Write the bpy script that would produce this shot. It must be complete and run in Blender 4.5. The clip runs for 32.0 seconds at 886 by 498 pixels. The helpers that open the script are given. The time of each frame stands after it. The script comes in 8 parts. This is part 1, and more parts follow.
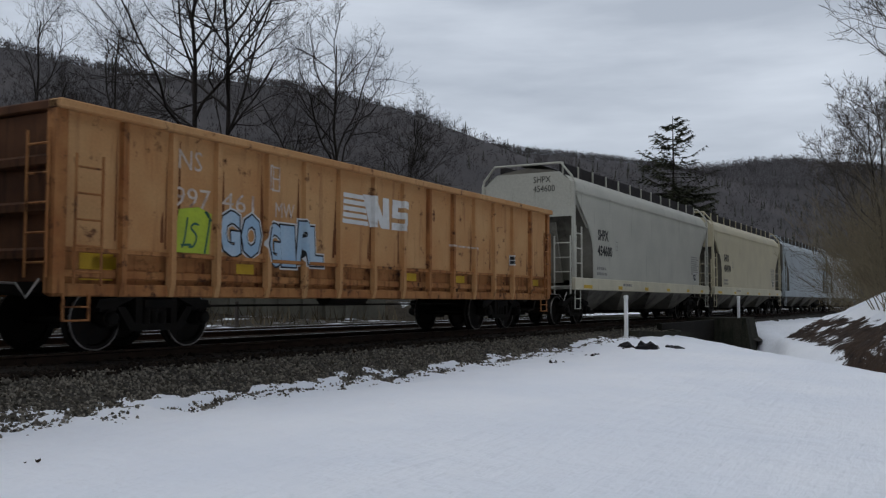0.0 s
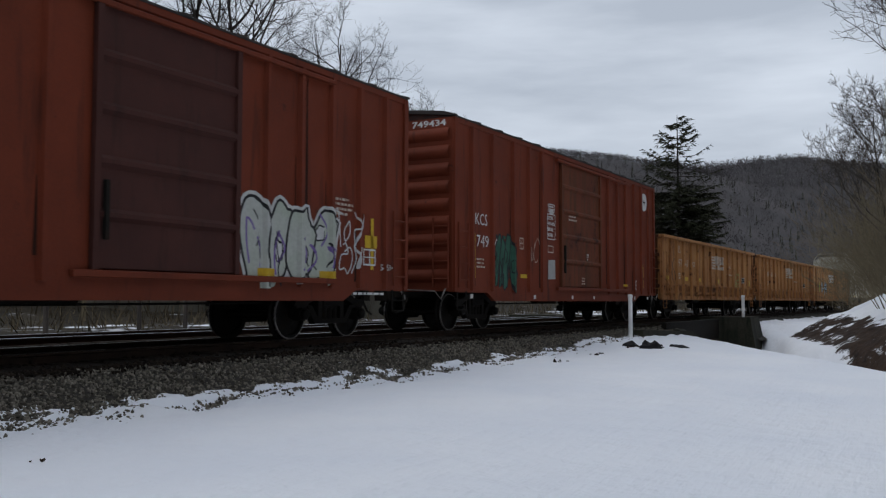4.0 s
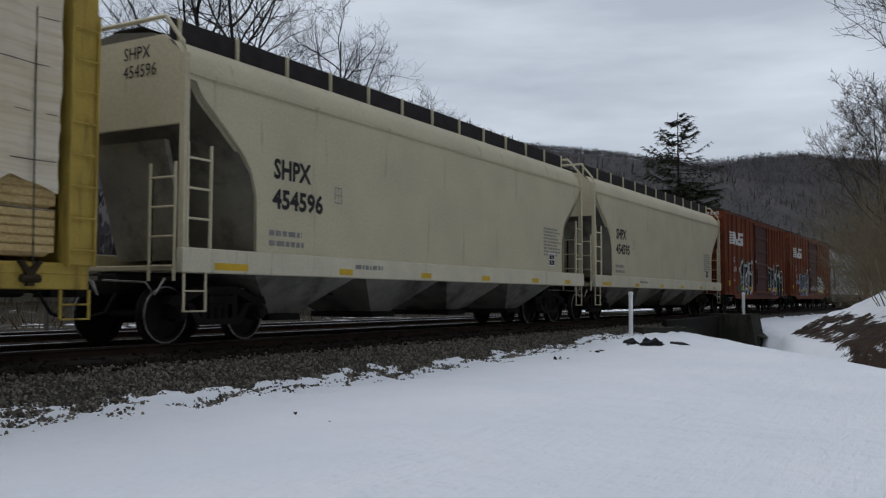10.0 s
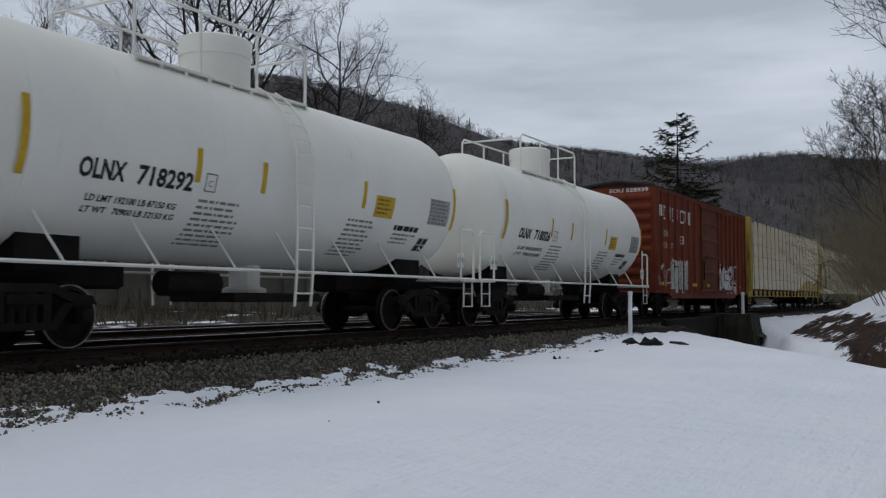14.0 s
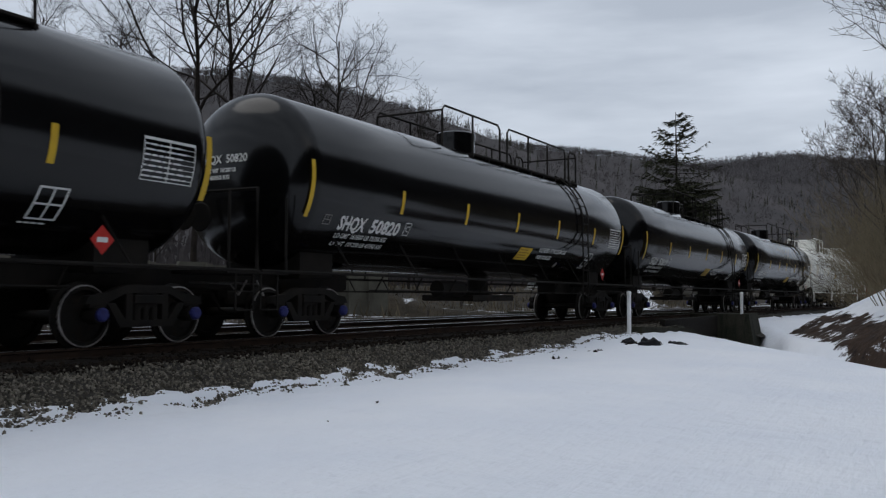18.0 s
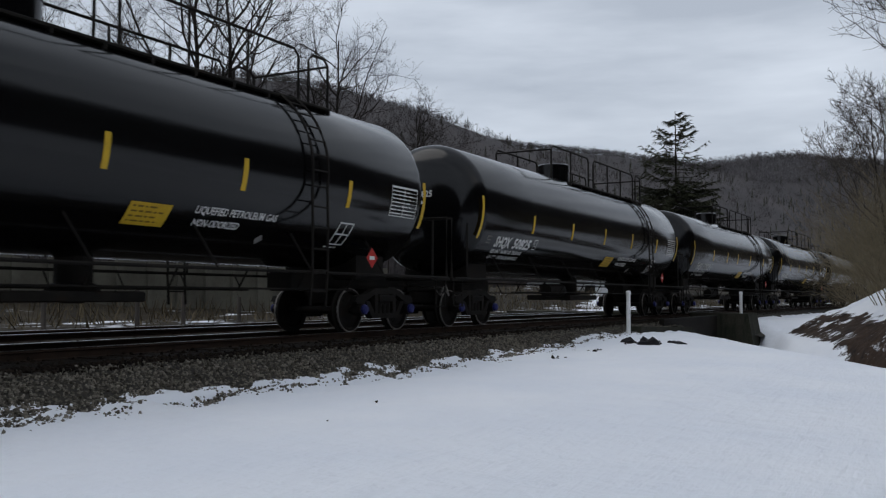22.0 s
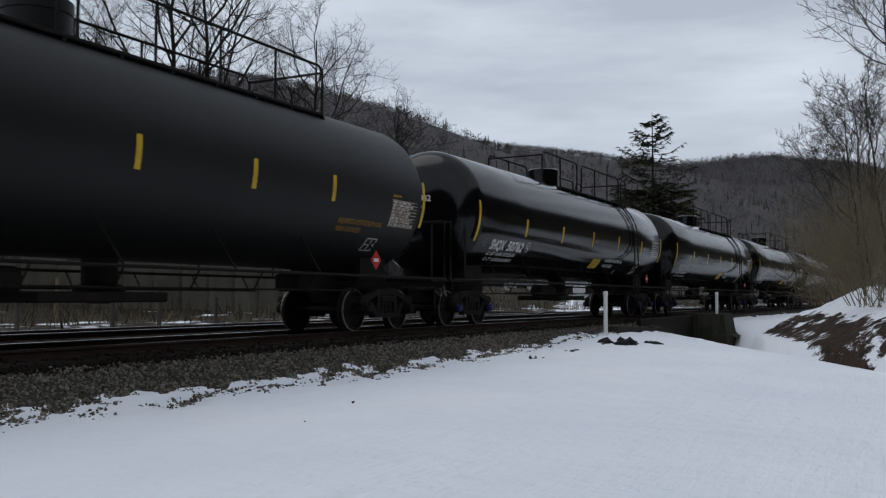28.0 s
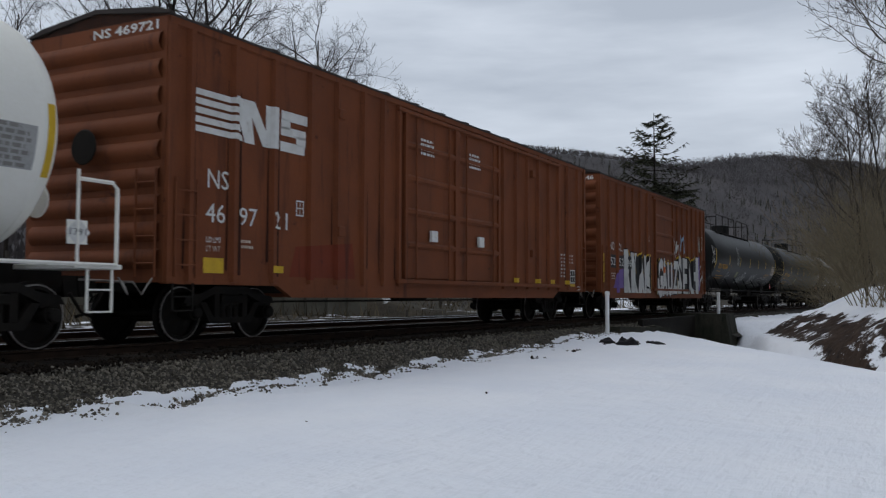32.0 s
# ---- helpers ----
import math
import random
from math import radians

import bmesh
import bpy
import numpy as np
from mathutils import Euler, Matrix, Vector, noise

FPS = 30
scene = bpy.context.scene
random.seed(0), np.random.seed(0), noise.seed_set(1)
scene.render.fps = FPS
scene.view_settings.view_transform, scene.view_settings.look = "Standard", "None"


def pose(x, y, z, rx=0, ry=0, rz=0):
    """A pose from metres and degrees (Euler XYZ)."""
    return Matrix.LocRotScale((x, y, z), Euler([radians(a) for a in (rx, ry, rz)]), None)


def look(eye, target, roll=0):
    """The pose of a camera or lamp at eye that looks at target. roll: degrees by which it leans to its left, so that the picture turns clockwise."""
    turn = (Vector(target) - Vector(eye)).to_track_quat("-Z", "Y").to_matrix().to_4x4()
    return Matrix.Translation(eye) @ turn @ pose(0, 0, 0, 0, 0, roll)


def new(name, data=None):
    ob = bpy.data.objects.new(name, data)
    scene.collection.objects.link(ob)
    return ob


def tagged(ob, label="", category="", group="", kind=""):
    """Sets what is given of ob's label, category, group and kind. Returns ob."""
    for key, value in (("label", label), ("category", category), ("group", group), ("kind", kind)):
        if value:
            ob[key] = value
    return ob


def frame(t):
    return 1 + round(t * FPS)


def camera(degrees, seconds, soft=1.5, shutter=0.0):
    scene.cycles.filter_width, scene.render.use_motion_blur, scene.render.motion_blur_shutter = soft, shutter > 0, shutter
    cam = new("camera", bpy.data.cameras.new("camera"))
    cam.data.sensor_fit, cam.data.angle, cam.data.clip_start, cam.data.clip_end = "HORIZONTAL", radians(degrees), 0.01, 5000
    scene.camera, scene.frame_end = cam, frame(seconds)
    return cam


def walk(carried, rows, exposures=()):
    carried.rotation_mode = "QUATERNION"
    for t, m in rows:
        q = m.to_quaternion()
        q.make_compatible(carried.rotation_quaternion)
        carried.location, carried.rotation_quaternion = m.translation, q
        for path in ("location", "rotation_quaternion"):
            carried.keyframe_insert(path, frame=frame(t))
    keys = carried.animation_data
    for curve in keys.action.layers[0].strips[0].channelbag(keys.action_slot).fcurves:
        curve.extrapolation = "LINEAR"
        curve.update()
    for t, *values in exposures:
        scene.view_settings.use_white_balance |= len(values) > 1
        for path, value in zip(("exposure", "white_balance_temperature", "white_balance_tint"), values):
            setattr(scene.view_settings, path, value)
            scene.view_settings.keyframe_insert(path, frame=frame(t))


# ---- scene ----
# ---------------------------------------------------------------- camera
EYE = (0.0, -11.2914, 0.7106)
YAW, PITCH, ROLL, FOCAL = 0.5028, 0.0542, 0.0027, 1604.92
CURVE, CURVE_END = 0.0007313, 200.0          # curvature of the line (1/m), metres of it
cam = camera(52.07, 32.0, soft=1.25, shutter=0.07)

# slow drift of the tripod head: seconds, sideways, up and down (thousandths of a turn of the lens)
DRIFT = [(0, -8, 5.5), (0.5, -6.5, 5.2), (1, -5, 5), (1.5, -4, 5), (2, -3, 5), (2.5, -2, 4.8), (3, -1.4, 4.7), (3.5, -1, 4.5),
         (5.5, 0, 2.2), (7, 0.2, 1.5), (8, 0.1, 0.6), (9, 0, 0), (11, 0, -1.5), (13, -0.2, -1.5), (14, -1, -1.5), (16.5, -2, -1.5),
         (18, -3, -1.5), (20, -4, -2.4), (22, -4, -2.4), (23, -4.2, -1.6), (23.5, -6, -1.6), (24, -16.5, -1.6), (24.5, -26, -1.6),
         (25, -35, -1.6), (25.5, -40, -1.6), (26, -42, -1.6), (27.5, -43, -1.6), (29, -42, -1.4), (31, -40.2, -1.4), (32, -40, -1.5)]


def camera_pose(dx, dy):
    yaw, pitch = YAW + dx / FOCAL, PITCH + dy / FOCAL
    way = (math.cos(yaw) * math.cos(pitch), math.sin(yaw) * math.cos(pitch), math.sin(pitch))
    return look(EYE, [a + b for a, b in zip(EYE, way)], math.degrees(ROLL))


EXPOSURES = [(0, -0.05), (3, 0.0), (6, 0.1), (8, 0.18), (9, 0.2), (10, -0.02), (12, 0.02), (13, 0.02), (14, -0.15), (17, 0.02), (18, 0.02), (32, 0.03)]
walk(cam, [(t, camera_pose(dx, dy)) for t, dx, dy in DRIFT], EXPOSURES)

# ---------------------------------------------------------------- world and light
world = bpy.data.worlds.new("overcast")
scene.world = world
world.use_nodes = True
wn, wl = world.node_tree.nodes, world.node_tree.links
background = wn["Background"]
sky = wn.new("ShaderNodeTexSky")
sky.sky_type, sky.sun_disc, sky.sun_elevation, sky.sun_rotation = "NISHITA", False, radians(38), radians(200)
sky.dust_density = 3.0
coord = wn.new("ShaderNodeTexCoord")
stretch = wn.new("ShaderNodeMapping")
stretch.inputs["Scale"].default_value = (1.6, 1.6, 9.0)
stretch.inputs["Rotation"].default_value = (0.05, 0.03, 0.4)
wl.new(coord.outputs["Generated"], stretch.inputs["Vector"])
clouds = wn.new("ShaderNodeTexNoise")
clouds.inputs["Scale"].default_value, clouds.inputs["Detail"].default_value = 1.7, 6.0
clouds.inputs["Roughness"].default_value = 0.52
wl.new(stretch.outputs["Vector"], clouds.inputs["Vector"])
ramp = wn.new("ShaderNodeValToRGB")
ramp.color_ramp.elements[0].position, ramp.color_ramp.elements[0].color = 0.34, (4.3, 4.8, 5.6, 1)
ramp.color_ramp.elements[1].position, ramp.color_ramp.elements[1].color = 0.66, (6.6, 7.2, 8.1, 1)
wl.new(clouds.outputs["Fac"], ramp.inputs["Fac"])
cover = wn.new("ShaderNodeMixRGB")
cover.inputs["Fac"].default_value = 0.93
wl.new(sky.outputs["Color"], cover.inputs["Color1"])
wl.new(ramp.outputs["Color"], cover.inputs["Color2"])
wl.new(cover.outputs["Color"], background.inputs["Color"])
background.inputs["Strength"].default_value = 0.106
sun = new("sun", bpy.data.lights.new("sun", "SUN"))
sun.data.energy, sun.data.angle, sun.data.color = 0.5, radians(40), (1.0, 0.97, 0.93)
sun.matrix_world = look((0, 0, 60), (14, -30, 0))


# ---------------------------------------------------------------- materials
def nodes_of(name):
    m = bpy.data.materials.new(name)
    m.use_nodes = True
    return m, m.node_tree.nodes, m.node_tree.links, m.node_tree.nodes["Principled BSDF"]


def noise_node(n, l, scale, detail=5, rough=0.55, stretch=(1, 1, 1), source="Object"):
    co, mp, no = n.new("ShaderNodeTexCoord"), n.new("ShaderNodeMapping"), n.new("ShaderNodeTexNoise")
    mp.inputs["Scale"].default_value = stretch
    l.new(co.outputs[source], mp.inputs["Vector"])
    l.new(mp.outputs["Vector"], no.inputs["Vector"])
    no.inputs["Scale"].default_value, no.inputs["Detail"].default_value, no.inputs["Roughness"].default_value = scale, detail, rough
    return no.outputs["Fac"]


def ramp_node(n, l, fac, a, b, lo=(0, 0, 0, 1), hi=(1, 1, 1, 1)):
    r = n.new("ShaderNodeValToRGB")
    r.color_ramp.elements[0].position, r.color_ramp.elements[0].color = a, lo
    r.color_ramp.elements[1].position, r.color_ramp.elements[1].color = b, hi
    l.new(fac, r.inputs["Fac"])
    return r.outputs["Color"]


def mix_node(n, l, fac, a, b, mode="MIX"):
    x = n.new("ShaderNodeMixRGB")
    x.blend_type = mode
    for value, socket in ((fac, "Fac"), (a, "Color1"), (b, "Color2")):
        if hasattr(value, "is_linked"):
            l.new(value, x.inputs[socket])
        elif socket == "Fac":
            x.inputs[socket].default_value = value
        else:
            x.inputs[socket].default_value = (*value[:3], 1)
    return x.outputs["Color"]


def surface(name, base, second=None, dirt=None, dirt_at=(0.55, 0.75), scale=1.5, fine=30, rough=0.6, metal=0.0, bump=0.15,
            bump_scale=None, streak=False, per_piece=0.0, spec=0.18, grainy=0.08, spots=None):
    """Base colour with large drifts of a second one, stains or streaks of dirt, fine grain and relief."""
    m, n, l, p = nodes_of(name)
    second = second or [c * 0.75 for c in base]
    col = mix_node(n, l, ramp_node(n, l, noise_node(n, l, scale), 0.35, 0.68), base, second)
    if dirt:
        f = noise_node(n, l, scale * (1.6 if streak else 1.2), 7, 0.62, (2.6, 2.6, 0.28) if streak else (1, 1, 1))
        col = mix_node(n, l, ramp_node(n, l, f, *dirt_at), col, dirt)
    if spots:
        f = noise_node(n, l, spots[3], 9, 0.72)
        col = mix_node(n, l, ramp_node(n, l, f, spots[1], spots[2]), col, spots[0])
    grain = noise_node(n, l, fine, 3)
    col = mix_node(n, l, grainy, col, ramp_node(n, l, grain, 0.3, 0.7), "OVERLAY")
    if per_piece:
        info = n.new("ShaderNodeObjectInfo")
        col = mix_node(n, l, per_piece, col, ramp_node(n, l, info.outputs["Random"], 0, 1, (0.25, 0.25, 0.25, 1)), "MULTIPLY")
    l.new(col, p.inputs["Base Color"])
    p.inputs["Metallic"].default_value = metal
    p.inputs["Specular IOR Level"].default_value = spec
    l.new(ramp_node(n, l, grain, 0.2, 0.8, [rough * 0.85] * 3 + [1], [min(1, rough * 1.15)] * 3 + [1]), p.inputs["Roughness"])
    if bump:
        b = n.new("ShaderNodeBump")
        b.inputs["Strength"].default_value, b.inputs["Distance"].default_value = bump, 0.03
        l.new(noise_node(n, l, bump_scale or fine, 4), b.inputs["Height"])
        l.new(b.outputs["Normal"], p.inputs["Normal"])
    return m


def islands(name, lo, hi, rough=0.9, bump=0.3, fine=40):
    """Loose small pieces: each island of the mesh gets its own shade between two colours."""
    m, n, l, p = nodes_of(name)
    g = n.new("ShaderNodeNewGeometry")
    col = ramp_node(n, l, g.outputs["Random Per Island"], 0, 1, (*lo, 1), (*hi, 1))
    col = mix_node(n, l, 0.35, col, ramp_node(n, l, noise_node(n, l, fine, 4), 0.3, 0.7), "OVERLAY")
    l.new(col, p.inputs["Base Color"])
    p.inputs["Roughness"].default_value = rough
    p.inputs["Specular IOR Level"].default_value = 0.1
    return m


def wrap_material():
    """Thin milky plastic drawn over sawn boards, whose layers show faintly through it."""
    m, n, l, p = nodes_of("white lumber wrap")
    col = mix_node(n, l, ramp_node(n, l, noise_node(n, l, 0.7), 0.35, 0.68), (0.72, 0.64, 0.49), (0.63, 0.53, 0.37))
    col = mix_node(n, l, ramp_node(n, l, noise_node(n, l, 1.6, 6, 0.6, (0.3, 1, 5.5)), 0.45, 0.75), col, (0.55, 0.45, 0.28))
    co, wave = n.new("ShaderNodeTexCoord"), n.new("ShaderNodeTexWave")
    wave.wave_type, wave.bands_direction = "BANDS", "Z"
    wave.inputs["Scale"].default_value, wave.inputs["Distortion"].default_value, wave.inputs["Detail"].default_value = 2.6, 2.2, 3.0
    l.new(co.outputs["Object"], wave.inputs["Vector"])
    col = mix_node(n, l, 0.07, col, ramp_node(n, l, wave.outputs["Fac"], 0.02, 0.3), "MULTIPLY")
    l.new(col, p.inputs["Base Color"])
    p.inputs["Roughness"].default_value = 0.38
    p.inputs["Specular IOR Level"].default_value = 0.4
    b = n.new("ShaderNodeBump")
    b.inputs["Strength"].default_value, b.inputs["Distance"].default_value = 0.5, 0.03
    l.new(noise_node(n, l, 2.4, 5, 0.55, (0.6, 1, 1.4)), b.inputs["Height"])
    l.new(b.outputs["Normal"], p.inputs["Normal"])
    return m


WRAP = wrap_material()
RUST = (0.055, 0.026, 0.014)
GRIME = (0.03, 0.026, 0.022)
SNOW = surface("snow", (0.86, 0.88, 0.92), (0.80, 0.83, 0.89), scale=0.25, fine=6, rough=0.8, bump=0.25, bump_scale=1.6)
EARTH = surface("bare earth", (0.085, 0.05, 0.03), (0.04, 0.024, 0.015), (0.12, 0.085, 0.05), scale=0.8, fine=9, rough=0.95, bump=0.9, grainy=0.22)
# dirty brown, with the shade beneath the train worked into the colour
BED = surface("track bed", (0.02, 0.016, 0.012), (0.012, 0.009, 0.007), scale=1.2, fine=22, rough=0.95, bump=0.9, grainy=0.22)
SHOULDER = surface("ballast bed", (0.05, 0.045, 0.037), (0.035, 0.031, 0.027), scale=1.2, fine=18, rough=0.95, bump=1.0, grainy=0.22)
STONE = islands("ballast stones", (0.045, 0.040, 0.032), (0.25, 0.225, 0.185))
# dirt plus painted-in train shade by the rails; also used for earth clods
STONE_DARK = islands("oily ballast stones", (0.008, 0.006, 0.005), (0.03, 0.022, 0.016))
TIE = surface("creosoted wood", (0.028, 0.02, 0.014), (0.014, 0.011, 0.008), scale=2, fine=30, rough=0.9, bump=0.6, per_piece=0.5)
RAIL_SIDE = surface("rusty rail", (0.05, 0.03, 0.02), (0.03, 0.02, 0.015), scale=3, fine=40, rough=0.75, bump=0.3)
RAIL_TOP = surface("polished rail head", (0.55, 0.55, 0.55), (0.4, 0.4, 0.4), scale=2, fine=40, rough=0.28, metal=1.0, bump=0.02)
CONCRETE = surface("mossy concrete", (0.04, 0.037, 0.027), (0.022, 0.023, 0.015), (0.012, 0.013, 0.009), (0.5, 0.7), scale=1.1, fine=16, rough=0.95, bump=0.5, streak=True, grainy=0.22)
PLASTIC = surface("white plastic pipe", (0.8, 0.8, 0.79), (0.7, 0.7, 0.68), scale=2, fine=30, rough=0.4, bump=0.02)
BARK = surface("bark", (0.03, 0.024, 0.02), (0.018, 0.014, 0.012), scale=3, fine=25, rough=0.95, bump=0.8, grainy=0.22)
TWIG = surface("bare twigs", (0.04, 0.034, 0.030), (0.026, 0.022, 0.020), scale=1, fine=15, rough=0.95, bump=0)
TWIG_GREY = surface("grey twigs", (0.085, 0.072, 0.06), (0.05, 0.043, 0.038), scale=1, fine=15, rough=0.95, bump=0)
TWIG_PALE = surface("pale brush stems", (0.20, 0.165, 0.105), (0.125, 0.10, 0.065), scale=1, fine=15, rough=0.95, bump=0)
NEEDLE = islands("conifer needles", (0.018, 0.021, 0.013), (0.062, 0.064, 0.038))
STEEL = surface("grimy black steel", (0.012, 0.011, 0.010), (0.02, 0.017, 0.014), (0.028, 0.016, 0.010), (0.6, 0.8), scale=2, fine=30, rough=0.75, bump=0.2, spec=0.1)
WHEEL = surface("wheel steel", (0.014, 0.012, 0.010), (0.010, 0.009, 0.008), (0.022, 0.014, 0.009), (0.5, 0.8), scale=4, fine=30, rough=0.6, bump=0.1, spec=0.1)
TREAD = surface("bright wheel rim", (0.34, 0.32, 0.30), (0.16, 0.145, 0.135), scale=4, fine=40, rough=0.5, metal=0.6, bump=0.02)
BLUE_CAP = surface("blue bearing cap", (0.03, 0.035, 0.16), (0.02, 0.02, 0.07), GRIME, (0.55, 0.8), scale=5, rough=0.5, bump=0.05)
ORANGE = surface("faded orange gondola paint", (0.52, 0.30, 0.135), (0.45, 0.225, 0.09), (0.22, 0.095, 0.038), (0.56, 0.8), scale=1.1, fine=25, rough=0.75, bump=0.15, streak=True, spots=((0.085, 0.032, 0.015), 0.58, 0.66, 2.6))
ORANGE_DEEP = surface("weathered deep orange gondola paint", (0.44, 0.215, 0.08), (0.36, 0.16, 0.055), (0.17, 0.065, 0.026), (0.54, 0.78), scale=1.1, fine=25, rough=0.75, bump=0.15, streak=True, spots=((0.085, 0.032, 0.015), 0.56, 0.65, 2.6))
ORANGE_DIM = surface("rust-worn orange paint", (0.42, 0.20, 0.075), (0.29, 0.115, 0.04), (0.11, 0.042, 0.018), (0.5, 0.72), scale=1.6, fine=25, rough=0.8, bump=0.2, streak=True, spots=((0.05, 0.02, 0.011), 0.54, 0.64, 2.6))
RED_BROWN = surface("oxide red boxcar paint", (0.180, 0.037, 0.016), (0.138, 0.029, 0.013), (0.045, 0.015, 0.010), (0.56, 0.8), scale=0.9, fine=25, rough=0.65, bump=0.12, streak=True, spots=((0.04, 0.014, 0.010), 0.63, 0.72, 1.9))
RED_ORANGE = surface("orange-brown boxcar paint", (0.165, 0.040, 0.015), (0.12, 0.030, 0.012), (0.055, 0.018, 0.010), (0.56, 0.8), scale=0.9, fine=25, rough=0.65, bump=0.12, streak=True, spots=((0.04, 0.014, 0.010), 0.63, 0.72, 1.9))
BROWN = surface("brown boxcar paint", (0.188, 0.058, 0.022), (0.142, 0.045, 0.019), (0.055, 0.02, 0.012), (0.56, 0.8), scale=0.9, fine=25, rough=0.65, bump=0.12, streak=True, spots=((0.04, 0.014, 0.010), 0.63, 0.72, 1.9))
RED_RUSTY = surface("rust-stained oxide red paint", (0.165, 0.048, 0.022), (0.12, 0.032, 0.016), (0.085, 0.036, 0.016), (0.45, 0.66), scale=0.8, fine=25, rough=0.75, bump=0.15, streak=True, spots=((0.035, 0.014, 0.010), 0.56, 0.68, 1.6))
MAROON = surface("weathered maroon door paint", (0.075, 0.027, 0.021), (0.058, 0.022, 0.018), (0.033, 0.015, 0.012), (0.55, 0.78), scale=1, fine=25, rough=0.7, bump=0.12, streak=True)
ROOF_DARK = surface("dirty galvanised roof", (0.06, 0.05, 0.045), (0.035, 0.03, 0.028), scale=1, fine=20, rough=0.8, bump=0.2)
CREAM = surface("cream hopper paint", (0.54, 0.485, 0.33), (0.48, 0.425, 0.295), (0.22, 0.18, 0.12), (0.6, 0.85), scale=0.8, fine=20, rough=0.55, bump=0.06, streak=True)
CREAM_GREY = surface("pale grey hopper paint", (0.47, 0.46, 0.39), (0.41, 0.40, 0.34), (0.17, 0.16, 0.13), (0.6, 0.85), scale=0.8, fine=20, rough=0.55, bump=0.06, streak=True)
GREY = surface("grey hopper paint", (0.42, 0.43, 0.42), (0.36, 0.37, 0.36), (0.13, 0.13, 0.13), (0.62, 0.85), scale=0.8, fine=20, rough=0.55, bump=0.06, streak=True)
BLUE_GREY = surface("blue-grey hopper paint", (0.40, 0.44, 0.455), (0.35, 0.385, 0.40), (0.2, 0.22, 0.24), (0.62, 0.85), scale=0.8, fine=20, rough=0.55, bump=0.06, streak=True)
PALE = surface("off-white hopper paint", (0.55, 0.58, 0.58), (0.48, 0.5, 0.5), (0.3, 0.3, 0.29), (0.62, 0.85), scale=0.8, fine=20, rough=0.55, bump=0.06, streak=True)
WHITE_TANK = surface("white tank paint", (0.86, 0.85, 0.78), (0.80, 0.79, 0.73), (0.45, 0.40, 0.32), (0.66, 0.92), scale=0.7, fine=20, rough=0.4, bump=0.03, streak=True)
BLACK_TANK = surface("glossy black tank paint", (0.0025, 0.0025, 0.0028), (0.004, 0.004, 0.004), (0.010, 0.009, 0.008), (0.64, 0.92), scale=0.7, fine=25, rough=0.13, bump=0.004, streak=True, spec=0.3)
BLACK_DULL = surface("dull black tank paint", (0.009, 0.009, 0.0085), (0.011, 0.0108, 0.0105), (0.018, 0.016, 0.013), (0.6, 0.9), scale=0.7, fine=25, rough=0.5, bump=0.015, streak=True, spec=0.21)
YELLOW_CAR = surface("yellow flatcar paint", (0.46, 0.33, 0.07), (0.38, 0.27, 0.06), (0.1, 0.06, 0.025), (0.52, 0.75), scale=1.4, fine=25, rough=0.7, bump=0.1, streak=True)
LUMBER = surface("raw pine lumber", (0.56, 0.42, 0.20), (0.47, 0.33, 0.14), scale=2, fine=30, rough=0.85, bump=0.3, grainy=0.22)
STRAP = surface("steel strapping", (0.03, 0.03, 0.03), (0.05, 0.04, 0.03), scale=3, rough=0.5, bump=0)
YELLOW = surface("yellow reflective tape", (0.62, 0.40, 0.03), (0.52, 0.33, 0.03), (0.3, 0.2, 0.05), (0.62, 0.85), scale=4, fine=40, rough=0.45, bump=0)
WHITE_INK = surface("white lettering", (0.7, 0.7, 0.68), (0.6, 0.6, 0.57), (0.35, 0.3, 0.26), (0.6, 0.8), scale=5, fine=40, rough=0.6, bump=0)
FADED_INK = surface("faded white lettering", (0.60, 0.53, 0.46), (0.50, 0.41, 0.33), (0.25, 0.14, 0.09), (0.5, 0.7), scale=4, fine=30, rough=0.7, bump=0)
BLACK_INK = surface("black lettering", (0.02, 0.02, 0.02), (0.03, 0.03, 0.03), scale=4, rough=0.6, bump=0)
GREY_INK = surface("small grey lettering", (0.2, 0.19, 0.18), (0.26, 0.25, 0.23), scale=5, rough=0.6, bump=0)
AMBER_INK = surface("amber lettering", (0.42, 0.22, 0.02), (0.34, 0.18, 0.02), scale=4, rough=0.6, bump=0)
RED_INK = surface("red placard", (0.45, 0.03, 0.02), (0.36, 0.02, 0.02), scale=5, rough=0.5, bump=0)
SPRAY_WHITE = surface("white spray paint", (0.62, 0.62, 0.6), (0.5, 0.5, 0.49), (0.3, 0.28, 0.26), (0.58, 0.8), scale=1.6, fine=20, rough=0.6, bump=0)
SPRAY_SILVER = surface("pale green-grey spray paint", (0.42, 0.46, 0.38), (0.5, 0.5, 0.48), scale=1.2, fine=20, rough=0.6, bump=0)
SPRAY_BLUE = surface("pale blue spray paint", (0.30, 0.44, 0.58), (0.42, 0.52, 0.60), scale=1.6, fine=20, rough=0.6, bump=0)
SPRAY_BLACK = surface("black spray paint", (0.015, 0.015, 0.017), (0.03, 0.03, 0.032), scale=1.6, fine=20, rough=0.55, bump=0)
SPRAY_GREEN = surface("lime spray paint", (0.42, 0.52, 0.05), (0.34, 0.42, 0.05), scale=1.6, fine=20, rough=0.6, bump=0)
SPRAY_OLIVE = surface("faded olive spray paint", (0.38, 0.37, 0.15), (0.30, 0.27, 0.10), scale=1.6, fine=20, rough=0.7, bump=0)
SPRAY_TEAL = surface("dark green spray paint", (0.03, 0.09, 0.06), (0.05, 0.14, 0.1), scale=1.6, fine=20, rough=0.6, bump=0)
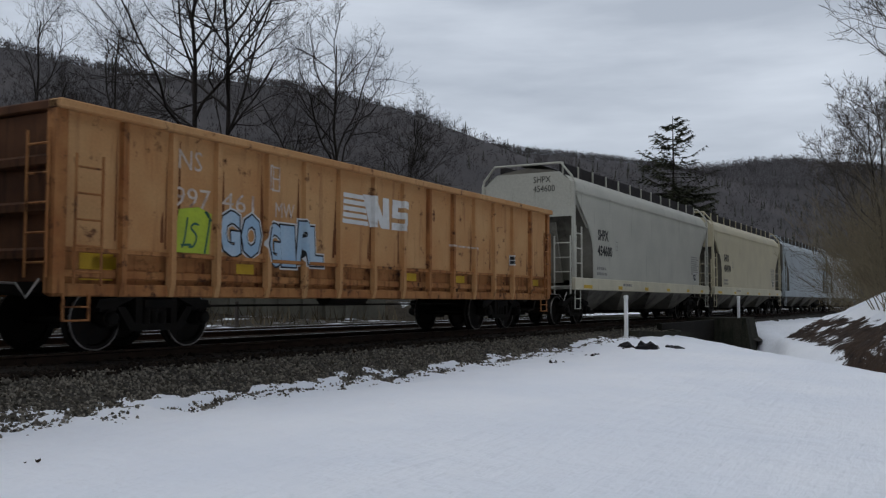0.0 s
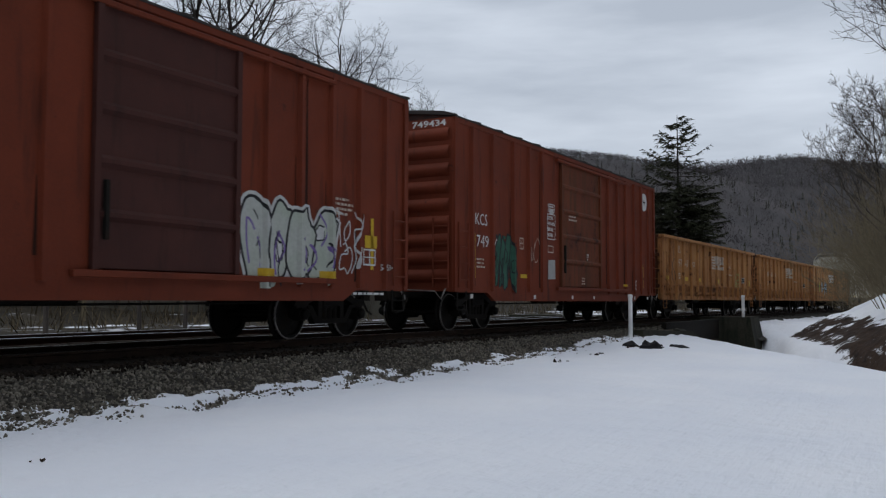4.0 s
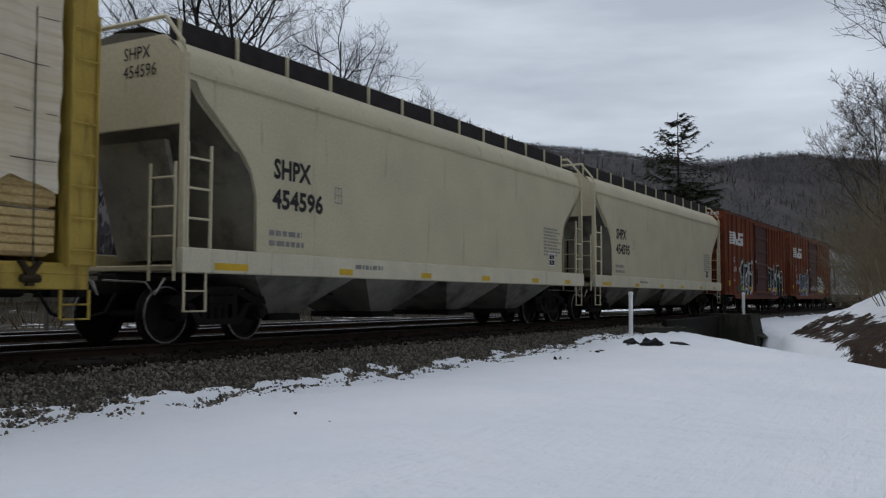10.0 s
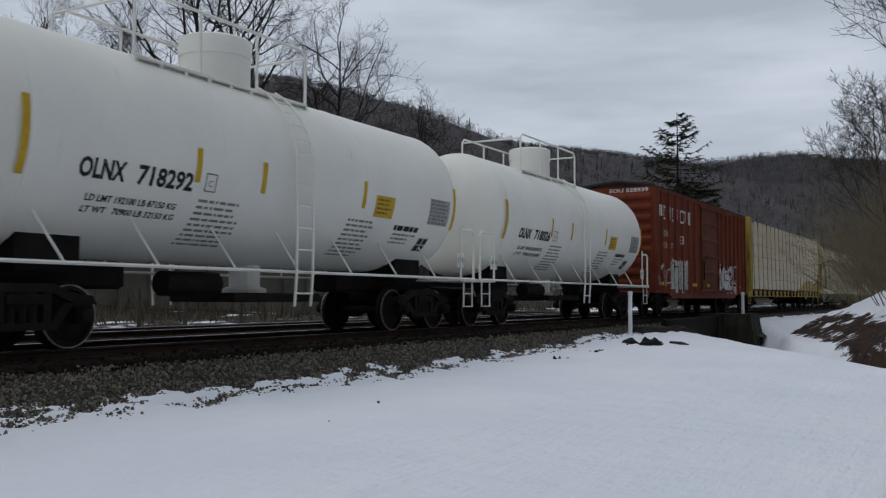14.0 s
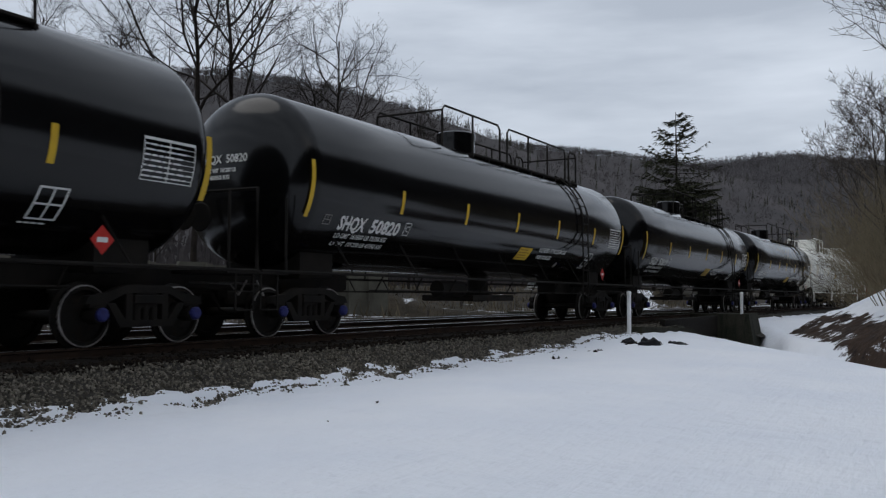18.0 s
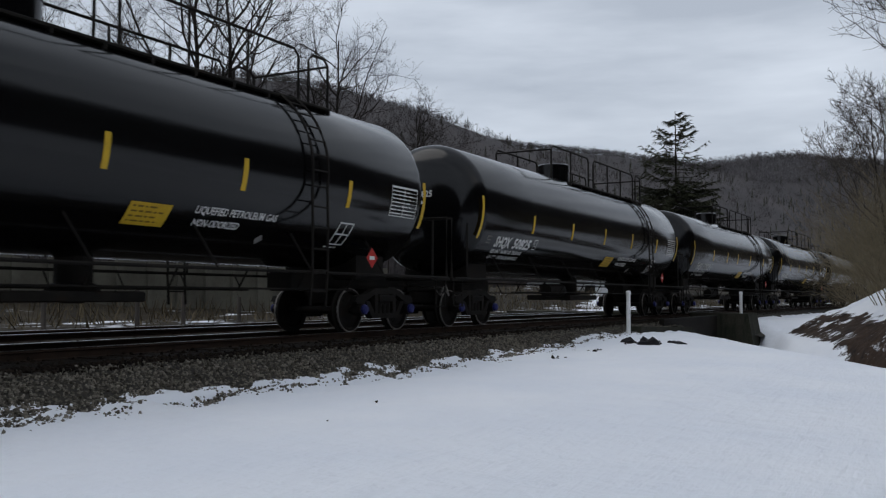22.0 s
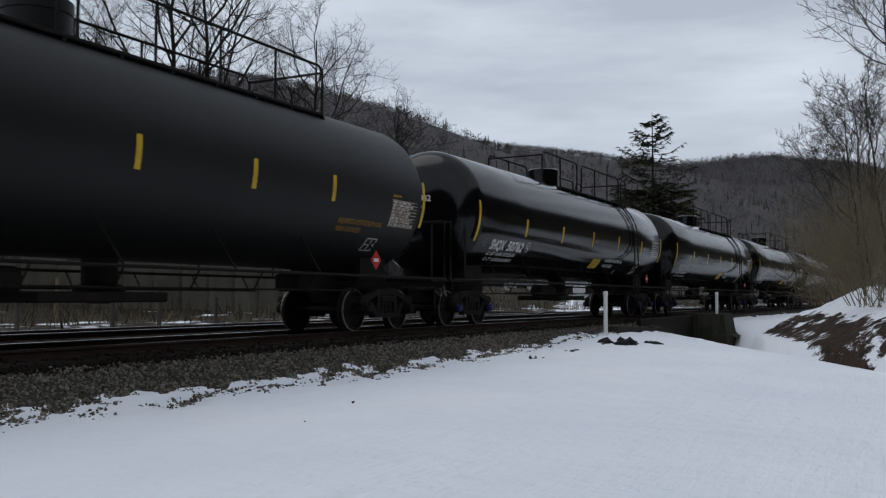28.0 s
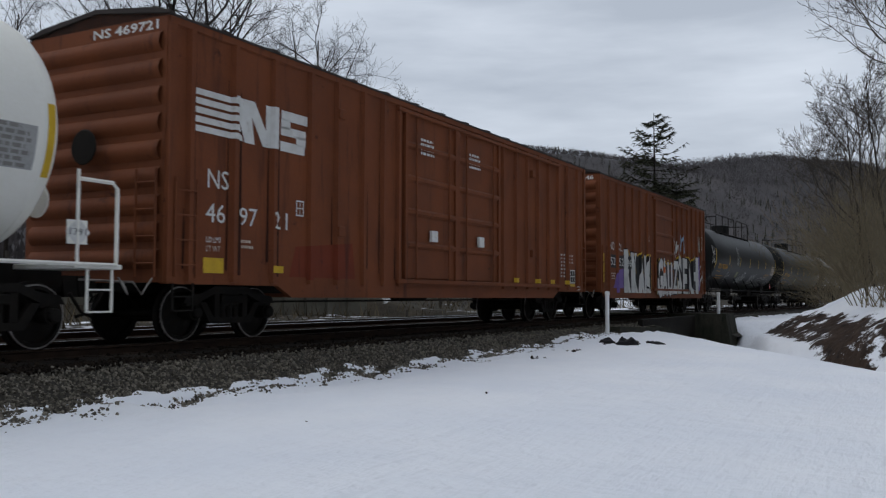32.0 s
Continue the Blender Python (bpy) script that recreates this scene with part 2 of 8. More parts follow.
SPRAY_STEEL = surface("steel-grey spray paint", (0.085, 0.095, 0.115), (0.19, 0.21, 0.25), scale=1.6, fine=20, rough=0.6, bump=0)
SPRAY_PURPLE = surface("purple spray paint", (0.2, 0.13, 0.36), (0.17, 0.11, 0.3), scale=1.6, fine=20, rough=0.6, bump=0)
WOODS = islands("far leafless woods", (0.046, 0.042, 0.043), (0.080, 0.071, 0.071))
FROST = islands("frosted far trees", (0.06, 0.056, 0.058), (0.2, 0.19, 0.195))
HILL = surface("leafless hillside", (0.062, 0.05, 0.046), (0.042, 0.036, 0.035), (0.3, 0.3, 0.32), (0.7, 0.86), scale=0.02, fine=0.5, rough=1.0, bump=0.5)
WALL_PALE = surface("pale plastered wall", (0.155, 0.148, 0.12), (0.085, 0.08, 0.066), scale=0.6, fine=9, rough=0.9, bump=0.2)


# ---------------------------------------------------------------- mesh helpers
class Shape:
    """Vertices and faces of one mesh, gathered piece by piece."""

    def __init__(self):
        self.v, self.f = [], []

    def add(self, verts, faces):
        k = len(self.v)
        self.v.extend(verts)
        self.f.extend([tuple(i + k for i in f) for f in faces])
        return self

    def box(self, x0, x1, y0, y1, z0, z1):
        x0, x1, y0, y1, z0, z1 = min(x0, x1), max(x0, x1), min(y0, y1), max(y0, y1), min(z0, z1), max(z0, z1)
        b = min(x1 - x0, y1 - y0, z1 - z0) * 0.14
        rings = []
        for z, c in ((z0, b), (z0 + b, 0), (z1 - b, 0), (z1, b)):
            rings.append([(x0 + c, y0 + c, z), (x1 - c, y0 + c, z), (x1 - c, y1 - c, z), (x0 + c, y1 - c, z)])
        return self.loft(rings)

    def loft(self, rings, closed=True, caps=True):
        n = len(rings[0])
        verts = [p for r in rings for p in r]
        faces = []
        for i in range(len(rings) - 1):
            for j in range(n if closed else n - 1):
                a, b = i * n + j, i * n + (j + 1) % n
                faces.append((a, b, b + n, a + n))
        if caps:
            faces.append(tuple(reversed(range(n))))
            faces.append(tuple(range((len(rings) - 1) * n, len(rings) * n)))
        return self.add(verts, faces)

    def tube(self, points, r, n=6, r1=None):
        pts = [Vector(p) for p in points]
        rings = []
        for i, p in enumerate(pts):
            d = (pts[min(i + 1, len(pts) - 1)] - pts[max(i - 1, 0)]).normalized()
            side = d.cross(Vector((0, 0, 1)) if abs(d.z) < 0.9 else Vector((0, 1, 0))).normalized()
            up = side.cross(d)
            rad = r if r1 is None else r + (r1 - r) * i / (len(pts) - 1)
            rings.append([tuple(p + (side * math.cos(a) + up * math.sin(a)) * rad) for a in (2 * math.pi * k / n for k in range(n))])
        return self.loft(rings)

    def cyl(self, p0, p1, r, n=16, r1=None):
        return self.tube([p0, p1], r, n, r1)

    def lathe_y(self, x, z, profile, n=24):
        """A wheel-like body round an axle along y: profile rows (radius, y)."""
        rings = [[(x + r * math.cos(2 * math.pi * k / n), y, z + r * math.sin(2 * math.pi * k / n)) for k in range(n)] for r, y in profile]
        return self.loft(rings)

    def lathe_x(self, zc, profile, n=40):
        rings = [[(x, r * math.sin(2 * math.pi * k / n), zc + r * math.cos(2 * math.pi * k / n)) for k in range(n)] for r, x in profile]
        return self.loft(rings)

    def prism_y(self, poly, y0, y1):
        """A plate in the x-z plane, thick along y."""
        return self.loft([[(x, y0, z) for x, z in poly], [(x, y1, z) for x, z in poly]])

    def prism_x(self, poly, x0, x1):
        return self.loft([[(x0, y, z) for y, z in poly], [(x1, y, z) for y, z in poly]])

    def mesh(self, name, smooth=False):
        me = bpy.data.meshes.new(name)
        me.from_pydata(self.v, [], self.f)
        if smooth:
            me.shade_smooth()
            me.set_sharp_from_angle(angle=radians(38))
        me.validate()
        return me


def link_mesh(name, me, material, parent=None, label=""):
    ob = new(name, me)
    if not me.materials:
        me.materials.append(material)
    if parent:
        ob.parent = parent
    return tagged(ob, label) if label else ob


def part(name, shape, material, parent=None, label="", smooth=False):
    return link_mesh(name, shape.mesh(name, smooth), material, parent, label)


def thing(name, label, category, group="", kind=""):
    return tagged(new(name), label, category, group, kind)


# ---------------------------------------------------------------- the line's course
def line_at(s, d=0.0):
    """Place and heading at s metres along the line, d metres to its left."""
    a = CURVE * min(max(s, 0), CURVE_END)
    if s <= 0:
        x, y = s, 0.0
    else:
        x, y = math.sin(a) / CURVE, -(1 - math.cos(a)) / CURVE
        if s > CURVE_END:
            x, y = x + (s - CURVE_END) * math.cos(a), y - (s - CURVE_END) * math.sin(a)
    return x + d * math.sin(a), y + d * math.cos(a), -a


def beside_line(x, y):
    """Metres along the line and to its left of a place."""
    if x <= 0:
        return x, y
    r = 1 / CURVE
    a = math.atan2(x, y + r)
    if a * r <= CURVE_END:
        return a * r, math.hypot(x, y + r) - r
    ex, ey, h = line_at(CURVE_END)
    c, s = math.cos(h), math.sin(h)
    return CURVE_END + (x - ex) * c + (y - ey) * s, -(x - ex) * s + (y - ey) * c


# ---------------------------------------------------------------- ground
def smooth(a, b, x):
    t = min(max((x - a) / (b - a), 0), 1)
    return t * t * (3 - 2 * t)


def creek_x(y):
    """The stream's middle, by its y."""
    return 37.3 + 0.02 * (y + 2) if y > -3 else 37.0 + (y + 3) * 1.65


def ridge_height(x, y):
    """A long wooded ridge beyond the line that closes the valley in the distance."""
    u = y - 351 + 0.405 * (x - 248)              # metres beyond the crest line
    if u < -262:
        return 0.0
    crest = float(np.interp(x, (-400, 251, 273, 310, 337, 366, 388, 415, 432, 451, 471, 491, 536, 585, 641, 690, 724, 745, 775, 815, 857, 903, 953, 1017, 1300),
                            (118, 110, 108, 106, 111, 114, 115, 115, 112, 109, 105, 98, 99, 100, 102, 102, 102, 106, 111, 118, 124, 126, 130, 136, 140)))
    crest += 1.6 * noise.noise((x * 0.05, 1.7, 2))
    rise = min(max((u + 260) / 260, 0), 1)
    return crest * (0.55 * rise + 0.45 * rise * rise * (3 - 2 * rise)) * (1 - 0.25 * smooth(0, 400, u)) + 3 * rise * noise.noise((x * 0.02, y * 0.02, 0))


def bank(x, y):
    """Metres up the earth bank from its foot, square to it."""
    return (x - 37.4) * 0.273 - (y + 6.0) * 0.962 - 0.85


def ground_z(x, y):
    s, d = beside_line(x, y)
    z = -0.58 + 0.05 * noise.noise((x * 0.35, y * 0.35, 0)) + 0.012 * noise.noise((x * 2.1, y * 2.1, 4))
    if d < 0:
        edge = smooth(-4.2, -3.2, d)
        z += edge * (0.10 * noise.noise((x * 1.1, y * 1.6, 11)) + 0.07 * noise.noise((x * 3.3, y * 4.2, 12)) - 0.03)
        z += 0.26 * math.exp(-((x - 26.5) ** 2 / 30 + (y + 3.4) ** 2 / 5))       # mound round the marker post
        z -= 0.10 * smooth(-6, -12, y) * smooth(30, 14, x)
        z += 0.28 * smooth(42, 46, x) * smooth(-9, -3, y)                        # shelf beyond the stream
        q = bank(x, y)
        rise = min(max(q, 0), 3.9) * (1 - smooth(43, 47, x))
        z += 0.52 * rise + min(1, rise) * (0.22 * noise.noise((x * 0.8, y * 0.8, 7)) + 0.10 * noise.noise((x * 2.6, y * 2.6, 5)))
        z -= 0.30 * smooth(-2.2, 0.2, q) * (1 - smooth(43, 47, x)) * smooth(20, 26, x) * smooth(-3.5, -5, y)
        z += 0.9 * smooth(60, 85, x) * smooth(-6, -14, d)
    else:
        z += 0.5 * smooth(7.2, 8.6, d) + 1.55 * smooth(10, 21, d) + 0.25 * noise.noise((x * 0.25, y * 0.25, 9)) * smooth(9, 13, d)
    off = x - creek_x(y)
    off = -off if off < 0 else max(0.0, off - 4.2 * smooth(-6.6, -4.9, y) * smooth(-1.5, -3.2, y))
    if y > -22:
        z -= 1.35 * (1 - smooth(1.6, 5.2, off)) * (1 - smooth(60, 75, abs(y)))
    z += ridge_height(x, y) * smooth(24, 60, d)
    if y < -17:                                  # steep wooded hillside behind the tripod
        z += 62 * (1 - math.exp(-(-17 - y) * smooth(17, 24, -y) / 52)) + 1.2 * noise.noise((x * 0.09, y * 0.09, 3)) * smooth(20, 30, -y)
    return z


def steps(stops):
    """Coordinates that run through stops of (value, step)."""
    out, x = [], stops[0][0]
    for (a, st), (b, _) in zip(stops, stops[1:]):
        n = max(1, round((b - a) / st))
        out += [a + (b - a) * i / n for i in range(n)]
    return out + [stops[-1][0]]


def build_ground():
    xs = steps([(-900, 100), (-200, 25), (-20, 4), (0, 0.5), (3, 0.14), (16, 0.2), (50, 0.8), (70, 4), (180, 12), (960, 40), (1800, 40)])
    ys = steps([(-700, 60), (-60, 5), (-30, 2), (-15, 0.5), (-12, 0.24), (-4.3, 0.09), (-1.9, 1.0), (9, 1.2), (30, 6), (90, 12), (600, 60), (1500, 60)])
    nx = len(xs)
    sh = Shape()
    sh.v = [(x, y, ground_z(x, y)) for y in ys for x in xs]
    sh.f = [(j * nx + i, j * nx + i + 1, (j + 1) * nx + i + 1, (j + 1) * nx + i) for j in range(len(ys) - 1) for i in range(nx - 1)]
    me = sh.mesh("ground", False)
    me.shade_smooth()
    me.materials.append(GROUND)
    bare, scrub, wood = [0.0] * len(sh.v), [0.0] * len(sh.v), [0.0] * len(sh.v)
    for k, (x, y, z) in enumerate(sh.v):
        s, d = beside_line(x, y)
        if d > 7:
            wood[k] = min(1, ridge_height(x, y) * smooth(24, 60, d) / 6)
            scrub[k] = 0.55 * smooth(7.3, 7.9, d) + 0.06 * smooth(11, 13, d)
            if 50 < x < 120 and abs(y - 6.5 - (x - 55) * 0.3) < 2.2:       # open snowfield beyond the bridge
                scrub[k] = 0.0
        elif y < -17:
            wood[k] = smooth(17, 22, -y)
        elif d < -3 and 28 < x < 66 and y < -3.5:
            q = bank(x, y)
            bare[k] = 0.59 * smooth(-0.9, 0.35, q) * (1 - smooth(1.5, 3.3, q)) * (1 - smooth(42, 46, x))
    for name in ("bare", "scrub", "wood"):
        me.attributes.new(name, "FLOAT", "POINT")
    for name, values in (("bare", bare), ("scrub", scrub), ("wood", wood)):
        me.attributes[name].data.foreach_set("value", values)
    return tagged(new("ground", me), "snow-covered ground with bare earth banks and wooded hills", "ground", kind="structure")


def ground_material():
    m, n, l, p = nodes_of("snowy ground")

    def attribute(name):
        at = n.new("ShaderNodeAttribute")
        at.attribute_name = name
        return at.outputs["Fac"]

    def add(a, b, k):
        ma = n.new("ShaderNodeMath")
        ma.operation = "MULTIPLY_ADD"
        l.new(b, ma.inputs[0])
        ma.inputs[1].default_value = k
        l.new(a, ma.inputs[2])
        return ma.outputs[0]

    snow = mix_node(n, l, ramp_node(n, l, noise_node(n, l, 0.4), 0.35, 0.65), (0.86, 0.88, 0.92), (0.80, 0.83, 0.89))
    earth = mix_node(n, l, ramp_node(n, l, noise_node(n, l, 2.2, 7, 0.7), 0.35, 0.65), (0.055, 0.034, 0.022), (0.014, 0.009, 0.007))
    dead = mix_node(n, l, ramp_node(n, l, noise_node(n, l, 0.8, 7, 0.7), 0.35, 0.65), (0.05, 0.04, 0.026), (0.018, 0.015, 0.011))
    litter = mix_node(n, l, ramp_node(n, l, noise_node(n, l, 0.03, 8, 0.7), 0.4, 0.62), (0.062, 0.056, 0.056), (0.046, 0.043, 0.045))
    litter = mix_node(n, l, ramp_node(n, l, noise_node(n, l, 0.05, 9, 0.75, (1, 1, 0.4)), 0.62, 0.72), litter, (0.10, 0.10, 0.11))
    col = mix_node(n, l, ramp_node(n, l, add(attribute("bare"), noise_node(n, l, 0.9, 9, 0.66, (1.3, 0.8, 2.4)), 0.7), 0.86, 0.90), snow, earth)
    col = mix_node(n, l, ramp_node(n, l, add(attribute("scrub"), noise_node(n, l, 0.55, 7, 0.62, (0.7, 1.5, 1)), 0.6), 0.78, 0.83), col, dead)
    col = mix_node(n, l, ramp_node(n, l, attribute("wood"), 0.3, 0.7), col, litter)
    l.new(col, p.inputs["Base Color"])
    p.inputs["Roughness"].default_value = 0.85
    p.inputs["Specular IOR Level"].default_value = 0.15
    bump = n.new("ShaderNodeBump")
    bump.inputs["Strength"].default_value, bump.inputs["Distance"].default_value = 0.8, 0.10
    relief = add(noise_node(n, l, 2.2, 6, 0.6), noise_node(n, l, 14, 3), 0.08)
    l.new(add(relief, noise_node(n, l, 1.3, 6, 0.62, (0.35, 2.2, 1)), 1.0), bump.inputs["Height"])
    l.new(bump.outputs["Normal"], p.inputs["Normal"])
    return m


GROUND = ground_material()
build_ground()


# ---------------------------------------------------------------- track
def along(section, s0, s1, step, jitter=0.0, seed=1):
    """A strip that follows the line, with a section of (d, z) points."""
    rnd = random.Random(seed)
    sh, n = Shape(), len(section)
    count = max(1, round((s1 - s0) / step))
    for i in range(count + 1):
        s = s0 + (s1 - s0) * i / count
        for d, z in section:
            x, y, _ = line_at(s, d)
            sh.v.append((x, y, z + rnd.uniform(-jitter, jitter)))
    for i in range(count):
        for j in range(n - 1):
            a = i * n + j
            sh.f.append((a, a + n, a + n + 1, a + 1))
    return sh


def build_track():
    bed = [(-3.7, -1.0), (-2.75, -0.56), (-2.3, -0.36), (-1.85, -0.2), (-1.3, -0.14), (0, -0.15), (1.4, -0.15), (2.8, -0.2), (4.4, -0.16), (6.0, -0.2), (7.0, -0.6), (8.0, -1.1)]
    near = [p for p in bed if p[0] <= -1.7] + [(-1.7, -0.185)]
    near = sorted(set(near))
    rest = [(-1.7, -0.185)] + [p for p in bed if p[0] > -1.7]
    for s0, s1, st in ((-560, -10, 20), (-10, 33.2, 0.25), (41.9, 120, 0.8), (120, 640, 12)):
        sh = along(near, s0, s1, st, 0.018 if st < 2 else 0, 3)
        tagged(part("ballast_shoulder", sh, SHOULDER, smooth=False), "grey crushed stone ballast shoulder", "ballast", kind="structure")
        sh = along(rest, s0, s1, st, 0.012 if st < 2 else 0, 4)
        tagged(part("track_bed", sh, BED), "dirty brown track bed, coloured darker for the train's shade", "track bed", kind="structure")
    for k, centre in enumerate((0.0, 4.4)):
        track = thing("railway_track", "steel rails on dark wooden crossties", "railway track", "tracks of the line", "structure")
        for side in (-0.755, 0.755):
            d = centre + side
            prof = [(d - 0.07, -0.16), (d - 0.07, -0.145), (d - 0.012, -0.125), (d - 0.012, -0.05), (d - 0.036, -0.035), (d - 0.036, -0.006),
                    (d + 0.036, -0.006), (d + 0.036, -0.035), (d + 0.012, -0.05), (d + 0.012, -0.125), (d + 0.07, -0.145), (d + 0.07, -0.16)]
            part("rail", along(prof, -560, 640, 4), RAIL_SIDE, track, "rust-brown rail with a worn head")
            part("rail_head", along([(d - 0.034, -0.005), (d - 0.022, 0.0), (d + 0.022, 0.0), (d + 0.034, -0.005)], -560, 640, 4),
                 RAIL_TOP, track, "polished running surface")
        tie = Shape().box(-0.115, 0.115, -1.3, 1.3, -0.33, -0.125).mesh("tie")
        tie.materials.append(TIE)
        settle = random.Random(20 + k)
        s = 1.0
        count = 0
        while s < 110 and count < 150:
            x, y, h = line_at(s, centre)
            ob = new("tie", tie)
            ob.parent = track
            ob.matrix_basis = pose(x, y, settle.uniform(-0.012, 0.006), 0, 0, math.degrees(h) + settle.uniform(-1, 1))
            count += 1
            s += 0.55 if s < 50 else 0.9


ICO = [(0, 0, 1), (0.894, 0, 0.447), (0.276, 0.851, 0.447), (-0.724, 0.526, 0.447), (-0.724, -0.526, 0.447), (0.276, -0.851, 0.447),
       (0.724, 0.526, -0.447), (-0.276, 0.851, -0.447), (-0.894, 0, -0.447), (-0.276, -0.851, -0.447), (0.724, -0.526, -0.447), (0, 0, -1)]
ICO_F = [(0, 1, 2), (0, 2, 3), (0, 3, 4), (0, 4, 5), (0, 5, 1), (1, 6, 2), (2, 7, 3), (3, 8, 4), (4, 9, 5), (5, 10, 1),
         (2, 6, 7), (3, 7, 8), (4, 8, 9), (5, 9, 10), (1, 10, 6), (6, 11, 7), (7, 11, 8), (8, 11, 9), (9, 11, 10), (10, 11, 6)]


def stones(name, places, size, material, label, seed):
    """Angular stones, each its own island of one mesh."""
    rng = np.random.default_rng(seed)
    base = np.array(ICO)
    n = len(places)
    rad = rng.uniform(size[0], size[1], (n, 1, 1)) * rng.uniform(0.55, 1.25, (n, 12, 1))
    squash = rng.uniform(0.5, 1.1, (n, 1, 3))
    ang = rng.uniform(0, 2 * np.pi, (n, 1))
    pts = base[None] * rad * squash
    c, s = np.cos(ang), np.sin(ang)
    x, y = pts[:, :, 0] * c - pts[:, :, 1] * s, pts[:, :, 0] * s + pts[:, :, 1] * c
    pts = np.stack([x, y, pts[:, :, 2]], 2) + np.array(places)[:, None, :]
    faces = (np.array(ICO_F)[None] + 12 * np.arange(n)[:, None, None]).reshape(-1, 3)
    me = bpy.data.meshes.new(name)
    me.from_pydata(pts.reshape(-1, 3).tolist(), [], faces.tolist())
    me.materials.append(material)
    return tagged(new(name, me), label, "stones", kind="stuff")


def shoulder_z(d):
    return np.interp(d, (-3.7, -2.75, -2.3, -1.85, -1.3, 0), (-1.0, -0.56, -0.36, -0.2, -0.14, -0.15))


def build_snow_patches():
    """Thin leftovers of snow that lie between the stones of the shoulder."""
    def crust(s, d):
        lump = noise.noise((s * 0.8, d * 3.0, 21)) * 0.6 + noise.noise((s * 2.3, d * 8.0, 22)) * 0.5 + noise.noise((s * 7.0, d * 14.0, 23)) * 0.25
        return float(shoulder_z(d)) + 0.13 * (lump + 0.10) - 0.085 * smooth(-2.8, -2.25, d)
    sh, ds = Shape(), [-3.5 + 0.055 * k for k in range(24)]
    ss = [3 + 0.075 * k for k in range(360)]
    for s in ss:
        for d in ds:
            x, y, _h = line_at(s, d)
            sh.v.append((x, y, crust(s, d)))
    n = len(ds)
    sh.f = [(i * n + j, (i + 1) * n + j, (i + 1) * n + j + 1, i * n + j + 1) for i in range(len(ss) - 1) for j in range(n - 1)]
    tagged(part("snow_patches", sh, SNOW, smooth=True), "ragged thin snow patches on the ballast", "snow", kind="stuff")


def build_stones():
    rng = np.random.default_rng(5)
    places, dark = [], []
    for _ in range(36000):
        s = 3 + 31 * rng.random() ** 1.6
        d = rng.uniform(-3.3, -1.6)
        x, y, _h = line_at(s, d)
        # stones nearer the rail go dark, which paints the train's shadow band
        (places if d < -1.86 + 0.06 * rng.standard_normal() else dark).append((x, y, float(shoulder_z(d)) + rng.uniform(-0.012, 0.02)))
    for _ in range(9000):                                    # strays that poke through the snow's edge
        s = 3 + 24 * rng.random() ** 1.4
        d = -2.7 - abs(rng.normal()) * 0.28
        if noise.noise((s * 1.2, d * 6.0, 31)) < 0.04:
            continue
        x, y, _h = line_at(s, d)
        places.append((x, y, max(ground_z(x, y), float(shoulder_z(d))) + rng.uniform(-0.03, 0.012)))
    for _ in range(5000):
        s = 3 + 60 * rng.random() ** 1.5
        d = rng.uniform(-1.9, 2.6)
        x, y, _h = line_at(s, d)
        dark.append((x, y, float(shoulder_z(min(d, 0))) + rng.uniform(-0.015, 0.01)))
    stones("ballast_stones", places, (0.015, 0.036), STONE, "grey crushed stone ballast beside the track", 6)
    stones("oily_ballast_stones", dark, (0.025, 0.05), STONE_DARK, "dirty ballast by the rails, coloured darker for the train's shade", 7)
    grass = []
    for x0, y0, n, r in ((20.65, -4.2, 9, 0.12), (17.92, -4.21, 8, 0.10), (23.1, -3.2, 8, 0.2), (23.9, -3.32, 8, 0.2), (22.4, -4.4, 10, 0.14), (23.0, -5.0, 10, 0.14)):
        for _ in range(n):
            x, y = x0 + rng.normal() * r * 1.2, y0 + rng.normal() * r * 0.6
            grass.append((x, y, ground_z(x, y) - 0.01))
    stones("earth_clods", grass, (0.03, 0.08), STONE_DARK, "dark wet clods of earth showing through the snow", 8)
    rnd = random.Random(14)
    for x0, y0, n, r, tall in ((22.55, -4.62, 11, 0.34, 0.2), (23.55, -5.19, 5, 0.2, 0.11)):
        heap = thing("tarp_scrap", "crumpled scrap of black tarpaulin half buried in snow", "debris", "black scraps by the marker post")
        for _ in range(n):
            cx, cy = x0 + rnd.uniform(-r, r) * 0.6, y0 - rnd.uniform(-r, r)
            z, a, w = ground_z(cx, cy), rnd.uniform(0, 6.3), rnd.uniform(0.14, 0.3)
            h = tall * rnd.uniform(0.3, 1.0)
            ring = [(cx + w * math.cos(a + q) * rnd.uniform(0.4, 1.3), cy + w * math.sin(a + q) * rnd.uniform(0.4, 1.3)) for q in (0, 1.7, 3.2, 4.6)]
            ridge = rnd.uniform(-0.5, 0.5) * w
            sh = Shape().loft([[(x, y, z - 0.06) for x, y in ring], [(cx + (x - cx) * 0.75 + ridge * 0.3, cy + (y - cy) * 0.7, z + h * rnd.uniform(0.1, 0.8)) for x, y in ring],
                               [(cx + ridge + (x - cx) * 0.06, cy + (y - cy) * 0.06, z + h) for x, y in ring]])
            part("fold", sh, TARP, heap)


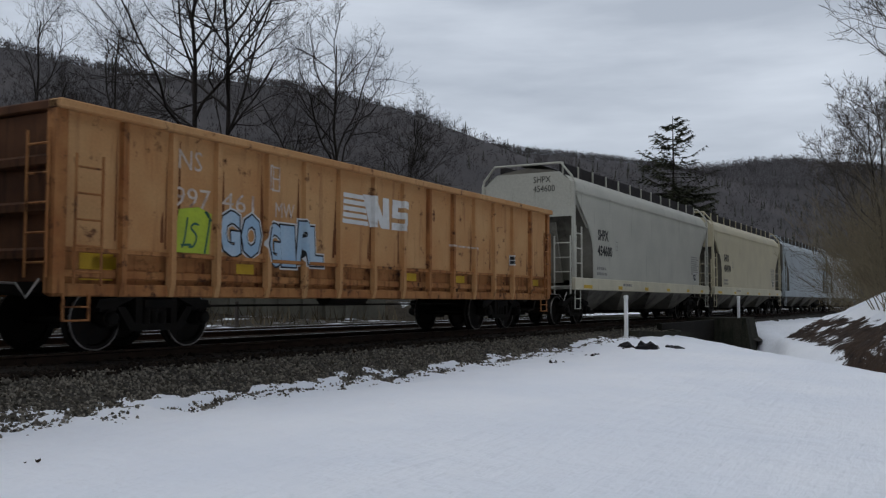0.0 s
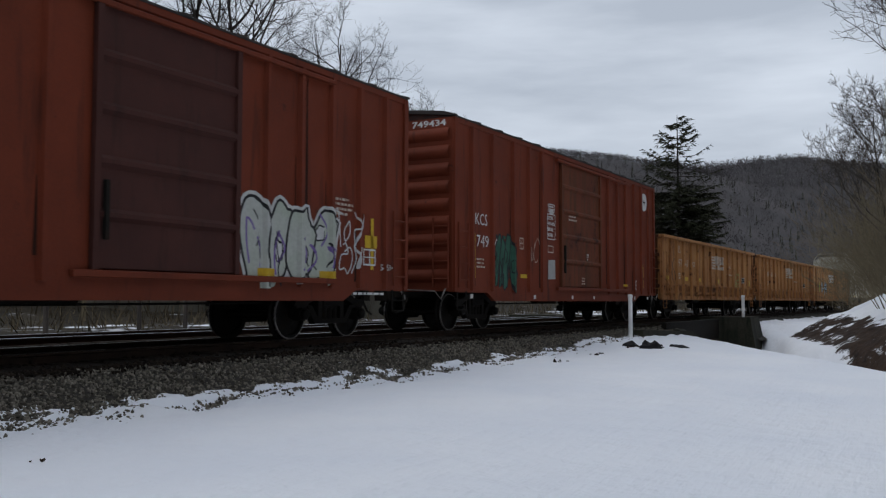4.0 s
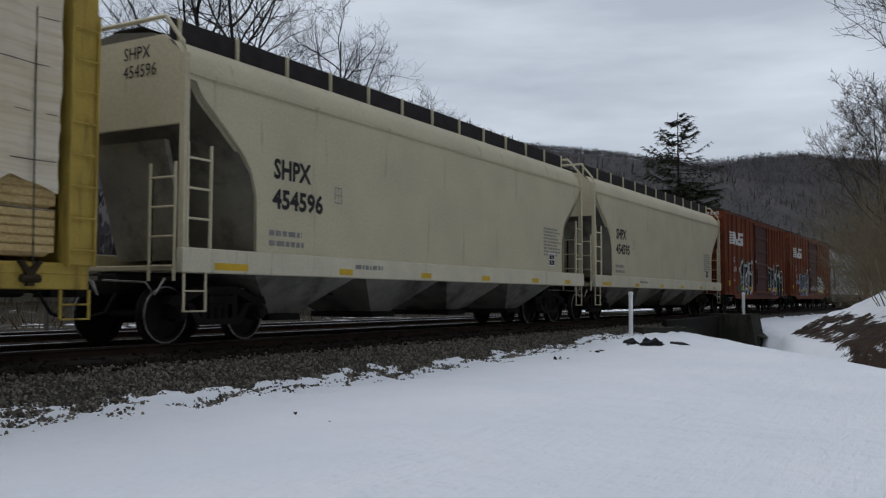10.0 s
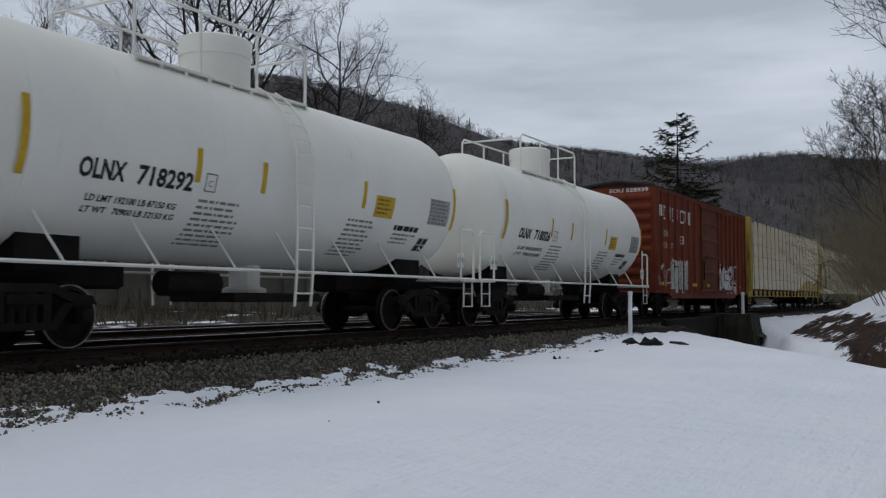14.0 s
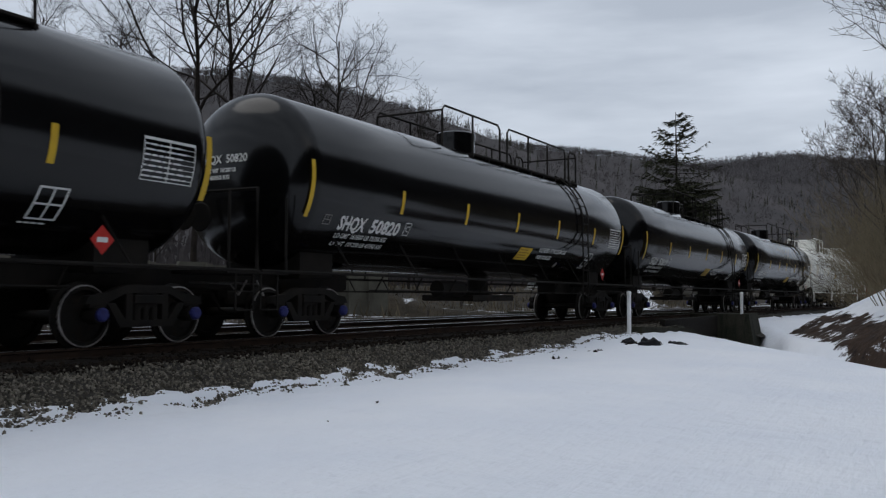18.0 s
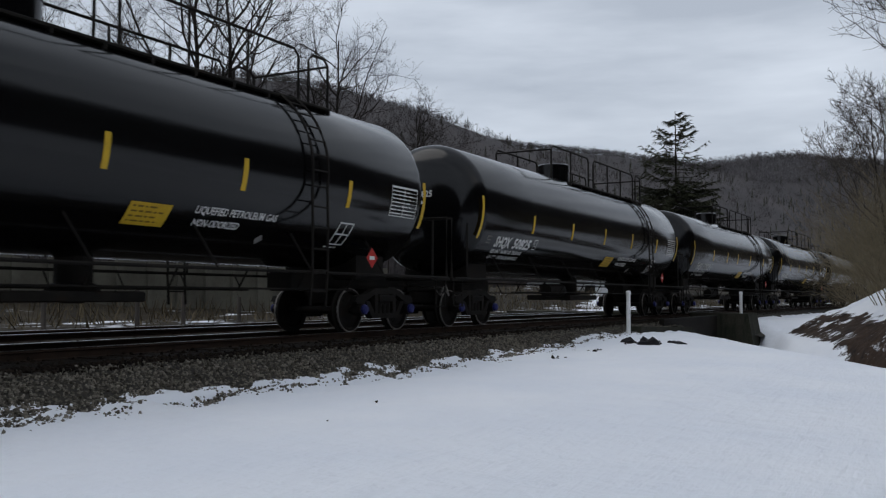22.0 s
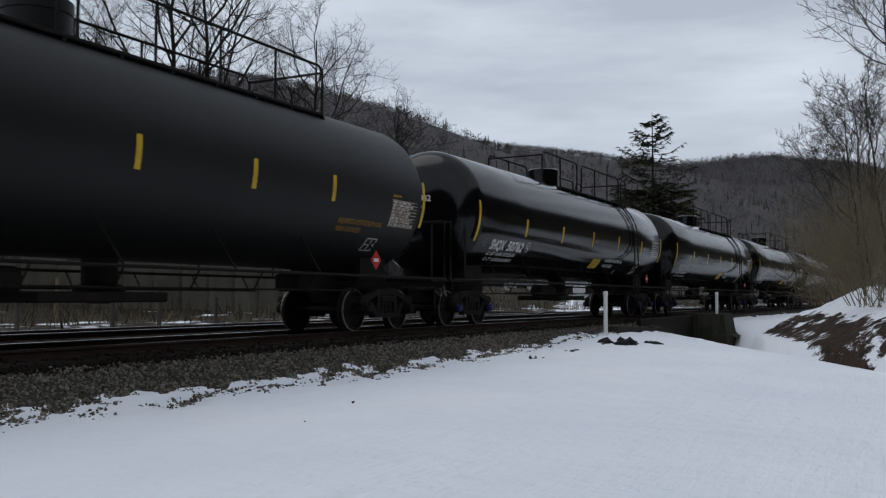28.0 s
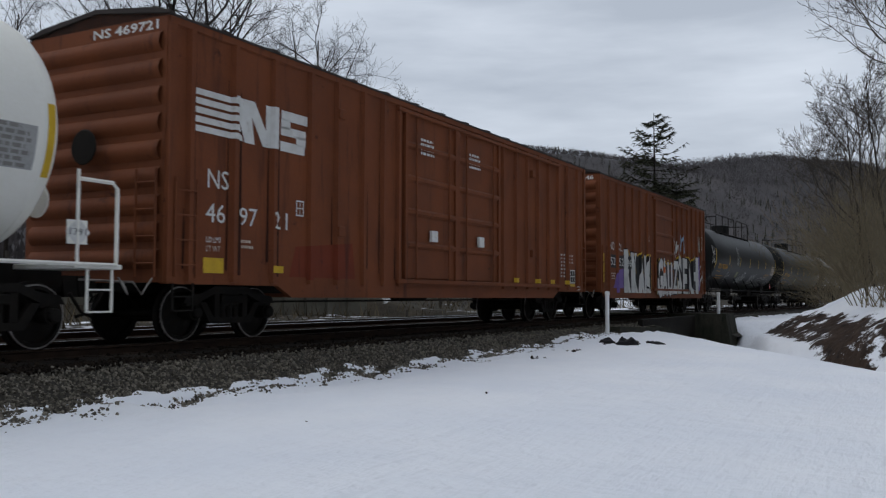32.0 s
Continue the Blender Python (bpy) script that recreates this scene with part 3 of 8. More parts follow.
def leaf_shape(size, seed):
    """A curled dry leaf with a short stalk."""
    rnd, sh = random.Random(seed), Shape()
    rows = []
    for k in range(7):
        u = k / 6 * 2 - 1
        w = size * 0.75 * math.sqrt(max(0.02, 1 - u * u)) * rnd.uniform(0.8, 1.15)
        curl = size * 0.5 * u * u
        rows.append([(u * size, w * v, curl + size * 0.7 * v * v + rnd.uniform(0, 0.12) * size) for v in (-1, -0.5, 0, 0.5, 1)])
    sh.loft(rows + [[(x, y, z + size * 0.06) for x, y, z in r] for r in reversed(rows)], closed=True, caps=True)
    return sh.tube([(size, 0, size * 0.5), (size * 1.35, 0.1 * size, size * 0.75)], size * 0.07, 5)


TARP = surface("black tarpaulin", (0.008, 0.008, 0.010), (0.014, 0.013, 0.015), scale=3, fine=20, rough=0.7, bump=0.3)
LEAF = surface("dry brown leaf", (0.035, 0.02, 0.012), (0.015, 0.010, 0.007), scale=20, fine=90, rough=0.8, bump=0.2)


# ---------------------------------------------------------------- bridge, posts
def build_bridge():
    bridge = thing("railway_bridge", "low concrete bridge over a small stream, dark with moss", "bridge", kind="structure")
    near = Shape()
    near.prism_y([(26.7, -2.0), (35.0, -2.0), (34.9, -0.90), (33.0, -0.36), (26.7, -0.16)], -3.45, -3.05)
    part("near_wing_wall", near, CONCRETE, bridge, "stained concrete wing wall with a sloping end")
    part("near_abutment", Shape().box(33.0, 34.0, -3.04, 7.5, -2.2, -0.32), CONCRETE, bridge)
    far = Shape().loft([[(40.9, -4.35, -2.3), (43.5, -4.35, -2.3), (43.5, 7.6, -2.3), (40.9, 7.6, -2.3)],
                        [(41.2, -3.95, 0.02), (43.3, -3.95, 0.02), (43.3, 7.6, 0.02), (41.2, 7.6, 0.02)]])
    part("far_abutment", far, CONCRETE, bridge, "mossy concrete abutment block")
    part("deck", Shape().box(32.6, 42.6, -2.45, 6.9, -0.62, -0.34), CONCRETE, bridge)
    for y in (-2.62, 6.9):
        part("girder", Shape().box(32.4, 42.8, y, y + 0.18, -0.95, -0.06), STEEL, bridge, "dark steel edge girder")
    water = Shape().box(34.0, 40.9, -3, 7, -1.95, -1.9)
    tagged(part("stream", water, RAIL_SIDE), "dark water of the small stream under the bridge", "water", kind="structure")


def build_posts():
    for x, y, z0, z1, r, snow in ((26.1, -3.25, -0.60, 0.90, 0.062, 1), (40.9 + 0.5, -3.62, 0.0, 0.97, 0.066, 0)):
        post = thing("marker_post", "round white plastic marker post with a cap", "post", "marker posts by the bridge")
        part("pipe", Shape().lathe_z(x, y, [(r, z0), (r, z1 - 0.09)]), PLASTIC, post, smooth=True)
        part("cap", Shape().lathe_z(x, y, [(r * 1.18, z1 - 0.10), (r * 1.18, z1 - 0.02), (r * 1.0, z1), (r * 0.5, z1 + 0.006)]), PLASTIC, post, smooth=True)


def lathe_z(self, x, y, profile, n=18):
    return self.loft([[(x + r * math.cos(2 * math.pi * k / n), y + r * math.sin(2 * math.pi * k / n), z) for k in range(n)] for r, z in profile])


Shape.lathe_z = lathe_z
build_track()
build_stones()
build_snow_patches()
build_bridge()
build_posts()


# ---------------------------------------------------------------- trees
def grow(sh, rnd, p, way, length, radius, level, deepest, spread, sides=6):
    """One limb as a crooked tapered tube that curls upward, with side shoots along its outer part."""
    n = (8, 7, 5, 4, 3)[min(level, 4)]
    pts, d = [p], way.normalized()
    turn = Vector((rnd.uniform(-1, 1), rnd.uniform(-1, 1), rnd.uniform(-0.4, 0.6))) * 0.09
    crook = 0.20 + 0.05 * level
    for i in range(n):
        d = (d + turn + Vector((rnd.uniform(-1, 1), rnd.uniform(-1, 1), rnd.uniform(-0.8, 1))) * crook + Vector((0, 0, 0.03))).normalized()
        pts.append(pts[-1] + d * (length / n))
    last = level >= deepest
    tip = max(0.004, radius * (0.3 if last else 0.38))
    sh.tube(pts, radius, max(3, sides - level), tip)
    if last:
        return
    kids = (0, 8, 6, 5, 3)[level]
    for k in range(kids):
        t = 0.22 + 0.78 * (k + rnd.random() * 0.9) / kids if k < kids - 1 else 1.0
        q = min(n - 1, int(t * n))
        at = pts[q].lerp(pts[q + 1], min(1, t * n - q))
        run_way = (pts[q + 1] - pts[q]).normalized()
        axis = Vector((rnd.uniform(-1, 1), rnd.uniform(-1, 1), rnd.uniform(-1, 1))).cross(run_way).normalized()
        a = spread * rnd.uniform(0.7, 1.5) if k < kids - 1 else 0.2
        grow(sh, rnd, at, axis * math.sin(a) + run_way * math.cos(a), length * (0.64 - 0.3 * t) * rnd.uniform(0.75, 1.25), max(0.006, (radius + (tip - radius) * t) * rnd.uniform(0.5, 0.75)),
             level + 1, deepest, spread, sides)


def bare_tree(x, y, height, seed, label, lean=(0, 0), deepest=4, spread=0.75, trunk=0.12, mat=TWIG, fork=0.3, wide=0.5, limbs=9, group="bare trees beyond the line"):
    rnd = random.Random(seed)
    tree = thing("bare_tree", label, "tree", group)
    base = Vector((x, y, ground_z(x, y) - 0.2))
    way = Vector((lean[0], lean[1], 1)).normalized()
    r = trunk * height / 20
    pts, drift = [base], Vector((0, 0, 0))
    for k in range(1, 11):
        drift += Vector((rnd.uniform(-1, 1), rnd.uniform(-1, 1), 0)) * 0.008 * height
        pts.append(base + way * height * 0.8 * k / 10 + drift)
    part("trunk", Shape().tube(pts, r * 1.2, 9, r * 0.3), BARK, tree, smooth=True)
    crown = Shape()
    for k in range(limbs):
        f = fork + (0.96 - fork) * (k + rnd.random() * 0.6) / limbs
        q = min(9, int(f * 10))
        at = pts[q].lerp(pts[q + 1], f * 10 - q)
        a = 2.4 * k + rnd.uniform(-0.6, 0.6)
        tilt = wide * rnd.uniform(0.8, 1.9) * (1.25 - 0.6 * f)
        grow(crown, rnd, at, Vector((math.cos(a) * tilt + lean[0], math.sin(a) * tilt + lean[1], 1)), height * (0.13 + 0.30 * (1 - f)) * rnd.uniform(0.85, 1.2),
             r * rnd.uniform(0.6, 0.85) * (1.15 - 0.7 * f), 1, deepest, spread)
    part("crown", crown, mat, tree, "leafless branches and fine twigs")
    return tree


def brush(x, y, height, seed, stems=26):
    rnd = random.Random(seed)
    bush = thing("brush_thicket", "dense thicket of thin pale leafless stems on the bank", "bush", "brush on the bank")
    base = Vector((x, y, ground_z(x, y) - 0.1))
    for k in range(stems):
        sh = Shape()
        a, tilt = rnd.uniform(0, 2 * math.pi), rnd.uniform(0.05, 0.75)
        grow(sh, rnd, base + Vector((rnd.uniform(-1.1, 1.1), rnd.uniform(-1.1, 1.1), 0)), Vector((math.cos(a) * tilt, math.sin(a) * tilt + 0.25, 1)), height * rnd.uniform(0.45, 0.95), rnd.uniform(0.012, 0.026), 2, 4, 0.5, 5)
        tagged(part("forked_stem", sh, TWIG_PALE, bush), kind="stuff")
    return bush


def place(bearing, dist):
    """A spot at that distance from the tripod, bearing in degrees to the left of the x axis."""
    return EYE[0] + dist * math.cos(radians(bearing)), EYE[1] + dist * math.sin(radians(bearing))


def conifer(x, y, height, seed, width=4.9):
    """Open-crowned spruce: whorls of drooping boughs, each set with small tufts of needles."""
    rnd = random.Random(seed)
    tree = thing("conifer", "dark green spruce with a thin open top", "tree", "conifers beyond the line")
    z0 = ground_z(x, y) - 0.3
    part("trunk", Shape().tube([(x, y, z0), (x + 0.1, y, z0 + height * 0.5), (x, y, z0 + height)], 0.32, 8, 0.03), BARK, tree)
    boughs, tufts = Shape(), Shape()
    z = 0.16
    while z < 0.985:
        f = 1 - z
        reach = width * (1 - math.exp(-f * height / 4.2))
        for k in range(7 if f > 0.4 else 5):
            a = rnd.uniform(0, 2 * math.pi)
            length = reach * rnd.uniform(0.7, 1.08)
            p0 = Vector((x, y, z0 + height * min(0.985, z + rnd.uniform(-0.03, 0.03))))
            out = Vector((math.cos(a), math.sin(a), 0))
            up = rnd.uniform(0.1, 0.5) if f < 0.4 else rnd.uniform(-0.25, 0.2)
            pts = [p0, p0 + out * length * 0.5 + Vector((0, 0, length * (up * 0.2 - 0.06))), p0 + out * length + Vector((0, 0, length * up * 0.75))]
            boughs.tube(pts, 0.045 * (0.4 + f), 4, 0.012)
            dense = 4 + int(length * (8.0 if f > 0.42 else 2.4))
            for j in range(dense):
                t = 0.15 + 0.85 * (j + rnd.random()) / dense
                c = pts[0].lerp(pts[1], t * 2) if t < 0.5 else pts[1].lerp(pts[2], t * 2 - 1)
                side = Vector((-out.y, out.x, 0)) * rnd.choice((-1, 1))
                for q in range(3):
                    tip = c + out * rnd.uniform(0.15, 0.6) + side * rnd.uniform(0.2, 0.8) * (1.15 - t * 0.5) + Vector((0, 0, rnd.uniform(-0.45, 0.12)))
                    w = Vector((rnd.uniform(-1, 1), rnd.uniform(-1, 1), rnd.uniform(-1, 1))) * 0.085
                    tufts.add([tuple(c - w), tuple(c + w), tuple(tip)], [(0, 1, 2)])
        z += 0.016 if f > 0.4 else 0.024
    tagged(part("branchwork", boughs, BARK, tree, "thin dark branchwork"), kind="stuff")
    tagged(part("needles", tufts, NEEDLE, tree, "dark green needle tufts"), kind="stuff")
    return tree


def far_woods(name, count, seed, spots, height, material, label, tufts=16):
    """Leafless trees on the slopes: a thin trunk and a loose rounded crown of small twig sprays each."""
    rng = np.random.default_rng(seed)
    v, f = [], []
    for _ in range(count):
        x, y = spots(rng)
        z = ground_z(x, y) - 0.4
        h = rng.uniform(*height)
        g = 0.02 + 0.006 * h
        k = len(v)
        v.extend([(x - g, y + g, z), (x + g, y - g, z), (x, y, z + h * 0.9)])
        f.append((k, k + 1, k + 2))
        wide, tall = h * rng.uniform(0.2, 0.32), h * rng.uniform(0.3, 0.42)
        for p, q, s, a in zip(rng.uniform(0, 2 * np.pi, tufts), rng.uniform(-1, 1, tufts), rng.uniform(0.5, 1.3, tufts), rng.uniform(0, 2 * np.pi, tufts)):
            rad = wide * math.sqrt(1 - q * q * 0.8)
            cx, cy, cz = x + rad * math.cos(p), y + rad * math.sin(p), z + h * 0.6 + tall * q
            w = h * 0.075 * s
            k = len(v)
            v.extend([(cx - w * 0.5 * math.sin(a), cy + w * 0.5, cz - w * 0.9), (cx + w * 0.6, cy - w * 0.6 * math.cos(a), cz - 0.2 * w), (cx + w * 0.4 * math.cos(a), cy + 0.4 * w * math.sin(a), cz + w * 1.3)])
            f.append((k, k + 1, k + 2))
    me = bpy.data.meshes.new(name)
    me.from_pydata(v, [], f)
    me.materials.append(material)
    return tagged(new(name, me), label, "woods", kind="stuff")


def far_evergreens(name, count, seed, spots):
    """Small dark conifers scattered over the slopes, a spire of drooping sprays each."""
    rng = np.random.default_rng(seed)
    v, f = [], []
    for _ in range(count):
        x, y = spots(rng)
        z, h = ground_z(x, y) - 0.3, rng.uniform(4.5, 8)
        for t in np.linspace(0.08, 0.97, 16):
            for a in rng.uniform(0, 2 * np.pi, 4):
                r = h * 0.19 * (1.03 - t) * rng.uniform(0.6, 1.2)
                k = len(v)
                c, s = math.cos(a), math.sin(a)
                v.extend([(x, y, z + h * (t + 0.05)), (x + r * c - 0.2 * s, y + r * s + 0.2 * c, z + h * (t - 0.03)), (x + r * c + 0.2 * s, y + r * s - 0.2 * c, z + h * (t - 0.04))])
                f.append((k, k + 1, k + 2))
    me = bpy.data.meshes.new(name)
    me.from_pydata(v, [], f)
    me.materials.append(NEEDLE)
    return tagged(new(name, me), "small dark evergreens scattered among the bare woods", "woods", kind="stuff")


def build_trees():
    # bearing, distance, height, seed, lean, spread, fork, width, limbs
    rows = [
            (44.1, 46, 24, 11, (0.02, 0), 0.8, 0.30, 0.75, 11),
            (41.9, 45, 22.5, 12, (0.03, 0.02), 0.8, 0.30, 0.7, 11),
            (35.5, 47, 18.5, 27, (0.0, 0.0), 0.85, 0.36, 0.85, 13),
            (30.9, 56, 14.0, 24, (0.08, -0.08), 0.95, 0.5, 1.1, 11),
            (33.4, 58, 9.8, 25, (0.04, -0.03), 0.9, 0.3, 1.0, 10),
            (49.1, 58, 20.5, 15, (-0.02, 0), 0.75, 0.42, 0.6, 9),
            (51.0, 60, 17, 17, (0.02, 0), 0.75, 0.36, 0.6, 7),
            (53.2, 55, 19, 16, (0.05, 0), 0.75, 0.34, 0.55, 8),
            (38.6, 66, 13, 20, (0.03, 0), 0.85, 0.2, 0.9, 10),
            (32.2, 74, 10.5, 29, (0.02, 0), 0.85, 0.2, 0.9, 8),
            (46.3, 70, 13, 30, (0.02, 0), 0.85, 0.2, 0.8, 9),
            ]
    for bearing, dist, h, seed, lean, spread, fork, wide, limbs in rows:
        x, y = place(bearing, dist)
        bare_tree(x, y, h, seed, "tall leafless grey-brown tree behind the railway", lean, 4, spread, fork=fork, wide=wide, limbs=limbs)
    for bearing, dist, h, seed, lean, spread, fork, wide in [
            (1.0, 36, 10.0, 31, (-0.04, 0.10), 0.65, 0.3, 0.6),
            (2.3, 39, 9.5, 33, (-0.03, 0.08), 0.65, 0.3, 0.6),
            (2.0, 44, 11.0, 32, (-0.02, 0.06), 0.65, 0.3, 0.6),
            (2.7, 56, 11.5, 34, (0, 0.06), 0.65, 0.25, 0.6),
            (-2.6, 27, 13.0, 35, (-0.03, 0.12), 0.7, 0.45, 0.8),
            ]:
        x, y = place(bearing, dist)
        bare_tree(x, y, h, seed, "slender leafless tree on the stream bank", lean, 4, spread, 0.10, TWIG_GREY, fork, wide, 8, "bare trees on the bank")
    for bearing, dist, h, seed in [
            (1.6, 36, 4.9, 41),
            (0.8, 34, 5.0, 42),
            (2.3, 44, 5.6, 43),
            (1.4, 40, 5.4, 44),
            (2.5, 50, 6.4, 47),
            (2.8, 53, 6.4, 45),
            (3.3, 64, 7.2, 46),
            (3.9, 80, 7.8, 48),
            ]:
        x, y = place(bearing, dist)
        brush(x, y, h, seed)
    x, y = place(14.2, 110)
    conifer(x, y, 21.6, 51, 5.6)
    x, y = place(20.72, 190)
    conifer(x, y, 25, 52, 4.5)
    x, y = place(15.62, 150)
    conifer(x, y, 17, 53, 5)

    def slope(rng):
        x = rng.uniform(60, 1100)
        return x, 351 - 0.405 * (x - 248) + rng.uniform(-255, 12)

    def top(rng):
        x = rng.uniform(235, 1060)
        return x, 351 - 0.405 * (x - 248) + rng.uniform(-16, 6)

    def below_crest(rng):
        x = rng.uniform(250, 1100)
        return x, 351 - 0.405 * (x - 248) + rng.uniform(-230, -22)

    def crest(rng):
        x = rng.uniform(728, 1010)
        return x, 351 - 0.405 * (x - 248) + rng.uniform(-60, 12)

    def flat(rng):
        t = rng.random()
        return 40 + 200 * t, 46 + rng.uniform(0, 60)

    far_woods("ridge_top_woods", 5200, 66, top, (2.8, 5.2), WOODS, "grey-brown leafless trees along the ridge top")
    far_woods("hillside_woods", 9000, 61, slope, (3.0, 6.0), WOODS, "grey-brown leafless woods covering the hills")
    far_woods("frosted_crest_woods", 2600, 62, crest, (4.5, 8.5), FROST, "pale frosted leafless trees along the crest")
    def behind(rng):
        return rng.uniform(-90, 150), -21 - 75 * rng.random() ** 1.3

    far_evergreens("hillside_evergreens", 420, 65, below_crest)
    far_woods("near_hillside_woods", 2600, 64, behind, (6, 12), WOODS, "dark leafless woods on the steep near hillside")
    far_woods("valley_woods", 1100, 63, flat, (3.5, 9), WOODS, "leafless scrub woods on the valley floor")



def far_side():
    """What shows beneath the cars beyond the tracks: a buttressed wall, fence posts, a white shed, dead weeds."""
    wall = thing("retaining_wall", "pale weathered concrete retaining wall with buttresses", "wall", kind="structure")
    ax, ay = place(58, 31)
    bx, by = place(32.16, 41)
    n = 16
    for k in range(n):
        p, q = Vector((ax, ay, 0)).lerp(Vector((bx, by, 0)), k / n), Vector((ax, ay, 0)).lerp(Vector((bx, by, 0)), (k + 1) / n)
        d = (q - p).normalized()
        s = Vector((-d.y, d.x, 0)) * 0.2
        ring = [p, q, q + s, p + s]
        part("wall_panel", Shape().loft([[(v.x, v.y, z) for v in ring] for z in (-0.9, 1.9 + 0.1 * (k % 2))]), WALL_PALE, wall)
        ring = [p - s * 0.8 - d * 0.13, p - s * 0.8 + d * 0.13, p + d * 0.13, p - d * 0.13]
        part("buttress", Shape().loft([[(v.x, v.y, z) for v in ring] for z in (-0.9, 1.95)]), WALL_PALE, wall)
    rnd = random.Random(8)
    for n, (px, dist) in enumerate(((52.34, 24), (50.36, 30), (47.21, 26), (44.6, 27), (41.25, 28), (31.09, 44), (29.67, 40), (27.52, 50), (53.09, 36))):
        x, y = place(px, dist)
        post = thing("fence_post", "short weathered grey wooden fence post", "post", "fence posts beyond the line")
        z = ground_z(x, y)
        part("shaft", Shape().tube([(x, y, z - 0.3), (x + rnd.uniform(-0.05, 0.05), y, z + 1.25)], 0.07, 7, 0.06), TWIG_PALE if n == 1 else TWIG_GREY, post)
    shed = thing("white_shed", "long low white shed with dark windows", "building", kind="")
    cx, cy = place(20.2, 80)
    m = pose(cx, cy, 0, 0, 0, -62)
    z0 = ground_z(cx, cy)

    def put(name, x0, x1, y0, y1, za, zb, mat, label=""):
        ob = part(name, Shape().box(x0, x1, y0, y1, za, zb), mat, shed, label)
        ob.matrix_basis = m
    put("wall", -4.2, 4.2, 0, 4, z0 - 0.5, 2.1, SHED_WHITE)
    put("roof", -4.4, 4.4, -0.3, 4.3, 2.1, 2.3, ROOF_DARK)
    for k in range(4):
        put("window", -3.4 + 2.0 * k, -2.5 + 2.0 * k, -0.04, 0.02, 1.0, 1.75, STEEL)
    v, f = [], []
    for _ in range(9000):
        s, d = rnd.uniform(4, 95), rnd.uniform(8.6, 20)
        x, y, _h = line_at(s, d)
        z, h = ground_z(x, y) - 0.05, 0.12 + 0.8 * rnd.random() ** 2
        k = len(v)
        g = 0.006 + 0.014 * rnd.random()
        v.extend([(x - g, y + g, z), (x + g, y - g, z), (x + rnd.uniform(-0.5, 0.5), y + rnd.uniform(-0.4, 0.4), z + h)])
        f.append((k, k + 1, k + 2))
    me = bpy.data.meshes.new("dead_weeds")
    me.from_pydata(v, [], f)
    me.materials.append(WEED)
    tagged(new("dead_weeds", me), "dry dead weed stalks along the far bank", "weeds", kind="stuff")


SHED_WHITE = surface("white clapboard", (0.55, 0.56, 0.57), (0.45, 0.46, 0.47), scale=1, fine=10, rough=0.8, bump=0.1)
WEED = islands("dead weeds", (0.035, 0.028, 0.018), (0.16, 0.13, 0.085))
build_trees()
far_side()


# ---------------------------------------------------------------- lettering and paint on the cars
def glyphs(text, size, shear=0.0, bold=0.0, spacing=1.0):
    cu = bpy.data.curves.new("lettering", "FONT")
    cu.body, cu.size, cu.shear, cu.offset, cu.space_character, cu.resolution_u = text, size, shear, bold, spacing, 2
    ob = bpy.data.objects.new("lettering", cu)
    me = bpy.data.meshes.new_from_object(ob)
    bpy.data.objects.remove(ob)
    bpy.data.curves.remove(cu)
    return me


DRAPE = {}                                                   # ribs of the car in hand: its wall plane -> (places, half foot, half crown, depth)


def over_ribs(me, wall):
    """Let paint that lies on a ribbed side run over the ribs as well."""
    places, foot, crown, depth = DRAPE[wall]
    xs = [v.co.x for v in me.vertices]
    lo, hi = min(xs), max(xs)
    near = [r for r in places if lo - foot < r < hi + foot]
    if not near:
        return
    bm = bmesh.new()
    bm.from_mesh(me)
    for r in near:
        for c in (r - foot, r - crown, r + crown, r + foot):
            if lo < c < hi:
                bmesh.ops.bisect_plane(bm, geom=bm.verts[:] + bm.edges[:] + bm.faces[:], plane_co=(c, 0, 0), plane_no=(1, 0, 0))
    for v in bm.verts:
        gap = min(abs(v.co.x - r) for r in near)
        v.co.y -= depth * min(1, max(0, (foot + 0.001 - gap) / (foot - crown)))
    bm.to_mesh(me)
    bm.free()


def on_side(me, x, z, wall, lift, width=0.0, fine=0.12):
    """Lay a flat mesh in the u-v plane on a car's side: a plane at y = wall, or a shell given as (radius, height of its axis)."""
    if width and len(me.vertices):
        us = [v.co.x for v in me.vertices]
        k = width / max(max(us) - min(us), 1e-6)
        for v in me.vertices:
            v.co.x = (v.co.x - min(us)) * k
    if isinstance(wall, tuple):
        bm = bmesh.new()
        bm.from_mesh(me)
        lo, hi = min(v.co.y for v in bm.verts), max(v.co.y for v in bm.verts)
        k = lo + fine
        while k < hi:
            bmesh.ops.bisect_plane(bm, geom=bm.verts[:] + bm.edges[:] + bm.faces[:], plane_co=(0, k, 0), plane_no=(0, 1, 0))
            k += fine
        bm.to_mesh(me)
        bm.free()
    for v in me.vertices:
        u, w = v.co.x, v.co.y
        if isinstance(wall, tuple):
            a = (z + w - wall[1]) / wall[0]
            r = wall[0] + lift
            v.co = (x + u, -r * math.cos(a), wall[1] + r * math.sin(a))
        else:
            v.co = (x + u, wall - lift, max(z + w, 0.9) if wall in DRAPE else z + w)
    if not isinstance(wall, tuple) and wall in DRAPE and len(me.vertices):
        over_ribs(me, wall)
    return me


def letter(car, text, x, z, size, wall, mat=WHITE_INK, width=0.0, shear=0.0, bold=0.0, lift=0.006, name="lettering", label=""):
    return link_mesh(name, on_side(glyphs(text, size * 1.42, shear, bold), x, z, wall, lift, width), mat, car, label)


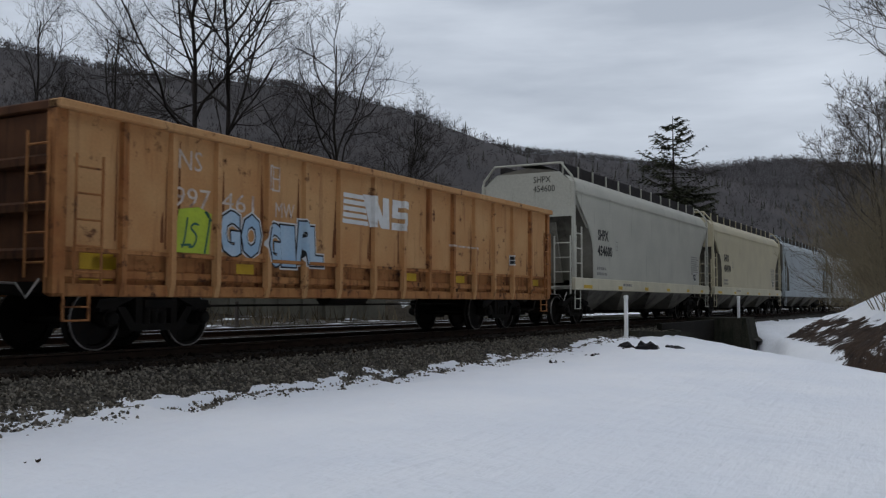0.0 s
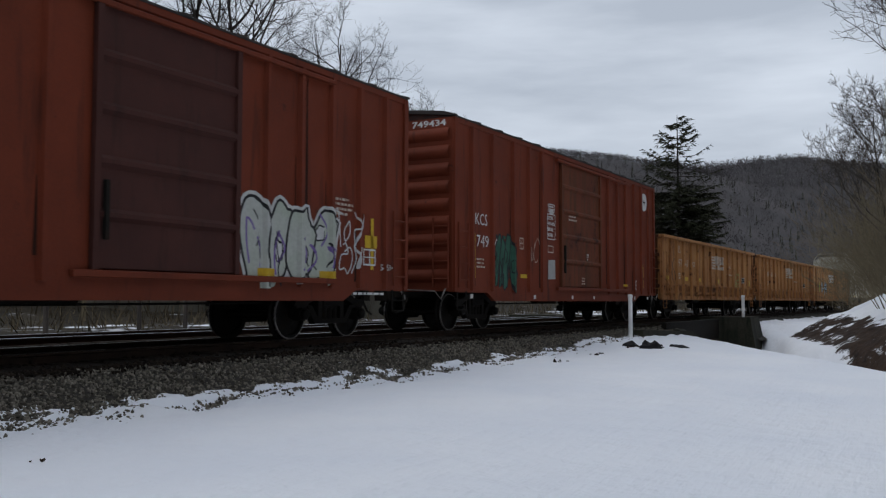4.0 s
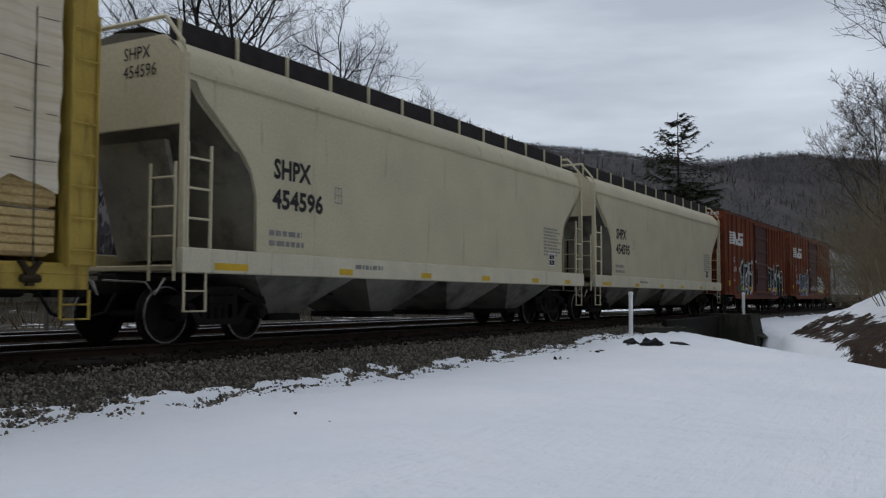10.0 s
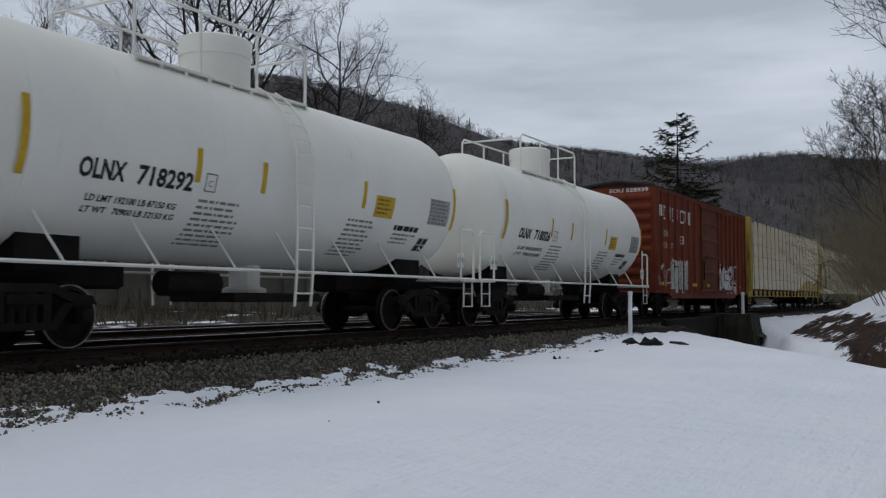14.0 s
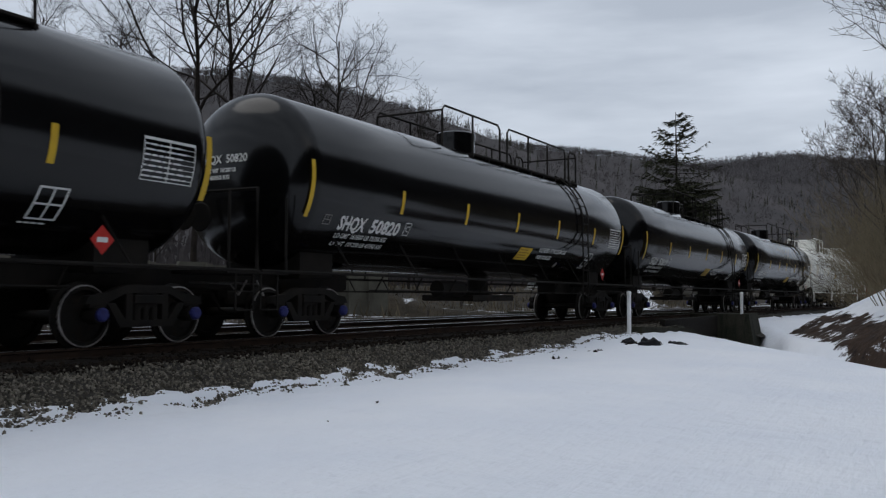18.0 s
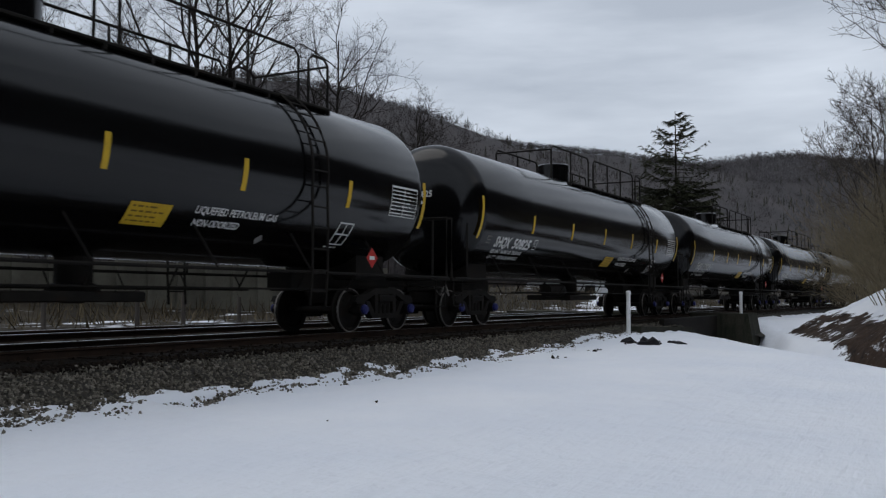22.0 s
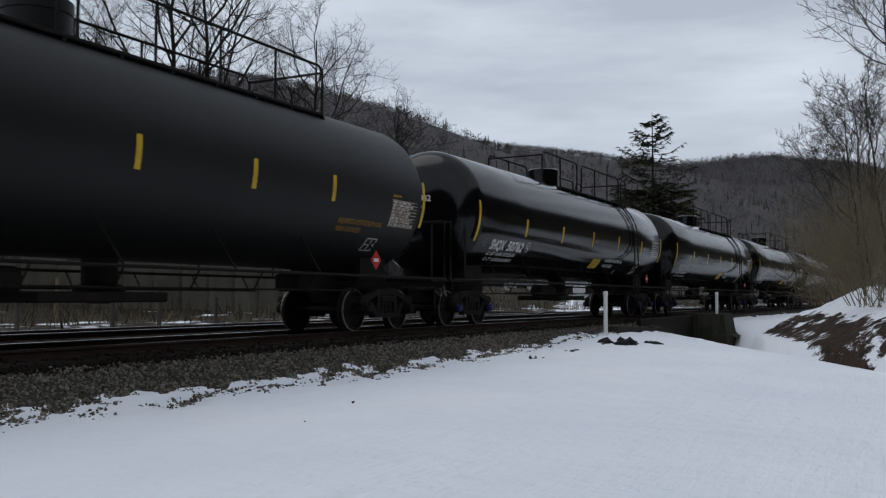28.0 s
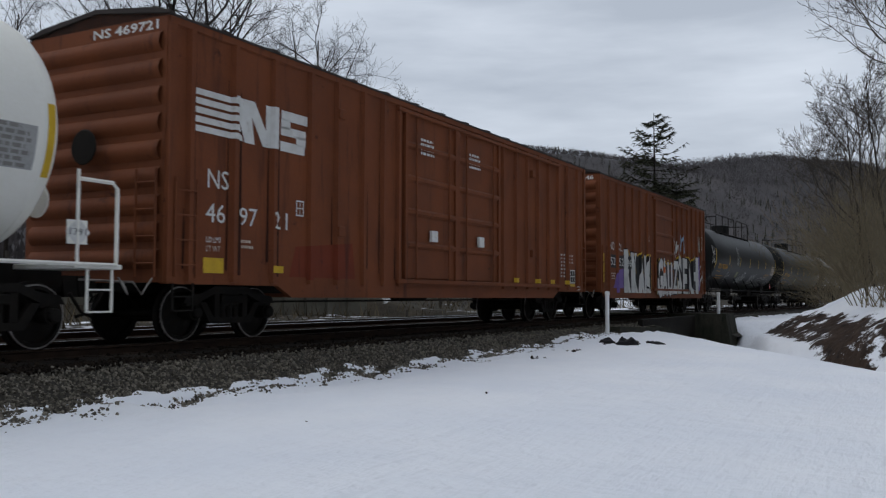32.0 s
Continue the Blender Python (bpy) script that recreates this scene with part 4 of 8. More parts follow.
def flat(polys):
    me = bpy.data.meshes.new("marking")
    v, f = [], []
    for p in polys:
        f.append(tuple(range(len(v), len(v) + len(p))))
        v += [(a, b, 0) for a, b in p]
    me.from_pydata(v, [], f)
    return me


def rect(x0, x1, z0, z1):
    return [(x0, z0), (x1, z0), (x1, z1), (x0, z1)]


def mark(car, x, z, polys, wall, mat, name="marking", lift=0.005, label=""):
    return link_mesh(name, on_side(flat(polys), x, z, wall, lift), mat, car, label)


def tape(car, x, z, w, h, wall, mat=YELLOW, name="reflective_strip", lift=0.005):
    return mark(car, x, z, [rect(0, w, 0, h)], wall, mat, name, lift)


def bars(car, x, z, w, rows, wall, mat, pitch=0.09, thick=0.045, seed=1, lift=0.006):
    """Writing too small to read: short bars, line by line, downwards."""
    rnd, polys = random.Random(seed), []
    for r in range(rows):
        u = 0.0
        end = w * rnd.uniform(0.7, 1.0)
        while u < end:
            n = rnd.uniform(0.05, 0.22) * min(1, w)
            polys.append(rect(u, min(u + n, end), -r * pitch - thick, -r * pitch))
            u += n + 0.035 * min(1, w * 1.5)
    return tagged(mark(car, x, z, polys, wall, mat, "small_print", lift), kind="stuff")


def frame_mark(car, x, z, w, h, wall, mat, inner=True, t=0.035, lift=0.006):
    polys = [rect(0, w, 0, t), rect(0, w, h - t, h), rect(0, t, t, h - t), rect(w - t, w, t, h - t)]
    if inner:
        polys += [rect(w * 0.48, w * 0.54, t, h - t), rect(t, w - t, h * 0.47, h * 0.53)]
    return mark(car, x, z, polys, wall, mat, "stencil_box", lift)


def emblem(car, x, z, w, h, wall, mat):
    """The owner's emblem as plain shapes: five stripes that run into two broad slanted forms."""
    tilt = 0.10 * h
    bits = []
    for k in range(5):
        a, b = h * (0.2 * k + 0.02), h * (0.2 * k + 0.155)
        bits.append([(tilt * a / h, a), (w * 0.40 + tilt * a / h - w * 0.10 * a / h, a), (w * 0.40 + tilt * b / h - w * 0.10 * b / h, b), (tilt * b / h, b)])
    bits.append([(w * 0.415, 0), (w * 0.50, 0), (w * 0.475, h * 0.62), (w * 0.40, h), (w * 0.315, h)])
    bits.append([(w * 0.40, h), (w * 0.475, h * 0.62), (w * 0.575, 0), (w * 0.665, 0), (w * 0.60, h * 0.38), (w * 0.50, h)])
    bits.append([(w * 0.60, h * 0.38), (w * 0.665, 0), (w * 0.70, 0), (w * 0.69, h), (w * 0.60, h)])
    for a, b, l, r in ((0.0, 0.24, 0.735, 0.975), (0.39, 0.61, 0.74, 0.985), (0.76, 1.0, 0.745, 1.0)):
        bits.append([(w * l, h * a), (w * r, h * a), (w * r, h * b), (w * l, h * b)])
    bits.append([(w * 0.74, h * 0.55), (w * 0.83, h * 0.55), (w * 0.83, h * 0.8), (w * 0.74, h * 0.8)])
    bits.append([(w * 0.89, h * 0.2), (w * 0.985, h * 0.2), (w * 0.985, h * 0.45), (w * 0.89, h * 0.45)])
    for b in bits:
        mark(car, x, z, [b], wall, mat, "emblem_shape", 0.005)


def ribbon(pts, thick):
    """A strip along a path as linked quads."""
    sides = []
    for i, p in enumerate(pts):
        a, b = pts[max(i - 1, 0)], pts[min(i + 1, len(pts) - 1)]
        dx, dz = b[0] - a[0], b[1] - a[1]
        n = math.hypot(dx, dz) or 1
        ox, oz = -dz / n * thick / 2, dx / n * thick / 2
        sides.append(((p[0] - ox, p[1] - oz), (p[0] + ox, p[1] + oz)))
    me = bpy.data.meshes.new("ribbon")
    me.from_pydata([(q[0], q[1], 0) for s in sides for q in s], [], [(2 * i, 2 * i + 2, 2 * i + 3, 2 * i + 1) for i in range(len(sides) - 1)])
    return me


STROKES = (((0, 0), (0.1, 1), (0.5, 0.95), (0.7, 0.65), (0.1, 0.5), (0.9, -0.1)), ((0.8, 0.9), (0.3, 1), (0.1, 0.7), (0.7, 0.45), (0.75, 0.1), (0.1, 0)),
           ((0, 0), (0.45, 1.1), (0.9, 0), (0.7, 0.4), (0.1, 0.35)), ((0.9, 0.8), (0.4, 1), (0, 0.5), (0.3, 0), (0.9, 0.15)), ((0, 1), (0.05, 0), (0.1, 0.5), (0.8, 1.05), (0.2, 0.5), (0.95, -0.1)),
           ((0, 0.05), (0.1, 1), (0.75, 0.05), (0.85, 1.1)), ((0.5, 1), (0, 0.5), (0.4, 0), (0.9, 0.5), (0.5, 1.02)), ((0, 0.9), (0.9, 1.05), (0.45, 1), (0.4, -0.15)), ((0, 1), (0.3, 0), (0.5, 0.7), (0.75, 0), (1, 1.1)))


def scrawl(car, x, z, w, h, wall, mat, seed, most=7, thick=0.035, lift=0.009):
    """Illegible spray tag: a row of hooked, looping hand strokes."""
    rnd = random.Random(seed)
    n = max(2, min(max(most, 3), round(w / (0.5 * h))))
    verts, faces = [], []
    for k in range(n):
        lean, up, tall, wide = rnd.uniform(-0.1, 0.25), rnd.uniform(-0.1, 0.1) * h, h * rnd.uniform(0.75, 1.1), w / n * rnd.uniform(0.85, 1.2)
        flip, drop = rnd.choice((True, True, False)), rnd.random() < 0.5
        bent = [(1 - p if flip else p, 1 - q if drop else q) for p, q in rnd.choice(STROKES)]
        knots = [(w * k / n + wide * a + lean * tall * b, up + tall * b) for a, b in ((p + rnd.uniform(-0.14, 0.14), q + rnd.uniform(-0.1, 0.1)) for p, q in bent)]
        pts = []
        for i in range(len(knots) - 1):
            a, b, c, d = knots[max(i - 1, 0)], knots[i], knots[i + 1], knots[min(i + 2, len(knots) - 1)]
            for q in range(5):
                t = q / 5
                pts.append(tuple(0.5 * (2 * b[m] + (c[m] - a[m]) * t + (2 * a[m] - 5 * b[m] + 4 * c[m] - d[m]) * t * t + (3 * b[m] - a[m] - 3 * c[m] + d[m]) * t ** 3) for m in (0, 1)))
        pts.append(knots[-1])
        one = ribbon(pts, thick)
        base = len(verts)
        verts += [tuple(v.co) for v in one.vertices]
        faces += [tuple(i + base for i in p.vertices) for p in one.polygons]
        bpy.data.meshes.remove(one)
    me = bpy.data.meshes.new("spray_tag")
    me.from_pydata(verts, [], faces)
    return link_mesh("spray_tag", on_side(me, x, z, wall, lift), mat, car)


def lobe(rnd, cx, cz, rx, rz, spikes=2):
    """A rounded, pointed outline."""
    lean = rnd.uniform(-0.22, 0.22)
    at = [rnd.uniform(0, 2 * math.pi) for _ in range(spikes)]
    wob = [(rnd.uniform(0, 6.3), rnd.uniform(0.03, 0.10), m) for m in (2, 3, 5)]
    out = []
    for k in range(34):
        a = 2 * math.pi * k / 34
        c, s = math.cos(a), math.sin(a)
        r = 1 + sum(m * math.sin(n * a + p) for p, m, n in wob)
        for q in at:
            r += 0.35 * max(0, 1 - abs((a - q + math.pi) % (2 * math.pi) - math.pi) / 0.33)
        ex = abs(c) ** 0.75 * (1 if c > 0 else -1) * rx * r
        ez = abs(s) ** 0.75 * (1 if s > 0 else -1) * rz * r
        out.append((cx + ex + lean * ez, cz + ez))
    return out


def puff(poly, by):
    """The same outline, grown outward."""
    n = len(poly)
    out = []
    for k in range(n):
        a, b = poly[k - 1], poly[(k + 1) % n]
        dx, dz = b[0] - a[0], b[1] - a[1]
        q = math.hypot(dx, dz) or 1
        out.append((poly[k][0] + dz / q * by, poly[k][1] - dx / q * by))
    return out


def shards(car, x, z, w, h, wall, fill, outline, seed, count=7, rim=None, accent=None):
    """Illegible piece of spray painting: crowded pointed forms with an outline, inner strokes and stray sprays."""
    rnd = random.Random(seed)
    forms = []
    for k in range(count):
        cx = w * (k + 0.5) / count + rnd.uniform(-0.08, 0.08) * w / count
        tall = h * rnd.uniform(0.42, 0.56)
        forms.append(lobe(rnd, cx, h * 0.5 + rnd.uniform(-0.06, 0.06) * h, w / count * rnd.uniform(0.46, 0.62), tall, rnd.choice((1, 2, 3))))
    edge = 0.035 + 0.012 * h
    if rim:
        for f in forms:
            mark(car, x, z, [puff(f, edge * 2.2)], wall, rim, "spray_halo", 0.006)
    for k, f in enumerate(forms):
        lift = 0.008 + 0.0016 * (k % 3)
        mark(car, x, z, [puff(f, edge)], wall, outline, "spray_outline", lift)
        mark(car, x, z, [f], wall, fill, "spray_form", lift + 0.0008)
        us, vs = [p[0] for p in f], [p[1] for p in f]
        cx, cz, sx, sz = (min(us) + max(us)) / 2, (min(vs) + max(vs)) / 2, max(us) - min(us), max(vs) - min(vs)
        if k % 2:                                            # the eye of a letter
            eye = lobe(rnd, cx + rnd.uniform(-0.1, 0.1) * sx, cz + rnd.uniform(-0.05, 0.2) * sz, sx * 0.13, sz * 0.1, 1)
            mark(car, x, z, [puff(eye, 0.03)], wall, outline, "spray_outline", lift + 0.0012)
            mark(car, x, z, [eye], wall, rim or accent or fill, "spray_form", lift + 0.0016)
        for q in range(4):
            x0, z0 = cx + rnd.uniform(-0.32, 0.32) * sx, cz + rnd.uniform(-0.42, 0.0) * sz
            bend, rise, way = rnd.uniform(-0.35, 0.35) * sx, rnd.uniform(0.25, 0.5) * sz, rnd.uniform(-0.2, 0.2) * sx
            line = [(x0 + way * t / 8 + bend * math.sin(math.pi * t / 8), z0 + rise * t / 8) for t in range(9)]
            if q == 3:
                line += [(line[-1][0] + 0.25 * sx * t / 4, line[-1][1] - 0.12 * sz * (t / 4) ** 2) for t in range(1, 5)]
            link_mesh("spray_stroke", on_side(ribbon(line, 0.03 + 0.012 * (q % 2)), x, z, wall, lift + 0.0020), accent if accent and q % 2 else outline, car)
    for q in range(3):                                       # stray sprays round the piece
        a = rnd.uniform(0, w)
        spot = lobe(rnd, a, rnd.choice((-0.02, 1.04)) * h, rnd.uniform(0.04, 0.1), rnd.uniform(0.04, 0.09), 1)
        mark(car, x, z, [spot], wall, rnd.choice((outline, fill)), "spray_fleck", 0.007)


def bubble(car, text, x, z, w, h, wall, fill, outline, seed, rim=None, grow_by=0.05):
    """Big painted letters: a fat outline with a slimmer fill over it, each letter jostled."""
    rnd = random.Random(seed)
    n = len(text)
    for layer, (mat, bold) in enumerate(((rim, 1.9), (outline, 1.0), (fill, 0.0))):
        if not mat:
            continue
        rnd.seed(seed)
        for k, c in enumerate(text):
            wob, up, size = rnd.uniform(-0.12, 0.12), rnd.uniform(-0.07, 0.07) * h, h * rnd.uniform(0.95, 1.12)
            if c == " ":
                continue
            me = glyphs(c, size * 1.4, 0, grow_by * bold + 0.075 * h)
            us, vs = [v.co.x for v in me.vertices], [v.co.y for v in me.vertices]
            mid, wide = (max(us) + min(us)) / 2, max(us) - min(us)
            want = w / n * 0.98 + 2 * grow_by * bold
            for v in me.vertices:
                u = (v.co.x - mid) / wide * want
                v.co.x, v.co.y = u + wob * v.co.y + w * (k + 0.5) / n, v.co.y + up
            link_mesh("painted_letter", on_side(me, x, z, wall, 0.007 + 0.004 * layer), mat, car)


def rust_streaks(car, places, wall, z0, z1, mat, seed, reach=0.07, some=0.8):
    """Grimy runs down a ribbed side, thickest beside the ribs."""
    rnd, polys = random.Random(seed), []
    for r in places:
        for side in (-1, 1):
            for _ in range(3):
                if rnd.random() > some:
                    continue
                u = r + side * (reach + rnd.uniform(0, 0.14) ** 1.3)
                wd, top = rnd.uniform(0.012, 0.05), z0 + (z1 - z0) * rnd.uniform(0.15, 1.0)
                low = z0 + (z1 - z0) * rnd.uniform(0, 0.1)
                m = (top + low) / 2 + rnd.uniform(-0.2, 0.2)
                polys.append([(u - wd, low), (u + wd * 0.6, low), (u + wd * rnd.uniform(0.2, 0.8), m), (u + wd * 0.15, top), (u - wd * 0.15, top), (u - wd * rnd.uniform(0.3, 0.9), m)])
    return tagged(mark(car, 0, 0, polys, wall, mat, "rust_run", 0.003, "dark runs of rust and grime"), kind="stuff")


# ---------------------------------------------------------------- running gear
WHEELSETS = []
SHARED = {}


def shared(key, make, smooth=False):
    if key not in SHARED:
        SHARED[key] = make().mesh(key.split(":")[0], smooth)
    return SHARED[key]


def wheel_shape():
    sh = Shape()
    for side in (-1, 1):
        y = side * 0.745
        prof = [(0.08, y - side * 0.06), (0.2, y - side * 0.02), (0.36, y - side * 0.035), (0.38, y - side * 0.085), (0.485, y - side * 0.085),
                (0.485, y - side * 0.055), (0.445, y - side * 0.03), (0.435, y + side * 0.05), (0.37, y + side * 0.052), (0.35, y + side * 0.0), (0.2, y + side * 0.02),
                (0.13, y + side * 0.06), (0.09, y + side * 0.065)]
        sh.lathe_y(0, 0, prof, 28)
        for k in range(3):                                   # lightening marks that show the turning
            a = 2 * math.pi * k / 3
            sh.box(0.26 * math.cos(a) - 0.03, 0.26 * math.cos(a) + 0.03, y + side * 0.005, y + side * 0.016, 0.26 * math.sin(a) - 0.03, 0.26 * math.sin(a) + 0.03)
    return sh.cyl((0, -1.0, 0), (0, 1.0, 0), 0.08, 12)


def tread_shape():
    sh = Shape()
    for side in (-1, 1):
        y = side * 0.745
        n = 40
        for r0, r1, y0, y1 in ((0.437, 0.437, -0.03, 0.053), (0.437, 0.418, 0.054, 0.054)):
            ring = [[(r * math.cos(2 * math.pi * k / n), y + side * yy, r * math.sin(2 * math.pi * k / n)) for k in range(n)] for r, yy in ((r0, y0), (r1, y1))]
            sh.loft(ring, caps=False)
    return sh


def wheel_mesh():
    if "wheelset" not in SHARED:
        sh = wheel_shape()
        plain = len(sh.f)
        tread = tread_shape()
        sh.add(tread.v, tread.f)
        me = sh.mesh("wheelset", True)
        me.materials.append(WHEEL)
        me.materials.append(TREAD)
        for p in me.polygons:
            p.material_index = 1 if p.index >= plain else 0
        SHARED["wheelset"] = me
    return SHARED["wheelset"]


def frame_shape():
    """Cast side frame: bowed top bar, lower bar, two columns, pedestals over the axles."""
    sh = Shape()
    outer = [(-1.12, 0.60), (-1.05, 0.70), (-0.78, 0.74), (-0.42, 0.86), (0.42, 0.86), (0.78, 0.74), (1.05, 0.70), (1.12, 0.60), (1.02, 0.50), (0.72, 0.54), (0.46, 0.26), (-0.46, 0.26), (-0.72, 0.54), (-1.02, 0.50)]
    inner_l = [(-0.62, 0.60), (-0.40, 0.74), (-0.30, 0.74), (-0.30, 0.38), (-0.40, 0.38)]
    for y0, y1 in ((-0.07, 0.07),):
        sh.prism_y([(-1.12, 0.60), (-1.05, 0.72), (-0.74, 0.76), (-0.40, 0.88), (0.40, 0.88), (0.74, 0.76), (1.05, 0.72), (1.12, 0.60), (0.74, 0.62), (0.40, 0.76), (-0.40, 0.76), (-0.74, 0.62)], y0, y1)
        sh.prism_y([(-0.74, 0.62), (-0.5, 0.27), (0.5, 0.27), (0.74, 0.62), (0.6, 0.62), (0.40, 0.37), (-0.40, 0.37), (-0.6, 0.62)], y0, y1)
        for x in (-0.34, 0.34):
            sh.box(x - 0.06, x + 0.06, y0, y1, 0.36, 0.77)
    for x in (-0.16, 0.0, 0.16):                             # spring nest
        sh.cyl((x, 0, 0.37), (x, 0, 0.60), 0.065, 10)
    sh.box(-0.27, 0.27, -0.10, 0.10, 0.60, 0.74)
    for x in (-0.89, 0.89):
        sh.cyl((x, -0.11, 0.455), (x, 0.11, 0.455), 0.125, 14)
        sh.box(x - 0.15, x + 0.15, -0.06, 0.06, 0.55, 0.66)
    return sh


def bogie(car, x, cap=STEEL):
    truck = new("truck", shared("truck", lambda: Shape().box(-0.2, 0.2, -1.05, 1.05, 0.52, 0.86).box(-0.3, 0.3, -0.28, 0.28, 0.84, 0.96)
                                .box(-0.95, 0.95, -0.5, -0.44, 0.36, 0.44).box(-0.95, 0.95, 0.44, 0.5, 0.36, 0.44)))
    truck.parent, truck.matrix_basis = car, pose(x, 0, 0)
    if not truck.data.materials:
        truck.data.materials.append(STEEL)
    for side in (-1, 1):
        ob = link_mesh("side_frame", shared("side_frame", frame_shape), STEEL, truck)
        ob.location = (0, side * 1.0, 0)
        for dx in (-0.89, 0.89):
            c = link_mesh("bearing_cap", shared("bearing_cap:" + cap.name, lambda: Shape().lathe_y(0, 0, [(0.10, 0.0), (0.10, 0.05), (0.075, 0.075), (0.03, 0.085)], 12)), cap, truck)
            c.matrix_basis = pose(dx, side * 1.12, 0.455, 0, 0, 0 if side > 0 else 180)
    for k, dx in enumerate((-0.89, 0.89)):
        w = new("wheelset", wheel_mesh())
        w.parent, w.location = truck, (dx, 0, 0.437)
        tagged(w, "worn steel wheels with bright rims on an axle")
        WHEELSETS.append((w, k))
    return truck


def coupler(car, end, z=0.86):
    sgn = 1 if end > 0 else -1
    sh = Shape().box(end - sgn * 0.3, end + sgn * 0.45, -0.09, 0.09, z - 0.1, z + 0.1)
    sh.prism_x([(-0.2, z - 0.16), (0.18, z - 0.16), (0.2, z + 0.16), (-0.14, z + 0.16)], end + sgn * 0.32, end + sgn * 0.56)
    part("coupler", sh, STEEL, car)
    part("uncoupling_lever", Shape().tube([(end - sgn * 0.02, -1.35, z + 0.12), (end + sgn * 0.16, -1.34, z - 0.12), (end + sgn * 0.2, -1.2, z + 0.06), (end + sgn * 0.2, -0.3, z + 0.1)], 0.016, 5), TREAD, car, "worn steel uncoupling lever")
    part("brake_hose", Shape().tube([(end, -0.35, z - 0.1), (end + sgn * 0.2, -0.36, z - 0.38), (end + sgn * 0.45, -0.3, z - 0.45)], 0.025, 6), STEEL, car)


def ladder(car, x0, x1, y0, y1, z0, z1, rungs, mat, r=0.016, stile=0.02):
    """Two stiles and rungs between (x0, y0) and (x1, y1)."""
    sh = Shape()
    for x, y in ((x0, y0), (x1, y1)):
        sh.cyl((x, y, z0), (x, y, z1), stile, 6)
    stiles = part("ladder", sh, mat, car)
    for k in range(rungs):
        z = z0 + (z1 - z0) * (k + 0.5) / rungs
        part("rung", Shape().cyl((x0, y0, z), (x1, y1, z), r, 6), mat, stiles)
    return stiles


def step_iron(car, x, w, y, z0, z1, mat):
    sh = Shape()
    for dx in (0, w):
        sh.box(x + dx - 0.02, x + dx + 0.02, y - 0.01, y + 0.01, z0, z1)
    for z in (z0, (z0 + z1) / 2):
        sh.box(x, x + w, y - 0.03, y + 0.03, z - 0.012, z + 0.012)
    return part("step", sh, mat, car)


def underframe(car, half, z0=0.78, z1=1.08):
    part("centre_sill", Shape().box(-half, half, -0.22, 0.22, z0, z1), STEEL, car)
    sh = Shape().cyl((-1.2, -0.6, 0.82), (0.1, -0.6, 0.82), 0.19, 12)
    part("air_reservoir", sh, STEEL, car)
    part("brake_rod", Shape().cyl((-half * 0.7, -0.45, 0.62), (half * 0.7, -0.45, 0.66), 0.02, 5), STEEL, car)
    for x in (-half * 0.35, half * 0.35):
        part("cross_bearer", Shape().prism_y([(x - 0.06, 0.85), (x + 0.06, 0.85), (x + 0.06, 1.1), (x - 0.06, 1.1)], -1.4, 1.4), STEEL, car)


# ---------------------------------------------------------------- gondolas
# orange paint taken down to brown for the neighbouring car's shade, rust streaks over it
END_SHADED = surface("shade-darkened rusty end steel", (0.11, 0.048, 0.022), (0.065, 0.028, 0.015), (0.03, 0.015, 0.01), (0.5, 0.7), scale=1.6, fine=25, rough=0.85, bump=0.2, streak=True)


